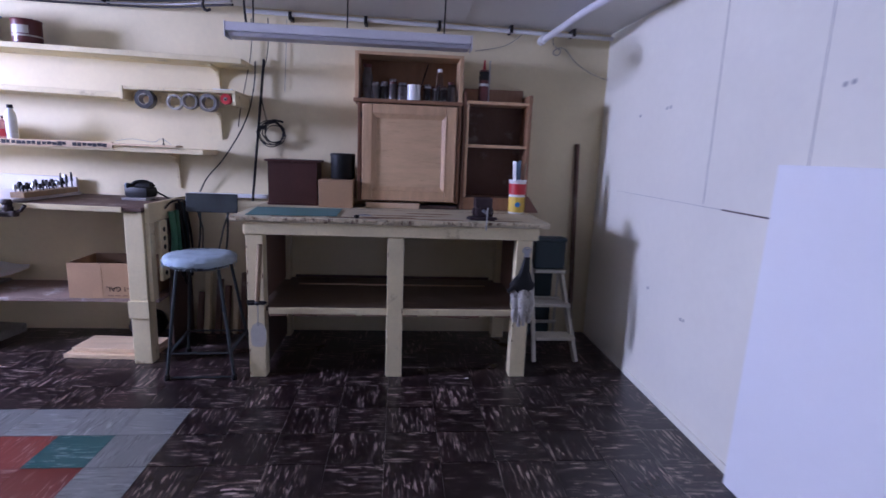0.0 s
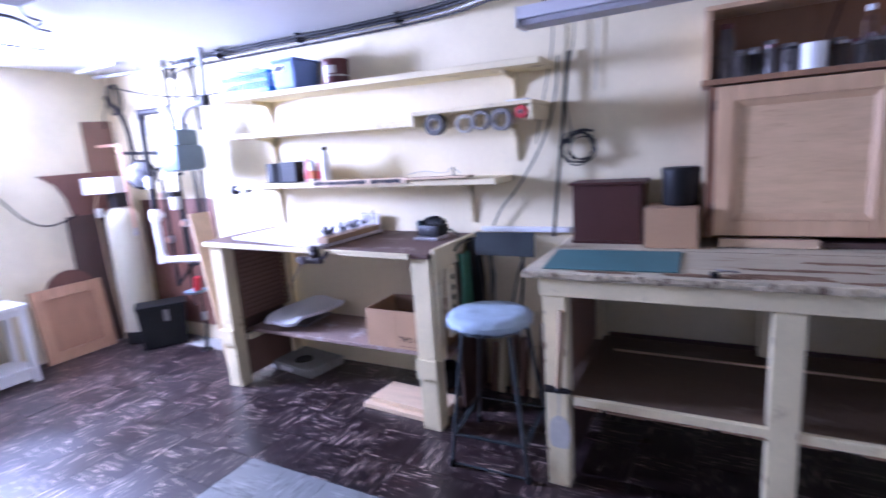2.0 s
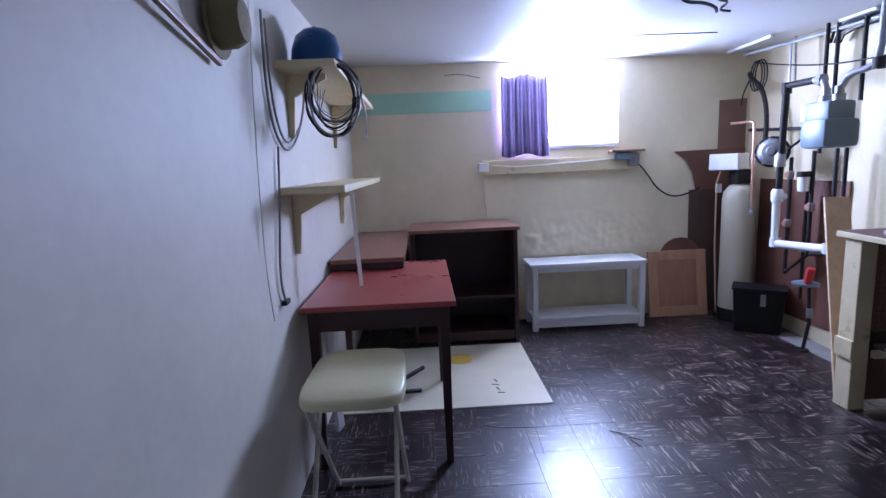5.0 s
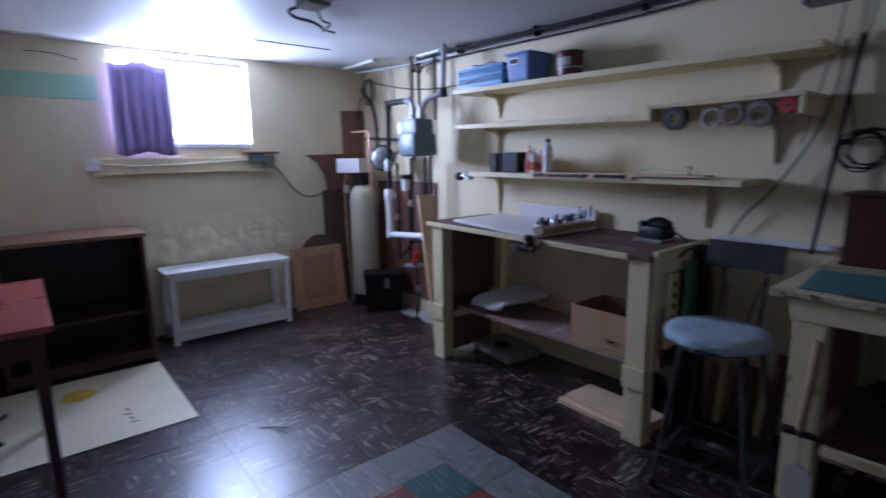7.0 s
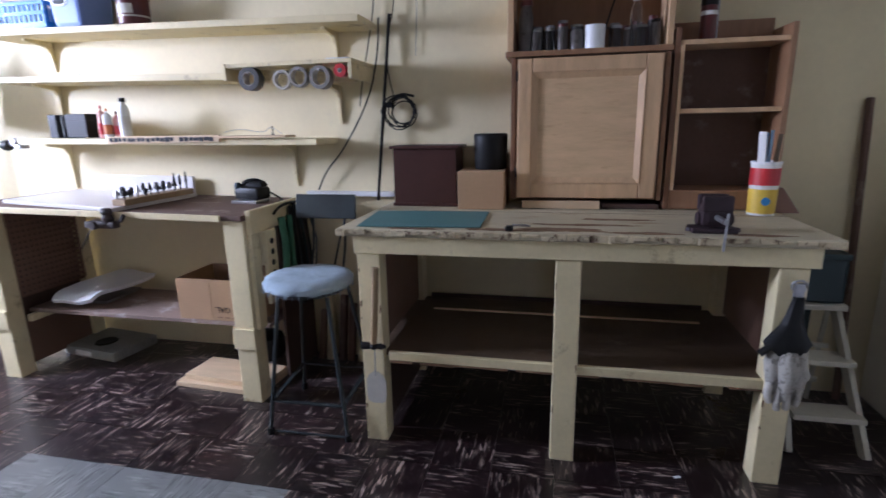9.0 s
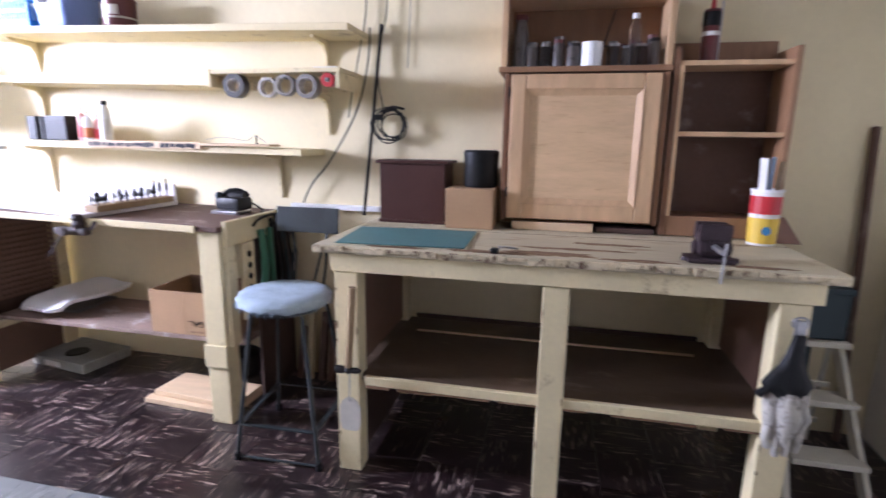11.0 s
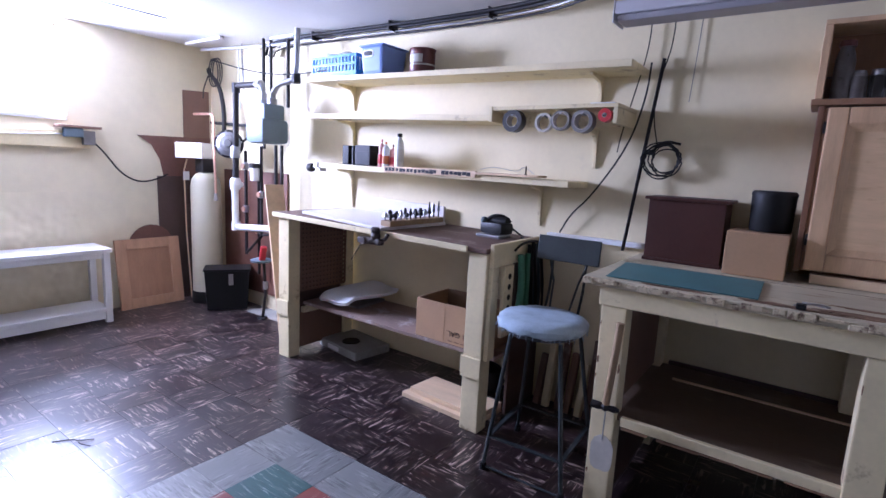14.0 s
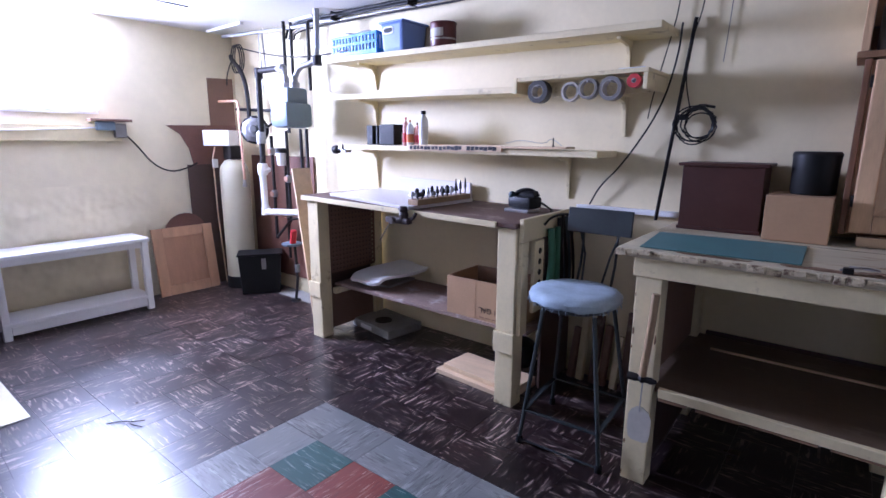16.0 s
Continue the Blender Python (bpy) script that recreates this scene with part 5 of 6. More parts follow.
for i, (dx, c, h) in enumerate(((-0.022, M_PAPER, 1.20), (0.004, M_SKYBLUE, 1.205), (0.03, M_PINE, 1.19), (-0.006, M_SKYBLUE, 1.195))):
    single("paint_paddle", beam((TX + dx * 0.6, TY + 0.008 * (i - 1.5), 0.90), (TX + dx * 1.4, TY + 0.012 * (i - 1.5), h + 0.0), 0.038, 0.004, 0.001), c, "thin flat paint paddle standing in the tub", "paddle", "paint paddles")
sp = thing("small_wedge", (0.76, 2.80, 0.883), "small brown wooden wedge on the workbench", "wedge")
part("block", prism([(0, 0), (0.09, 0), (0.02, 0.10), (0, 0.10)], 0.03, Matrix(((1, 0, 0, 0.722), (0, 0, -1, 2.86), (0, 1, 0, 0.8835), (0, 0, 0, 1))), 0.002), M_TAN, sp)
cl2 = thing("loose_clip", (-0.25, 2.40, 0.883), "small bright wire clip on the bench edge", "clip")
part("wire", tube([(-0.30, 2.37, 0.89), (-0.25, 2.40, 0.90), (-0.20, 2.42, 0.888), (-0.28, 2.45, 0.888)], 0.003, 6, 2), M_STEEL, cl2)
part("grip", box(-0.295, -0.27, 2.345, 2.375, 0.884, 0.90, 0.004), M_BLACK, cl2)
# cabinet bay: jars, mug, bottle, brush
random.seed(21)
jx = -0.30
while jx < 0.27:
    r = random.uniform(0.018, 0.03)
    h = random.uniform(0.07, 0.105)
    if not -0.045 < jx + r < 0.05:
        for yy in (2.93, 3.01):
            t = thing("glass_jar", (jx + r, yy, 1.54), "dusty glass jar of small hardware with metal lid", "jar", "jars in the cabinet")
            part("jar", lathe([(0, 1.5395), (r, 1.5395), (r, 1.5395 + h * 0.8), (r * 0.8, 1.5395 + h * 0.88), (r * 0.8, 1.5395 + h * 0.9), (0, 1.5395 + h * 0.9)], (jx + r, yy, 0), 16), M_CLEAR if random.random() < 0.35 else M_JAR, t, "", True)
            part("lid", lathe([(0, 1.5395 + h * 0.88), (r * 0.86, 1.5395 + h * 0.88), (r * 0.86, 1.5395 + h), (0, 1.5395 + h)], (jx + r, yy, 0), 16), random.choice((M_STEEL, M_GREYTAPE, M_BLACKIRON, M_MAROON)), t, "", True)
            h *= 1.25
    jx += 2 * r + 0.006
mug = thing("white_mug", (0.01, 2.915, 1.54), "plain white cylindrical mug", "mug")
part("cup", lathe([(0, 1.5395), (0.04, 1.5395), (0.04, 1.63), (0.037, 1.63), (0.037, 1.545), (0, 1.545)], (0.01, 2.918, 0), 26), M_WHITE, mug, "", True)
bottle("clear_bottle", 0.165, 2.91, 1.5395, 0.022, 0.19, M_CLEAR, M_WHITE, "clear glass bottle with white cap", neck=0.5)
bottle("dark_bottle", -0.27, 2.93, 1.5395, 0.03, 0.20, M_JAR, M_MAROON, "dark bottle with red cap", neck=0.7)
single("paint_brush", beam((0.03, 2.95, 1.55), (0.10, 3.04, 1.775), 0.006, 0.006), M_BLACKIRON, "thin dark brush handle leaning in the cabinet", "brush")
cg = thing("caulk_tube", (0.44, 2.95, 1.554), "red and black sealant tube standing on the cabinet", "tube")
part("body", lathe([(0, 1.5545), (0.03, 1.5545), (0.03, 1.735), (0.027, 1.74), (0, 1.74)], (0.44, 2.94, 0), 20), M_MAROON, cg, "", True)
part("band", lathe([(0.0302, 1.68), (0.031, 1.68), (0.031, 1.73), (0.0302, 1.73)], (0.44, 2.94, 0), 20), M_BLACK, cg, "", True)
part("band", lathe([(0.0302, 1.645), (0.0312, 1.645), (0.0312, 1.66), (0.0302, 1.66)], (0.44, 2.94, 0), 20), M_PAPER, cg, "", True)
part("nozzle", lathe([(0, 1.74), (0.01, 1.74), (0.005, 1.80), (0, 1.80)], (0.44, 2.94, 0), 12), M_REDP, cg, "", True)
part("rod", tube([(0.475, 2.95, 1.5545), (0.475, 2.95, 1.80)], 0.004, 8), M_STEEL, cg)
# hammer and fly swatter on the bench leg, gloves on the other
hm = thing("hammer", (-0.79, 2.33, 0.43), "ball peen hammer hung head down on the leg", "hammer")
part("handle", tube([(-0.77, 2.322, 0.74), (-0.775, 2.318, 0.62), (-0.79, 2.318, 0.44)], 0.013, 10, 1), M_HAFT, hm)
part("head", lathe([(0, -0.05), (0.014, -0.048), (0.014, -0.02), (0.01, -0.012), (0.016, 0), (0.01, 0.014), (0.012, 0.03), (0.006, 0.048), (0, 0.05)], (-0.79, 2.316, 0.43), 14, axis="x"), M_BLACKIRON, hm, "", True)
fs = thing("fly_swatter", (-0.79, 2.325, 0.22), "pale plastic fly swatter hung on the leg", "swatter")
part("handle", tube([(-0.79, 2.328, 0.42), (-0.792, 2.326, 0.30)], 0.0025, 6), M_STEEL, fs)
bm = prism([(-0.034, -0.058), (-0.020, -0.066), (0.020, -0.066), (0.034, -0.058), (0.040, -0.03), (0.040, 0.028), (0.030, 0.052), (0.010, 0.068), (-0.010, 0.068), (-0.030, 0.052), (-0.040, 0.028), (-0.040, -0.03)], 0.003, Matrix(((1, 0, 0, -0.79), (0, 0, -1, 2.3285), (0, 1, 0, 0.25), (0, 0, 0, 1))))
part("paddle", bm, M_PALETAPE, fs, "woven pale plastic paddle")
gv = thing("work_gloves", (0.615, 2.32, 0.33), "pair of dirty grey and black work gloves clipped to the leg", "gloves")


def blob(name, rows, material, parent, label, seed, n=22):
    """Limp cloth: a wrinkled bag through rows of (centre x, y, z, half width, half depth)."""
    random.seed(seed)
    bm = bmesh.new()
    rings = []
    for cx, cy, cz, a, b in rows:
        rings.append([bm.verts.new((cx + a * math.cos(2 * math.pi * i / n) * random.uniform(0.82, 1.12), cy + b * math.sin(2 * math.pi * i / n) * random.uniform(0.75, 1.15), cz + random.uniform(-0.006, 0.006))) for i in range(n)])
    for p, q in zip(rings, rings[1:]):
        for i in range(n):
            bm.faces.new((p[i], q[i], q[(i + 1) % n], p[(i + 1) % n]))
    bm.faces.new(rings[0])
    bm.faces.new(rings[-1])
    return part(name, bm, material, parent, label, True)


blob("cuff", [(0.625, 2.315, 0.70, 0.016, 0.010), (0.62, 2.312, 0.66, 0.024, 0.014), (0.612, 2.308, 0.62, 0.030, 0.018), (0.605, 2.303, 0.585, 0.048, 0.022), (0.603, 2.30, 0.555, 0.068, 0.026), (0.603, 2.30, 0.53, 0.060, 0.028), (0.605, 2.302, 0.515, 0.050, 0.024)], M_BLACK, gv, "black glove cuffs", 2, 26)
part("thumb", tube([(0.58, 2.295, 0.57), (0.545, 2.29, 0.535), (0.525, 2.292, 0.515)], 0.012, 9, 1), M_BLACK, gv)
for i, (x, y, r) in enumerate(((0.575, 2.298, 0.026), (0.61, 2.285, 0.03), (0.645, 2.298, 0.026))):
    blob("palm", [(x, y + 0.005, 0.53, r * 0.8, r * 0.7), (x - 0.004, y, 0.49, r * 1.1, r * 0.8), (x + 0.005, y - 0.003, 0.45, r * 1.15, r * 0.9), (x + 0.002, y, 0.41, r * 0.95, r * 0.7), (x + 0.006 * (i - 1), y + 0.006, 0.37 - 0.01 * i, r * 0.55, r * 0.5)], M_CLOTHGREY, gv, "crumpled grey glove palms", 30 + i, 16)
for i, (x, z) in enumerate(((0.565, 0.35), (0.59, 0.325), (0.615, 0.33), (0.64, 0.345))):
    part("finger", tube([(x + 0.004, 2.293, 0.43), (x - 0.008 + 0.006 * i, 2.283, z + 0.04), (x + 0.006, 2.292, z)], 0.011, 9, 1), M_CLOTHGREY if i % 2 else M_PALETAPE, gv)
part("clip", box(0.61, 0.64, 2.316, 2.332, 0.69, 0.745, 0.005), M_STEEL, gv)
part("clip_ring", tube([(0.625 + 0.022 * math.cos(a * 0.6), 2.326, 0.735 + 0.018 * math.sin(a * 0.6)) for a in range(11)], 0.004, 6), M_STEEL, gv)

# ---- step ladder, tall bin and pole in the corner ----
sl = thing("step_ladder", (0.92, 2.75, 0), "small off-white metal step ladder, folded open", "ladder")
for x0, xt in ((1.035, 0.985), (0.775, 0.80)):
    part("rail", beam((x0, 2.565, 0), (xt, 2.86, 0.55), 0.022, 0.04, 0.003), M_STEELW, sl)
    part("rear_leg", beam((x0 - 0.01 * (1 if x0 > 0.9 else -1), 3.02, 0), (xt, 2.87, 0.52), 0.016, 0.02, 0.002), M_STEELW, sl)
for z, y, w in ((0.13, 2.63, 0.0), (0.31, 2.735, 0.01), (0.505, 2.83, 0.02)):
    part("step", box(0.785 + w, 1.03 - w, y - 0.05, y + 0.06, z, z + 0.022, 0.004), M_STEELW, sl)
for z in (0.12, 0.3):
    part("rear_bar", box(0.79, 1.02, 2.97 - z * 0.25, 2.985 - z * 0.25, z, z + 0.02, 0.002), M_STEELW, sl)
bn = thing("tall_bin", (0.90, 2.98, 0), "dark teal plastic box on the step ladder", "bin")
part("body", box(0.80, 1.0, 2.80, 2.89, 0.528, 0.715, 0.012), M_DARKTEAL, bn)
part("lid", box(0.795, 1.005, 2.795, 2.895, 0.705, 0.73, 0.008), M_DARKTEAL, bn)
b4 = thing("floor_bin", (0.9, 3.03, 0), "dark teal bin standing behind the ladder", "bin")
part("body", box(0.80, 1.0, 3.03, 3.09, 0.0, 0.49, 0.01), M_DARKTEAL, b4)
single("broom_pole", beam((1.15, 3.03, 0.0), (1.115, 3.085, 1.325), 0.026, 0.026, 0.01), M_SHELFBROWN, "brown wooden pole leaning in the corner", "pole")

# ---- east wall: joints and nail marks ----
def wall_mark(y0, y1, z0, z1, mat_, name="trim", label=""):
    return structure(name, box(EAST - 0.0022, EAST + 0.002, y0, y1, z0, z1, 0), mat_, label)


wall_mark(1.8435, 1.8455, 1.06, 2.03, M_SPOT, label="thin joint between wall panels")
wall_mark(1.2885, 1.2905, 1.05, 2.03, M_SPOT, label="thin joint between wall panels")
wall_mark(1.41, 1.71, 1.041, 1.047, M_DARKBROWN, label="dark open joint between wall panels")
wall_mark(1.71, 2.75, 1.0435, 1.045, M_SPOT, label="thin joint between wall panels")
for y, z in ((1.20, 1.486), (1.17, 1.49), (2.26, 1.50), (2.225, 1.502), (1.908, 0.499), (1.885, 0.50), (2.245, 0.562), (2.55, 1.48)):
    structure("trim", lathe([(0, 0), (0.009, 0), (0.007, 0.0015), (0, 0.002)], (EAST - 0.0005, y, z), 10, m=Matrix.Translation((EAST - 0.0005, y, z)) @ pose(0, 0, 0, 0, -90)), M_SPOT, "grey filled nail spot")
structure("baseboard", box(EAST - 0.012, EAST - 0.001, 0.2, 2.4, 0.0, 0.035, 0.003), M_PANEL, "low worn white skirting strip")

# ---- lamp, conduits and ceiling ----
lp = thing("ceiling_lamp", (-0.33, 2.46, 1.74), "long unlit white fluorescent batten hung over the bench", "lamp")
part("housing", box(-0.945, 0.292, 2.455, 2.565, 1.79, 1.835, 0.008), M_LAMPWHITE, lp)
part("diffuser", box(-0.935, 0.282, 2.462, 2.558, 1.767, 1.789, 0.008), M_TUBEGREY, lp, "grey unlit diffuser")
for x in (-0.948, 0.292):
    part("end_cap", box(x, x + 0.004, 2.454, 2.566, 1.765, 1.837, 0.001), M_LAMPWHITE, lp)
for x in (-0.82, -0.35, 0.15):
    part("hanger", tube([(x, 2.51, 1.835), (x + 0.004, 2.512, ceil_z(x))], 0.004, 7), M_BLACKIRON, lp)
cd = thing("white_conduit", (0.2, 3.06, 2.0), "white painted pipe along the wall top", "pipe")
part("pipe", tube([(-1.0, 3.03, 2.022), (1.27, 3.03, 1.985)], 0.013, 10), M_WHITE, cd, "", True)
for x in (-0.75, -0.3, 0.15, 0.6, 1.0):
    part("clip", box(x, x + 0.02, 3.01, 3.099, 1.985, 2.03, 0.003), M_BLACKIRON, cd)
pp = thing("ceiling_pipe", (0.9, 2.5, 2.0), "white painted pipe crossing below the ceiling", "pipe")
part("pipe", tube([(0.82, 3.05, 1.955), (0.90, 2.5, 2.0), (1.0, 1.7, 2.005), (1.05, 1.2, 2.005)], 0.02, 12), M_LAMPWHITE, pp, "", True)
part("joint", lathe([(0, -0.03), (0.026, -0.03), (0.026, 0.03), (0, 0.03)], (0.815, 3.04, 1.955), 14, axis="y"), M_WHITE, pp)
cw = thing("loose_wire", (0.92, 3.08, 1.9), "thin loose grey wire hanging by the wall", "wire")
part("strand", tube([(0.88, 3.04, 2.0), (0.90, 3.08, 1.93), (0.96, 3.085, 1.91), (0.93, 3.085, 1.87), (0.89, 3.085, 1.90), (0.97, 3.085, 1.94), (1.05, 3.088, 1.84), (1.18, 3.09, 1.77), (1.27, 3.06, 1.74)], 0.003, 6, 2), M_GREYTAPE, cw)
part("strand", tube([(0.70, 3.04, 2.0), (0.62, 3.09, 1.93), (0.52, 3.09, 1.90), (0.40, 3.09, 1.88)], 0.002, 6, 2), M_GREYTAPE, cw)
structure("trim", box(-0.14, 0.31, 2.56, 2.98, ceil_z(0.31) - 0.006, ceil_z(0.31) + 0.008, 0.002), M_CEIL, "flat white ceiling access panel")
ck = thing("ceiling_cables", (-2.3, 3.03, 2.05), "black cables clipped along the wall and ceiling", "cable")
for i, (dy, dz, mm, r) in enumerate(((0.0, 0.0, M_BLACK, 0.011), (-0.03, 0.008, M_BLACK, 0.009), (0.02, -0.018, M_STEEL, 0.006), (0.035, -0.03, M_BLACKIRON, 0.006))):
    part("run", tube([(-3.72, 3.03 + dy, 1.98), (-3.68, 3.03 + dy, ceil_z(-3.6) - 0.03 + dz), (-2.9, 3.03 + dy, ceil_z(-2.9) - 0.028 + dz), (-2.2, 3.03 + dy, ceil_z(-2.2) - 0.034 + dz), (-1.5, 3.0 + dy, ceil_z(-1.5) - 0.03 + dz), (-1.15, 2.8 + dy, ceil_z(-1) - 0.04 + dz), (-0.95, 2.58 + dy, 1.98 + dz)], r, 8, 2), mm, ck, "", True)
for x in (-3.2, -2.5, -1.8):
    part("staple", box(x, x + 0.008, 2.99, 3.075, ceil_z(x) - 0.055, ceil_z(x) - 0.001, 0.002), M_BLACKIRON, ck)
hb = thing("hanger_bracket", (-0.95, 2.5, 1.9), "black angle iron bracket with wound cable under the ceiling", "bracket")
part("bar", beam((-1.06, 2.52, 1.955), (-0.82, 2.50, 1.985), 0.018, 0.022), M_BLACKIRON, hb)
part("bar", beam((-0.83, 2.50, 1.985), (-0.92, 2.44, ceil_z(-0.9)), 0.018, 0.02), M_BLACKIRON, hb)
part("bar", beam((-1.05, 2.52, 1.955), (-0.96, 2.45, ceil_z(-0.9)), 0.018, 0.02), M_BLACKIRON, hb)
part("hook", tube([(-1.06, 2.52, 1.955), (-1.07, 2.52, 1.91), (-1.05, 2.52, 1.89), (-1.03, 2.52, 1.90)], 0.007, 8, 1), M_BLACKIRON, hb)
part("hook", tube([(-0.86, 2.50, 1.98), (-0.86, 2.50, 1.93), (-0.85, 2.49, 1.838)], 0.006, 8), M_BLACKIRON, hb)
part("wound_cable", tube([(-1.0 + 0.07 * math.cos(k * 0.7), 2.5 + 0.02 * math.sin(k), 1.985 + 0.035 * math.sin(k * 0.7)) for k in range(22)], 0.004, 6), M_BLACK, hb)
structure("trim", box(-3.893, -3.883, 1.82, 2.37, ceil_z(-3.88) - 0.004, ceil_z(-3.88) + 0.006, 0), M_BLACKIRON, "dark open joint in the ceiling")
jb = thing("ceiling_lampholder", (-2.8, 1.9, 2.05), "bare grey lampholder with dangling wires on the ceiling", "lampholder")
part("base", prism([(-2.83, 1.70), (-2.76, 1.80), (-2.20, 1.90), (-2.22, 1.77)], 0.032, pose(0, 0, ceil_z(-2.2) - 0.026), 0.004), M_LAMPWHITE, jb, "pale metal strip")
part("socket", box(-2.84, -2.70, 1.64, 1.76, ceil_z(-2.7) - 0.05, ceil_z(-2.7) - 0.001, 0.01), M_GREYTAPE, jb)
part("wire", tube([(-2.82, 1.66, 2.05), (-2.90, 1.62, 2.04), (-2.93, 1.68, 2.02), (-3.02, 1.80, 2.045), (-3.12, 1.92, 2.05), (-3.20, 1.97, 2.05)], 0.008, 8, 2), M_BLACKIRON, jb)
part("wire", tube([(-2.80, 1.74, 2.05), (-2.94, 1.82, 2.03), (-3.05, 1.95, 2.055), (-3.14, 1.94, 2.04), (-3.20, 2.04, 2.05)], 0.006, 8, 2), M_BLACKIRON, jb)

# ---- utility corner ----
def at_west(y, z):
    return 0.597 + (y - 0.597) * 1.03, 1.244 + (z - 1.244) * 1.03


tk = thing("water_softener", (-4.40, 2.88, 0), "cream water softener tank with white control head", "tank")
part("tank", lathe([(0, 0.03), (0.115, 0.03), (0.118, 0.06), (0.118, 0.97), (0.108, 1.03), (0.075, 1.075), (0.04, 1.09), (0, 1.09)], (-4.39, 2.885, 0), 32), M_TANK, tk, "", True)
part("base", lathe([(0, 0), (0.125, 0), (0.125, 0.09), (0.119, 0.1), (0, 0.1)], (-4.39, 2.885, 0), 32), M_BLACK, tk, "", True)
part("valve_body", box(-4.45, -4.33, 2.83, 2.94, 1.09, 1.20, 0.01), M_BLACKIRON, tk)
part("control_head", box(-0.115, 0.115, -0.08, 0.08, 1.20, 1.325, 0.008, None, pose(-4.44, 2.82, 0, 0, 0, 30)), M_WHITE, tk, "white control box")
part("drain_tube", tube([(-4.48, 2.78, 1.19), (-4.51, 2.77, 1.1), (-4.52, 2.78, 0.6), (-4.50, 2.80, 0.02)], 0.006, 8), M_PINE, tk)
part("tag", box(-4.50, -4.485, 2.755, 2.80, 1.02, 1.09, 0.001), M_PAPER, tk)
bb = thing("black_bin", (-4.12, 2.88, 0), "square black plastic waste bin on the floor", "bin")
mm = pose(-4.10, 2.87, 0, 0, 0, 55.7)
bm = box(-0.15, 0.19, -0.11, 0.10, 0.001, 0.33, 0.01, None, mm)
c = mm.translation
for v in bm.verts:
    k = 0.88 + 0.12 * v.co.z / 0.345
    v.co.x, v.co.y = c.x + (v.co.x - c.x) * k, c.y + (v.co.y - c.y) * k
part("body", bm, M_BLACK, bb)
part("rim", box(-0.157, 0.197, -0.117, 0.107, 0.322, 0.338, 0.005, None, mm), M_BLACK, bb)
part("label_strip", box(0.03, 0.065, -0.1115, -0.104, 0.21, 0.30, 0, None, mm), M_GREYTAPE, bb)

# boards against the west wall
def west_board(name, outline, x, th, material, label):
    pts = [at_west(*p) for p in outline]
    return single(name, prism(pts, th, Matrix(((0, 0, 1, x), (1, 0, 0, 0), (0, 1, 0, 0), (0, 0, 0, 1)))), material, label, "board", "boards in the corner")


west_board("hardboard_sheet", [(2.78, 1.34), (3.0, 1.34), (3.0, 1.75), (2.78, 1.74)], WEST + 0.002, 0.006, M_BROWN, "square brown hardboard piece on the wall")
west_board("cut_board", [(2.42, 1.357), (2.52, 1.29), (2.58, 1.18), (2.605, 1.05), (2.605, 0.7), (3.0, 0.7), (3.0, 1.37)], WEST + 0.010, 0.006, M_REDBROWN, "brown board with a curved cut edge")
west_board("dark_board", [(2.555, 0.0), (2.85, 0.0), (2.85, 1.05), (2.55, 1.05)], WEST + 0.018, 0.012, M_DARKBROWN, "tall dark brown board leaning in the corner")
west_board("round_board", [(2.48 + 0.17 * math.cos(a * math.pi / 12), 0.50 + 0.17 * math.sin(a * math.pi / 12)) for a in range(13)] + [(2.31, 0.02), (2.62, 0.02)], WEST + 0.032, 0.012, M_REDBROWN, "brown board with a rounded top")
# framed cupboard door leaning on the wall
dr = thing("cupboard_door", (-4.55, 2.5, 0), "loose oak cupboard door leaning on the wall", "door")
mm = pose(-4.535, 2.50, 0.0, 0, -8, 0) @ pose(0, 0, 0, 0, 0, 0)
part("panel", box(0.002, 0.010, -0.17, 0.17, 0.075, 0.475, 0.001, None, mm), M_DOORPANEL, dr, "darker recessed panel")
for a in ((-0.245, -0.165, 0.0, 0.55), (0.165, 0.245, 0.0, 0.55)):
    part("stile", box(-0.004, 0.02, a[0], a[1], a[2], a[3], 0.003, None, mm), M_DOORWOOD, dr)
for a in ((0.0, 0.08), (0.47, 0.55)):
    part("rail", box(-0.0035, 0.0195, -0.164, 0.164, a[0], a[1], 0.003, None, mm), M_DOORWOOD, dr)
# meter and pipes
mt = thing("gas_meter", (-3.5, 2.82, 1.32), "grey blue gas meter with white dial cover", "meter")
part("body", box(-3.54, -3.34, 2.70, 2.92, 1.33, 1.50, 0.035), M_METER, mt, "", True)
part("upper_body", box(-3.55, -3.36, 2.73, 2.90, 1.47, 1.60, 0.025), M_METER, mt, "", True)
part("front_plate", lathe([(0, 0), (0.092, 0), (0.095, 0.012), (0.08, 0.022), (0, 0.024)], (-3.53, 2.81, 1.43), 26, m=Matrix.Translation((-3.535, 2.81, 1.425)) @ pose(0, 0, 0, 0, -90)), M_METER, mt, "", True)
part("dial_cover", box(-3.60, -3.545, 2.745, 2.84, 1.495, 1.58, 0.01), M_WHITE, mt, "white dial cover")
for x in (-3.51, -3.41):
    part("collar", lathe([(0, 1.595), (0.034, 1.595), (0.034, 1.635), (0.024, 1.64), (0.024, 1.68), (0, 1.68)], (x, 2.83, 0), 16), M_GALV, mt, "", True)
gp = thing("gas_pipes", (-3.7, 2.87, 0.7), "black iron and galvanised gas pipes", "pipe")
part("main", tube([(-3.90, 2.85, 1.0), (-3.88, 2.85, 1.70), (-3.875, 2.85, 1.745), (-3.83, 2.85, 1.75), (-3.62, 2.84, 1.745)], 0.022, 12), M_BLACKIRON, gp, "", True)
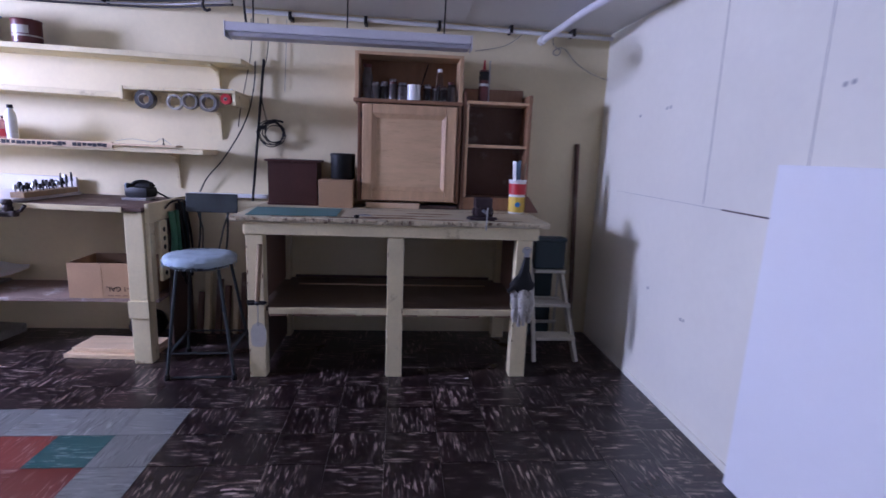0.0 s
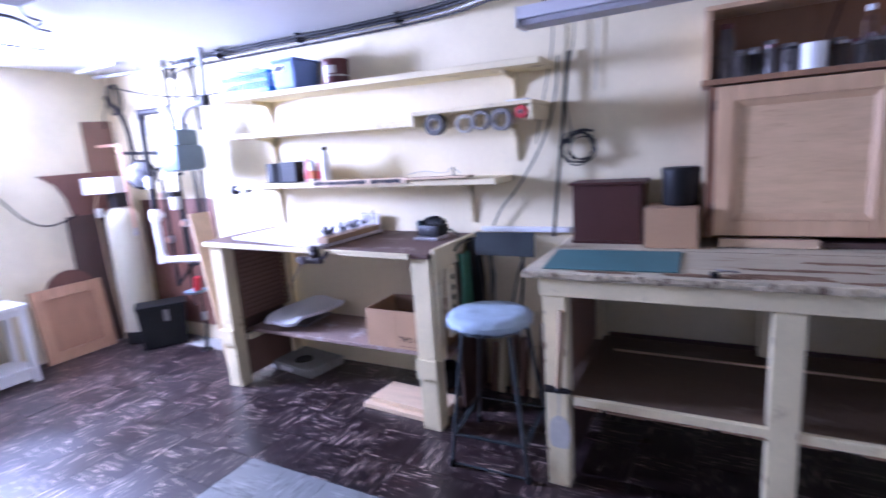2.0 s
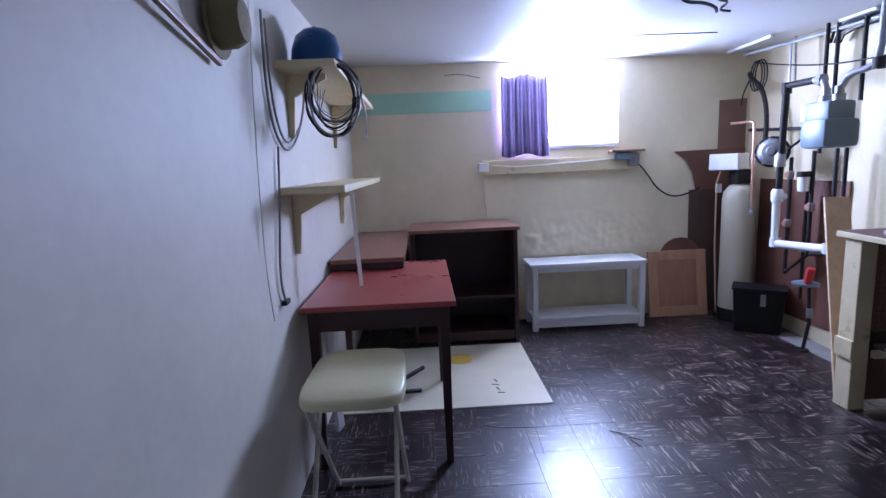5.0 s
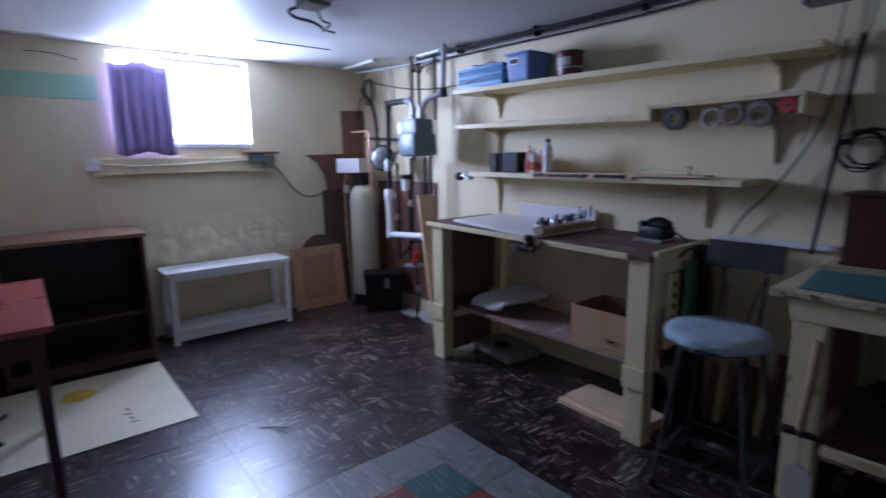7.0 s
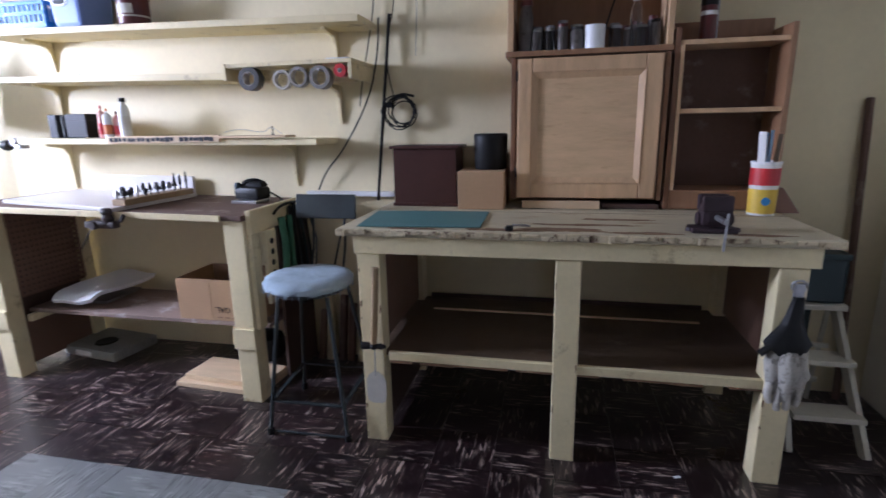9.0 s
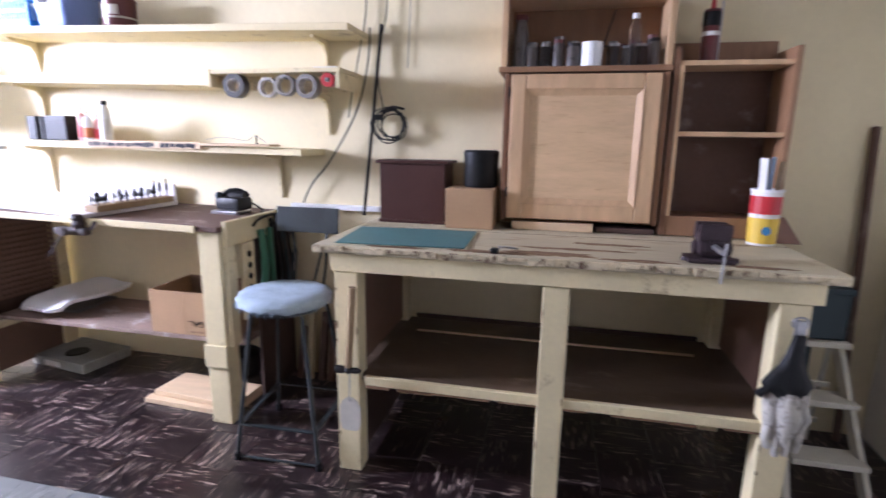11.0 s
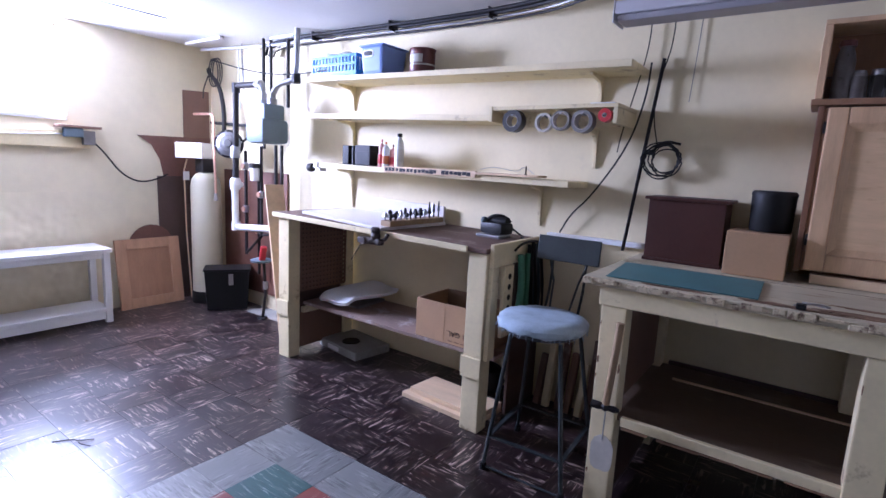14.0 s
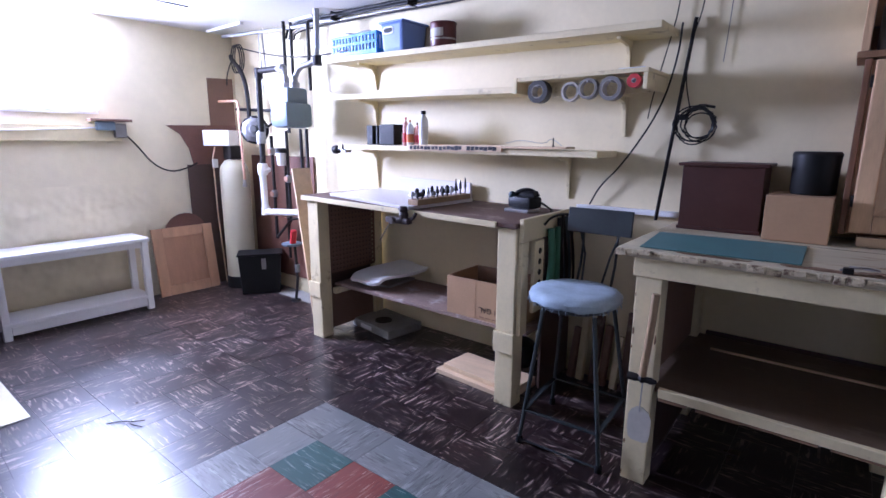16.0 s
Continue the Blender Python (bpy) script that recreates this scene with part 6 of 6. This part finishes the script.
part("run", tube([(-3.62, 2.84, 1.745), (-3.54, 2.83, 1.74), (-3.51, 2.83, 1.67)], 0.02, 12), M_GALV, gp, "", True)
part("run", tube([(-3.41, 2.83, 1.66), (-3.375, 2.85, 1.74), (-3.27, 2.88, 1.755), (-3.23, 2.89, 1.79), (-3.23, 2.90, ceil_z(-3.2))], 0.02, 12, 1), M_GALV, gp, "", True)
part("elbow", lathe([(0, -0.03), (0.03, -0.03), (0.03, 0.03), (0, 0.03)], (-3.23, 2.89, 1.77), 14), M_BLACKIRON, gp, "", True)
part("elbow", lathe([(0, -0.035), (0.03, -0.035), (0.03, 0.035), (0, 0.035)], (-3.875, 2.85, 1.735), 14), M_BLACKIRON, gp, "", True)
part("union", lathe([(0, -0.02), (0.033, -0.02), (0.033, 0.02), (0, 0.02)], (-3.56, 2.835, 1.74), 8, axis="x"), M_GALV, gp)
for x, y, za, zc in ((-3.72, 2.98, 1.30, 2.1), (-3.66, 3.0, 1.35, 2.1), (-3.46, 3.0, 1.60, 2.1), (-3.55, 2.96, 0.75, 1.33), (-3.48, 2.96, 0.55, 1.33)):
    part("riser", tube([(x, y, za), (x, y, zc - 0.002)], 0.012, 10), M_BLACKIRON, gp, "", True)
part("thin_pipe", tube([(-4.0, 2.98, ceil_z(-4) - 0.02), (-3.98, 2.98, 1.75)], 0.007, 8), M_GALV, gp)
part("cross_pipe", tube([(-4.45, 2.98, 1.50), (-3.70, 2.98, 1.46)], 0.012, 10), M_BLACKIRON, gp)
part("cross_pipe", tube([(-3.72, 2.98, 1.60), (-3.80, 2.95, 1.42), (-3.92, 2.92, 1.34)], 0.008, 8), M_BLACKIRON, gp)
rg = thing("gas_regulator", (-3.95, 2.83, 1.25), "round silver and black gas regulator on the pipe", "regulator")
mm = Matrix.Translation((-3.96, 2.83, 1.325)) @ Vector((0.75, -0.66, 0.05)).to_track_quat("Z", "Y").to_matrix().to_4x4()
part("dome", lathe([(0, -0.03), (0.085, -0.03), (0.09, -0.012), (0.088, 0.0), (0.066, 0.008), (0.058, 0.020), (0.034, 0.024), (0.030, 0.045), (0.024, 0.052), (0, 0.054)], seg=28, m=mm), M_GALV, rg, "dull silver dome", True)
part("flange", lathe([(0, -0.046), (0.106, -0.044), (0.108, -0.03), (0.104, -0.022), (0, -0.022)], seg=28, m=mm), M_BLACKIRON, rg)
part("back_case", lathe([(0, -0.10), (0.05, -0.095), (0.085, -0.06), (0.09, -0.046), (0, -0.046)], seg=24, m=mm), M_BLACKIRON, rg, "", True)
for k in range(8):
    ba = k * math.pi / 4 + 0.2
    part("bolt", lathe([(0, 0), (0.008, 0), (0.008, 0.012), (0, 0.012)], seg=6, m=mm @ Matrix.Translation((0.095 * math.cos(ba), 0.095 * math.sin(ba), -0.022))), M_GALV, rg)
part("neck", lathe([(0, 1.22), (0.035, 1.22), (0.035, 1.30), (0.02, 1.32), (0, 1.32)], (-3.90, 2.85, 0), 14), M_GALV, rg, "", True)
part("stem", tube([(-3.98, 2.84, 1.33), (-4.06, 2.86, 1.33)], 0.022, 12), M_GALV, rg)
pv = thing("pvc_trap", (-3.7, 2.86, 0.69), "white plastic drain pipe loop", "pipe")
part("pipe", tube([(-3.91, 2.85, 1.02), (-3.905, 2.85, 0.76), (-3.90, 2.85, 0.70), (-3.84, 2.85, 0.695), (-3.47, 2.86, 0.72), (-3.43, 2.865, 0.74), (-3.43, 2.87, 0.98)], 0.026, 14), M_PVC, pv, "", True)
part("valve", lathe([(0, 0.98), (0.034, 0.98), (0.04, 1.0), (0.04, 1.05), (0.03, 1.07), (0, 1.07)], (-3.905, 2.85, 0), 16), M_PVC, pv, "", True)
part("valve_knob", lathe([(0, -0.05), (0.02, -0.05), (0.02, 0), (0, 0)], (-3.88, 2.84, 1.02), 12, axis="y"), M_PVC, pv)
for p in ((-3.90, 2.85, 0.70), (-3.44, 2.865, 0.725)):
    part("elbow", lathe([(0, -0.032), (0.034, -0.032), (0.034, 0.032), (0, 0.032)], p, 14), M_PVC, pv, "", True)
vf = thing("pipe_fittings", (-3.8, 2.95, 0.4), "dark pipe stubs and brass valves on the wall board", "valves")
for x, y, za, zc, r in ((-3.98, 2.99, 0.45, 1.28, 0.013), (-3.84, 3.01, 0.30, 1.05, 0.011), (-3.76, 2.98, 0.62, 1.32, 0.012)):
    part("stub", tube([(x, y, za), (x, y, zc)], r, 10), M_BLACKIRON, vf, "", True)
for x, y, z in ((-3.98, 2.99, 0.82), (-3.84, 3.01, 0.66), (-3.76, 2.98, 0.95), (-3.98, 2.99, 1.16)):
    part("valve_body", lathe([(0, z - 0.03), (0.02, z - 0.028), (0.024, z), (0.02, z + 0.028), (0, z + 0.03)], (x, y, 0), 12), M_GALV, vf, "", True)
    part("valve_wheel", lathe([(0, 0), (0.022, 0), (0.022, 0.007), (0, 0.007)], (x + 0.01, y - 0.03, z), 12, axis="y"), M_COPPER, vf)
part("cross_run", tube([(-3.98, 2.99, 0.46), (-3.76, 2.985, 0.63), (-3.60, 2.985, 0.66)], 0.011, 10), M_BLACKIRON, vf, "", True)
cu2 = thing("copper_pipe", (-4.2, 2.85, 0.9), "bent copper pipe with brass end fitting", "pipe")
part("pipe", tube([(-4.46, 2.84, 1.555), (-4.20, 2.84, 1.55), (-4.18, 2.84, 1.53), (-4.17, 2.845, 0.93)], 0.0105, 10), M_COPPER, cu2, "", True)
part("fitting", lathe([(0, 0.87), (0.018, 0.875), (0.018, 0.90), (0.012, 0.905), (0.016, 0.93), (0, 0.935)], (-4.17, 2.845, 0), 8), M_STEEL, cu2)
wf = thing("water_filter", (-3.72, 3.0, 1.05), "small white filter canister on the wall", "filter")
part("bowl", lathe([(0, 1.05), (0.032, 1.055), (0.036, 1.10), (0.036, 1.15), (0, 1.15)], (-3.80, 2.95, 0), 16), M_WHITE, wf, "", True)
part("cap", lathe([(0, 1.15), (0.042, 1.15), (0.042, 1.185), (0, 1.185)], (-3.80, 2.95, 0), 16), M_BLACKIRON, wf, "", True)
single("wall_panel_board", box(-4.44, -3.58, 3.082, 3.096, 0.12, 1.12, 0.002), M_REDBROWN, "red brown board fixed behind the pipes", "board", "boards in the corner")
hp = thing("hand_pump", (-3.62, 2.90, 0), "old iron valve stand with red handle", "pump")
part("pole", tube([(-3.64, 2.90, 0.0), (-3.60, 2.90, 0.20), (-3.62, 2.90, 0.46)], 0.011, 10), M_BLACKIRON, hp)
part("foot", lathe([(0, 0), (0.04, 0), (0.035, 0.01), (0, 0.012)], (-3.64, 2.90, 0), 14), M_BLACKIRON, hp)
part("plate", lathe([(0, 0.445), (0.075, 0.45), (0.08, 0.465), (0.03, 0.48), (0, 0.48)], (-3.64, 2.89, 0), 18), M_METER, hp, "", True)
part("handle", beam((-3.60, 2.87, 0.47), (-3.56, 2.86, 0.58), 0.045, 0.03, 0.01), M_REDP, hp, "red handle")
part("valve", lathe([(0, 0.24), (0.02, 0.24), (0.02, 0.30), (0, 0.30)], (-3.60, 2.90, 0), 10), M_GALV, hp)
pk = thing("leaning_plank", (-3.05, 2.6, 0), "pale wooden plank leaning beside the bench", "plank")
part("plank", beam((-2.965, 2.64, 0.001), (-3.215, 2.70, 1.06), 0.125, 0.018, 0.002), M_PINE, pk)
hz = thing("black_hose", (-4.2, 3.0, 1.5), "black hose and cable looping down the corner", "hose")
part("hose", tube([(-4.56, 3.03, 1.94), (-4.5, 3.0, 1.90), (-4.32, 2.98, 1.80), (-4.22, 2.96, 1.60), (-4.20, 2.94, 1.35)], 0.017, 10, 2), M_BLACKIRON, hz, "", True)
for k in range(3):
    part("loop", tube([(-4.42 + 0.03 * k + 0.07 * math.cos(a * math.pi / 10), 2.99, 1.90 + 0.11 * math.sin(a * math.pi / 10)) for a in range(21)], 0.005, 7), M_BLACK, hz)
part("tail", tube([(-4.5, 2.99, 1.88), (-4.56, 2.98, 1.78), (-4.57, 2.98, 1.70)], 0.005, 7, 1), M_BLACK, hz)
part("span_wire", tube([(-4.42, 2.97, 2.0), (-4.0, 2.96, 1.90), (-3.6, 2.94, 1.83), (-3.2, 2.9, 1.80), (-2.9, 2.86, 1.80)], 0.0045, 7, 2), M_BLACK, hz)
pc = thing("corner_conduit", (-4.2, 2.9, 2.05), "white conduits under the ceiling in the corner", "pipe")
part("channel", box(-4.50, -4.0, 2.80, 2.83, ceil_z(-4) - 0.024, ceil_z(-4) - 0.002, 0.004), M_CEIL, pc)
part("pipe", tube([(-4.4, 2.88, 2.055), (-3.7, 3.0, 2.05), (-3.2, 3.03, 2.05)], 0.012, 10), M_GALV, pc)
part("pipe", tube([(-4.0, 2.95, 2.06), (-4.0, 2.96, 1.6)], 0.006, 8), M_GALV, pc)
part("cover_plate", box(-3.62, -3.36, 2.96, 3.06, ceil_z(-3.4) - 0.022, ceil_z(-3.4) - 0.006, 0.004), M_WHITE, pc)
# sill devices
sd = thing("sill_outlet", (WEST + 0.04, 2.1, 1.3), "grey outlet box and plug on the window board", "outlet")
part("shelf_plate", box(WEST + 0.012, WEST + 0.10, 1.93, 2.20, 1.375, 1.392, 0.003), M_BROWN, sd)
part("device", box(WEST + 0.036, WEST + 0.085, 1.97, 2.09, 1.31, 1.374, 0.01), M_METER, sd)
part("socket", box(WEST + 0.036, WEST + 0.075, 2.085, 2.165, 1.26, 1.36, 0.006), M_GREYTAPE, sd)
part("cord", tube([(WEST + 0.07, 2.165, 1.27), (WEST + 0.06, 2.23, 1.20), (WEST + 0.05, 2.33, 1.06), (WEST + 0.05, 2.46, 0.99), (WEST + 0.05, 2.60, 1.02), (WEST + 0.05, 2.68, 1.06)], 0.006, 8, 2), M_BLACK, sd)
part("white_cord", tube([(WEST + 0.042, 0.97, 1.31), (WEST + 0.042, 1.2, 1.29), (WEST + 0.042, 1.5, 1.305), (WEST + 0.042, 1.75, 1.315), (WEST + 0.042, 1.98, 1.33)], 0.004, 7, 2), M_WHITE, sd)
jn = thing("junction_box", (WEST + 0.04, 0.91, 1.3), "white junction box on the window board", "box")
part("body", box(WEST + 0.002, WEST + 0.05, 0.865, 0.945, 1.265, 1.335, 0.008), M_PVC, jn)
part("cord", tube([(WEST + 0.02, 0.90, 1.265), (WEST + 0.015, 0.91, 1.1), (WEST + 0.012, 0.93, 0.9)], 0.003, 7), M_WHITE, jn)
structure("trim", tube([(WEST + 0.001, 0.62, 2.03), (WEST + 0.001, 0.75, 2.035), (WEST + 0.001, 0.90, 2.0)], 0.003, 6, 1), M_DARKBROWN, "dark crack in the wall plaster")

# ---- south wall: shelves, cap, cables ----
def south_shelf(x0, x1, z, depth, label):
    t = thing("wall_shelf", ((x0 + x1) / 2, SOUTH, z), label, "shelf", "south wall shelves")
    part("board", box(x0, x1, SOUTH + 0.002, SOUTH + depth, z - 0.03, z, 0.003), M_CREAMWOOD, t)
    for x in (x1 - 0.18, x0 + 0.25):
        bm = prism([(0, 0), (0.17, 0), (0.17, -0.02), (0.035, -0.09), (0.02, -0.26), (0, -0.26)], 0.022, Matrix(((0, 0, 1, x), (1, 0, 0, SOUTH + 0.002), (0, 1, 0, z - 0.0305), (0, 0, 0, 1))), 0.002)
        part("bracket", bm, M_CREAMWOOD, t)
    return t


south_shelf(-4.15, -2.50, 1.262, 0.255, "cream wooden wall shelf with tapered brackets")
south_shelf(-4.10, -2.57, 1.757, 0.24, "cream wooden upper wall shelf holding a blue cap")
hl = thing("blue_hard_hat", (-2.80, -0.01, 1.758), "royal blue plastic hard hat on the shelf", "hard hat")
part("shell", lathe([(0.108, 1.770), (0.110, 1.79), (0.105, 1.84), (0.086, 1.893), (0.052, 1.92), (0, 1.930)], (-2.80, -0.02, 0), 30), M_HELMET, hl, "", True)
part("brim", lathe([(0.085, 1.759), (0.128, 1.759), (0.132, 1.764), (0.114, 1.776), (0.085, 1.778), (0.085, 1.759)], (-2.785, -0.012, 0), 30), M_HELMET, hl, "", True)
part("ridge", tube([(-2.89, -0.02, 1.872), (-2.85, -0.02, 1.912), (-2.80, -0.02, 1.931), (-2.75, -0.02, 1.912), (-2.71, -0.02, 1.872)], 0.010, 8, 2), M_HELMET, hl, "", True)
kc = thing("wire_bundle", (-2.63, 0.06, 1.46), "bundle of black cable looped over the shelf end", "cable")
random.seed(17)
for k in range(7):
    rx, rz = random.uniform(0.085, 0.115), random.uniform(0.11, 0.15)
    oy, oz = random.uniform(-0.015, 0.015), 1.745 - rz + random.uniform(-0.01, 0.02)
    part("loop", tube([(-2.60 - 0.012 * k + 0.02 * math.sin(a * 0.8 + k), 0.06 + oy + rx * math.cos(a * math.pi / 14), oz + rz * math.sin(a * math.pi / 14)) for a in range(29)], 0.0045, 7), M_BLACK if k % 3 else M_GREYTAPE, kc)
for k in range(6):
    sag = 0.16 + 0.012 * k
    part("strand", tube([(-2.60 - 0.01 * k, -0.03 + 0.012 * k, 1.70 - 0.01 * k), (-2.61, 0.0, 1.74 - sag), (-2.63, 0.07, 1.72 - sag - 0.03), (-2.66, 0.14, 1.75 - sag), (-2.70, 0.17, 1.66)], 0.002, 6, 2), M_BLACK if k % 2 else M_STEEL, kc)
part("tie", box(-2.70, -2.58, 0.035, 0.085, 1.735, 1.755, 0.006), M_PAPER, kc)
part("tail", tube([(-2.66, 0.16, 1.66), (-2.85, 0.17, 1.58), (-2.95, 0.16, 1.50), (-2.92, 0.15, 1.46)], 0.005, 7, 2), M_STEEL, kc)
wl = thing("wall_cables", (-2.4, SOUTH, 0.85), "grey cables hanging in loops down the wall", "cable")
W = SOUTH + 0.012
part("loop", tube([(-2.42, W, 1.90), (-2.40, W, 1.60), (-2.48, W, 1.45), (-2.63, W, 1.40), (-2.80, W, 1.46), (-2.86, W + 0.03, 1.60), (-2.80, W + 0.05, 1.72)], 0.005, 8, 2), M_GREYTAPE, wl)
part("loop", tube([(-2.46, W, 1.88), (-2.46, W, 1.60), (-2.54, W, 1.47), (-2.66, W, 1.43), (-2.82, W + 0.02, 1.53)], 0.0045, 8, 2), M_GREYTAPE, wl)
part("drop", tube([(-2.49, W, 1.42), (-2.44, W, 1.20), (-2.38, W, 1.02), (-2.36, W, 0.90), (-2.40, W, 0.83)], 0.0045, 7, 2), M_GREYTAPE, wl)
part("plug", box(-2.43, -2.37, W - 0.008, W + 0.012, 0.818, 0.836, 0.004), M_BLACK, wl)
part("drop", tube([(-2.30, W, 1.95), (-2.22, W, 1.40), (-2.20, W, 1.0), (-2.24, W, 0.80)], 0.002, 7, 2), M_STEELW, wl)
sh = thing("straw_hat", (-2.0, SOUTH, 1.6), "olive straw hat hung on the wall", "hat")
mm = Matrix.Translation((-1.98, SOUTH + 0.012, 1.74)) @ pose(0, 0, 0, -90, 0, 0)
part("crown", lathe([(0.075, 0), (0.072, 0.05), (0.055, 0.08), (0, 0.088)], seg=24, m=mm), M_STRAW, sh, "", True)
part("brim", lathe([(0.07, 0.0), (0.10, 0.004), (0.10, 0.008), (0.07, 0.006), (0.07, 0.0)], seg=24, m=mm), M_STRAW, sh, "", True)
single("wooden_rod", beam((-1.55, SOUTH + 0.03, 1.70), (-1.96, SOUTH + 0.02, 1.625), 0.016, 0.016, 0.004), M_OAKDARK, "dark wooden rod hung along the wall", "rod")
ws = thing("plastic_strip", (-2.90, 0.1, 0.762), "white plastic strip standing from table to shelf", "strip")
part("strip", beam((-2.90, 0.09, 0.762), (-2.87, 0.075, 1.232), 0.022, 0.003, 0.001), M_PVC, ws)

# ---- worn spots ----
# flaking plaster low on the west wall
bm = bmesh.new()
rows = []
ny, nz = 90, 60
for j in range(nz + 1):
    row = []
    for i in range(ny + 1):
        u, w = i / ny, j / nz
        y, z = 1.12 + 1.25 * u, 0.06 + 0.86 * w
        fade = min(1.0, 6 * u, 6 * (1 - u), 6 * w, 5 * (1 - w))
        a = noise.noise(Vector((y * 3.0, z * 3.6, 0.3))) + 0.5 * noise.noise(Vector((y * 8, z * 9, 4.1)))
        lump = max(0.0, a) ** 0.7 * 0.021 + 0.006 * noise.noise(Vector((y * 22, z * 22, 7.7)))
        row.append(bm.verts.new((WEST + 0.0005 + fade * max(0.0, lump + 0.002), y, z)))
    rows.append(row)
for j in range(nz):
    for i in range(ny):
        bm.faces.new((rows[j][i], rows[j][i + 1], rows[j + 1][i + 1], rows[j + 1][i]))
structure("plaster_patch", bm, M_ROUGHCREAM, "lumpy flaking painted plaster low on the wall", True)
# cracked tile edges and litter on the floor
for pts in ([(-2.90, 0.66, 0.0022), (-2.86, 0.72, 0.0022), (-2.85, 0.80, 0.0022), (-2.84, 0.92, 0.0022)], [(-2.84, 0.92, 0.0022), (-2.72, 0.915, 0.0022), (-2.60, 0.91, 0.0022)]):
    structure("trim", tube(pts, 0.0011, 6, 1), M_BLACKIRON, "dark cracked tile edge")
tw = thing("bent_wire_scrap", (-2.69, 1.34, 0), "small dark bent wire scrap on the floor", "scrap")
part("strand", tube([(-2.76, 1.27, 0.004), (-2.72, 1.33, 0.006), (-2.68, 1.34, 0.010), (-2.66, 1.39, 0.004)], 0.0025, 6, 1), M_BLACKIRON, tw)
part("strand", tube([(-2.70, 1.35, 0.006), (-2.66, 1.33, 0.010), (-2.61, 1.36, 0.004)], 0.0025, 6, 1), M_BLACKIRON, tw)
single("paper_scrap", box(-0.012, 0.012, -0.006, 0.006, 0.001, 0.004, 0.001, None, pose(0.33, 2.33, 0, 0, 0, 20)), M_PAPER, "tiny white paper scrap on the floor", "scrap")

# ---- floor tiles ----
TILE = 0.2286
GX, GY = -2.16, 2.01


def tile_mesh(name, material, turn):
    bm = box(-TILE / 2 + 0.0007, TILE / 2 - 0.0007, -TILE / 2 + 0.0007, TILE / 2 - 0.0007, -0.003, 0.0, 0)
    uvl = bm.loops.layers.uv.new("tile")
    for f in bm.faces:
        for lp in f.loops:
            lp[uvl].uv = (lp.vert.co.y, lp.vert.co.x) if turn else (lp.vert.co.x, lp.vert.co.y)
    me = bpy.data.meshes.new(name)
    bm.to_mesh(me)
    bm.free()
    me.materials.append(material)
    return me


tiles = thing("floor_tiles", (-1.5, 1.5, 0), "dark brown marbled tiles with an inlaid grey, teal and red square", "floor", kind="structure")
TM = {(m.name, k): tile_mesh("tile", m, k) for m in (T_DARK, T_GREY, T_TEAL, T_RED) for k in (0, 1)}
random.seed(11)
rest = bmesh.new()
uvl = rest.loops.layers.uv.new("tile")
PATTERN = ("GGGGG", "GTRTG", "GRRRG", "GTRTG", "GGGGG")
KIND = {"G": T_GREY, "T": T_TEAL, "R": T_RED}
for i in range(-11, 16):
    for j in range(-5, 21):
        x0, y1 = GX + i * TILE, GY - j * TILE
        xc, yc = x0 + TILE / 2, y1 - TILE / 2
        if xc < WEST - 0.05 or xc > EAST + 0.05 or yc > NORTH + 0.05 or (yc < SOUTH - 0.05 and xc < -1.0) or yc < -2.5:
            continue
        if -4.1 < xc < -3.35 and yc > 2.88:
            continue
        k = (i + j) % 2
        m = KIND[PATTERN[j][i]] if 0 <= i < 5 and 0 <= j < 5 else T_DARK
        if -3.9 < xc < 1.1 and 0.15 < yc < 3.0:
            ob = new("tile", TM[(m.name, k)])
            ob.parent = tiles
            ob.matrix_parent_inverse = Matrix.Translation(-tiles.location)
            ob.location = (xc, yc, random.uniform(-0.0006, 0.0006))
            ob.rotation_euler = (random.uniform(-0.002, 0.002), random.uniform(-0.002, 0.002), 0)
        else:
            z = random.uniform(-0.0006, 0.0006)
            h = TILE / 2 - 0.0007
            vs = [rest.verts.new((xc + a * h, yc + b * h, z)) for a, b in ((-1, -1), (1, -1), (1, 1), (-1, 1))]
            f = rest.faces.new(vs)
            o = random.uniform(0, 50)
            for lp in f.loops:
                c = lp.vert.co - Vector((xc, yc, 0))
                lp[uvl].uv = (c.y + o, c.x) if k else (c.x + o, c.y)
me = bpy.data.meshes.new("tiles_far")
rest.to_mesh(me)
rest.free()
me.materials.append(T_DARK)
far = new("tiles_far", me)
far.parent = tiles
far.matrix_parent_inverse = Matrix.Translation(-tiles.location)
tagged(far, kind="stuff")
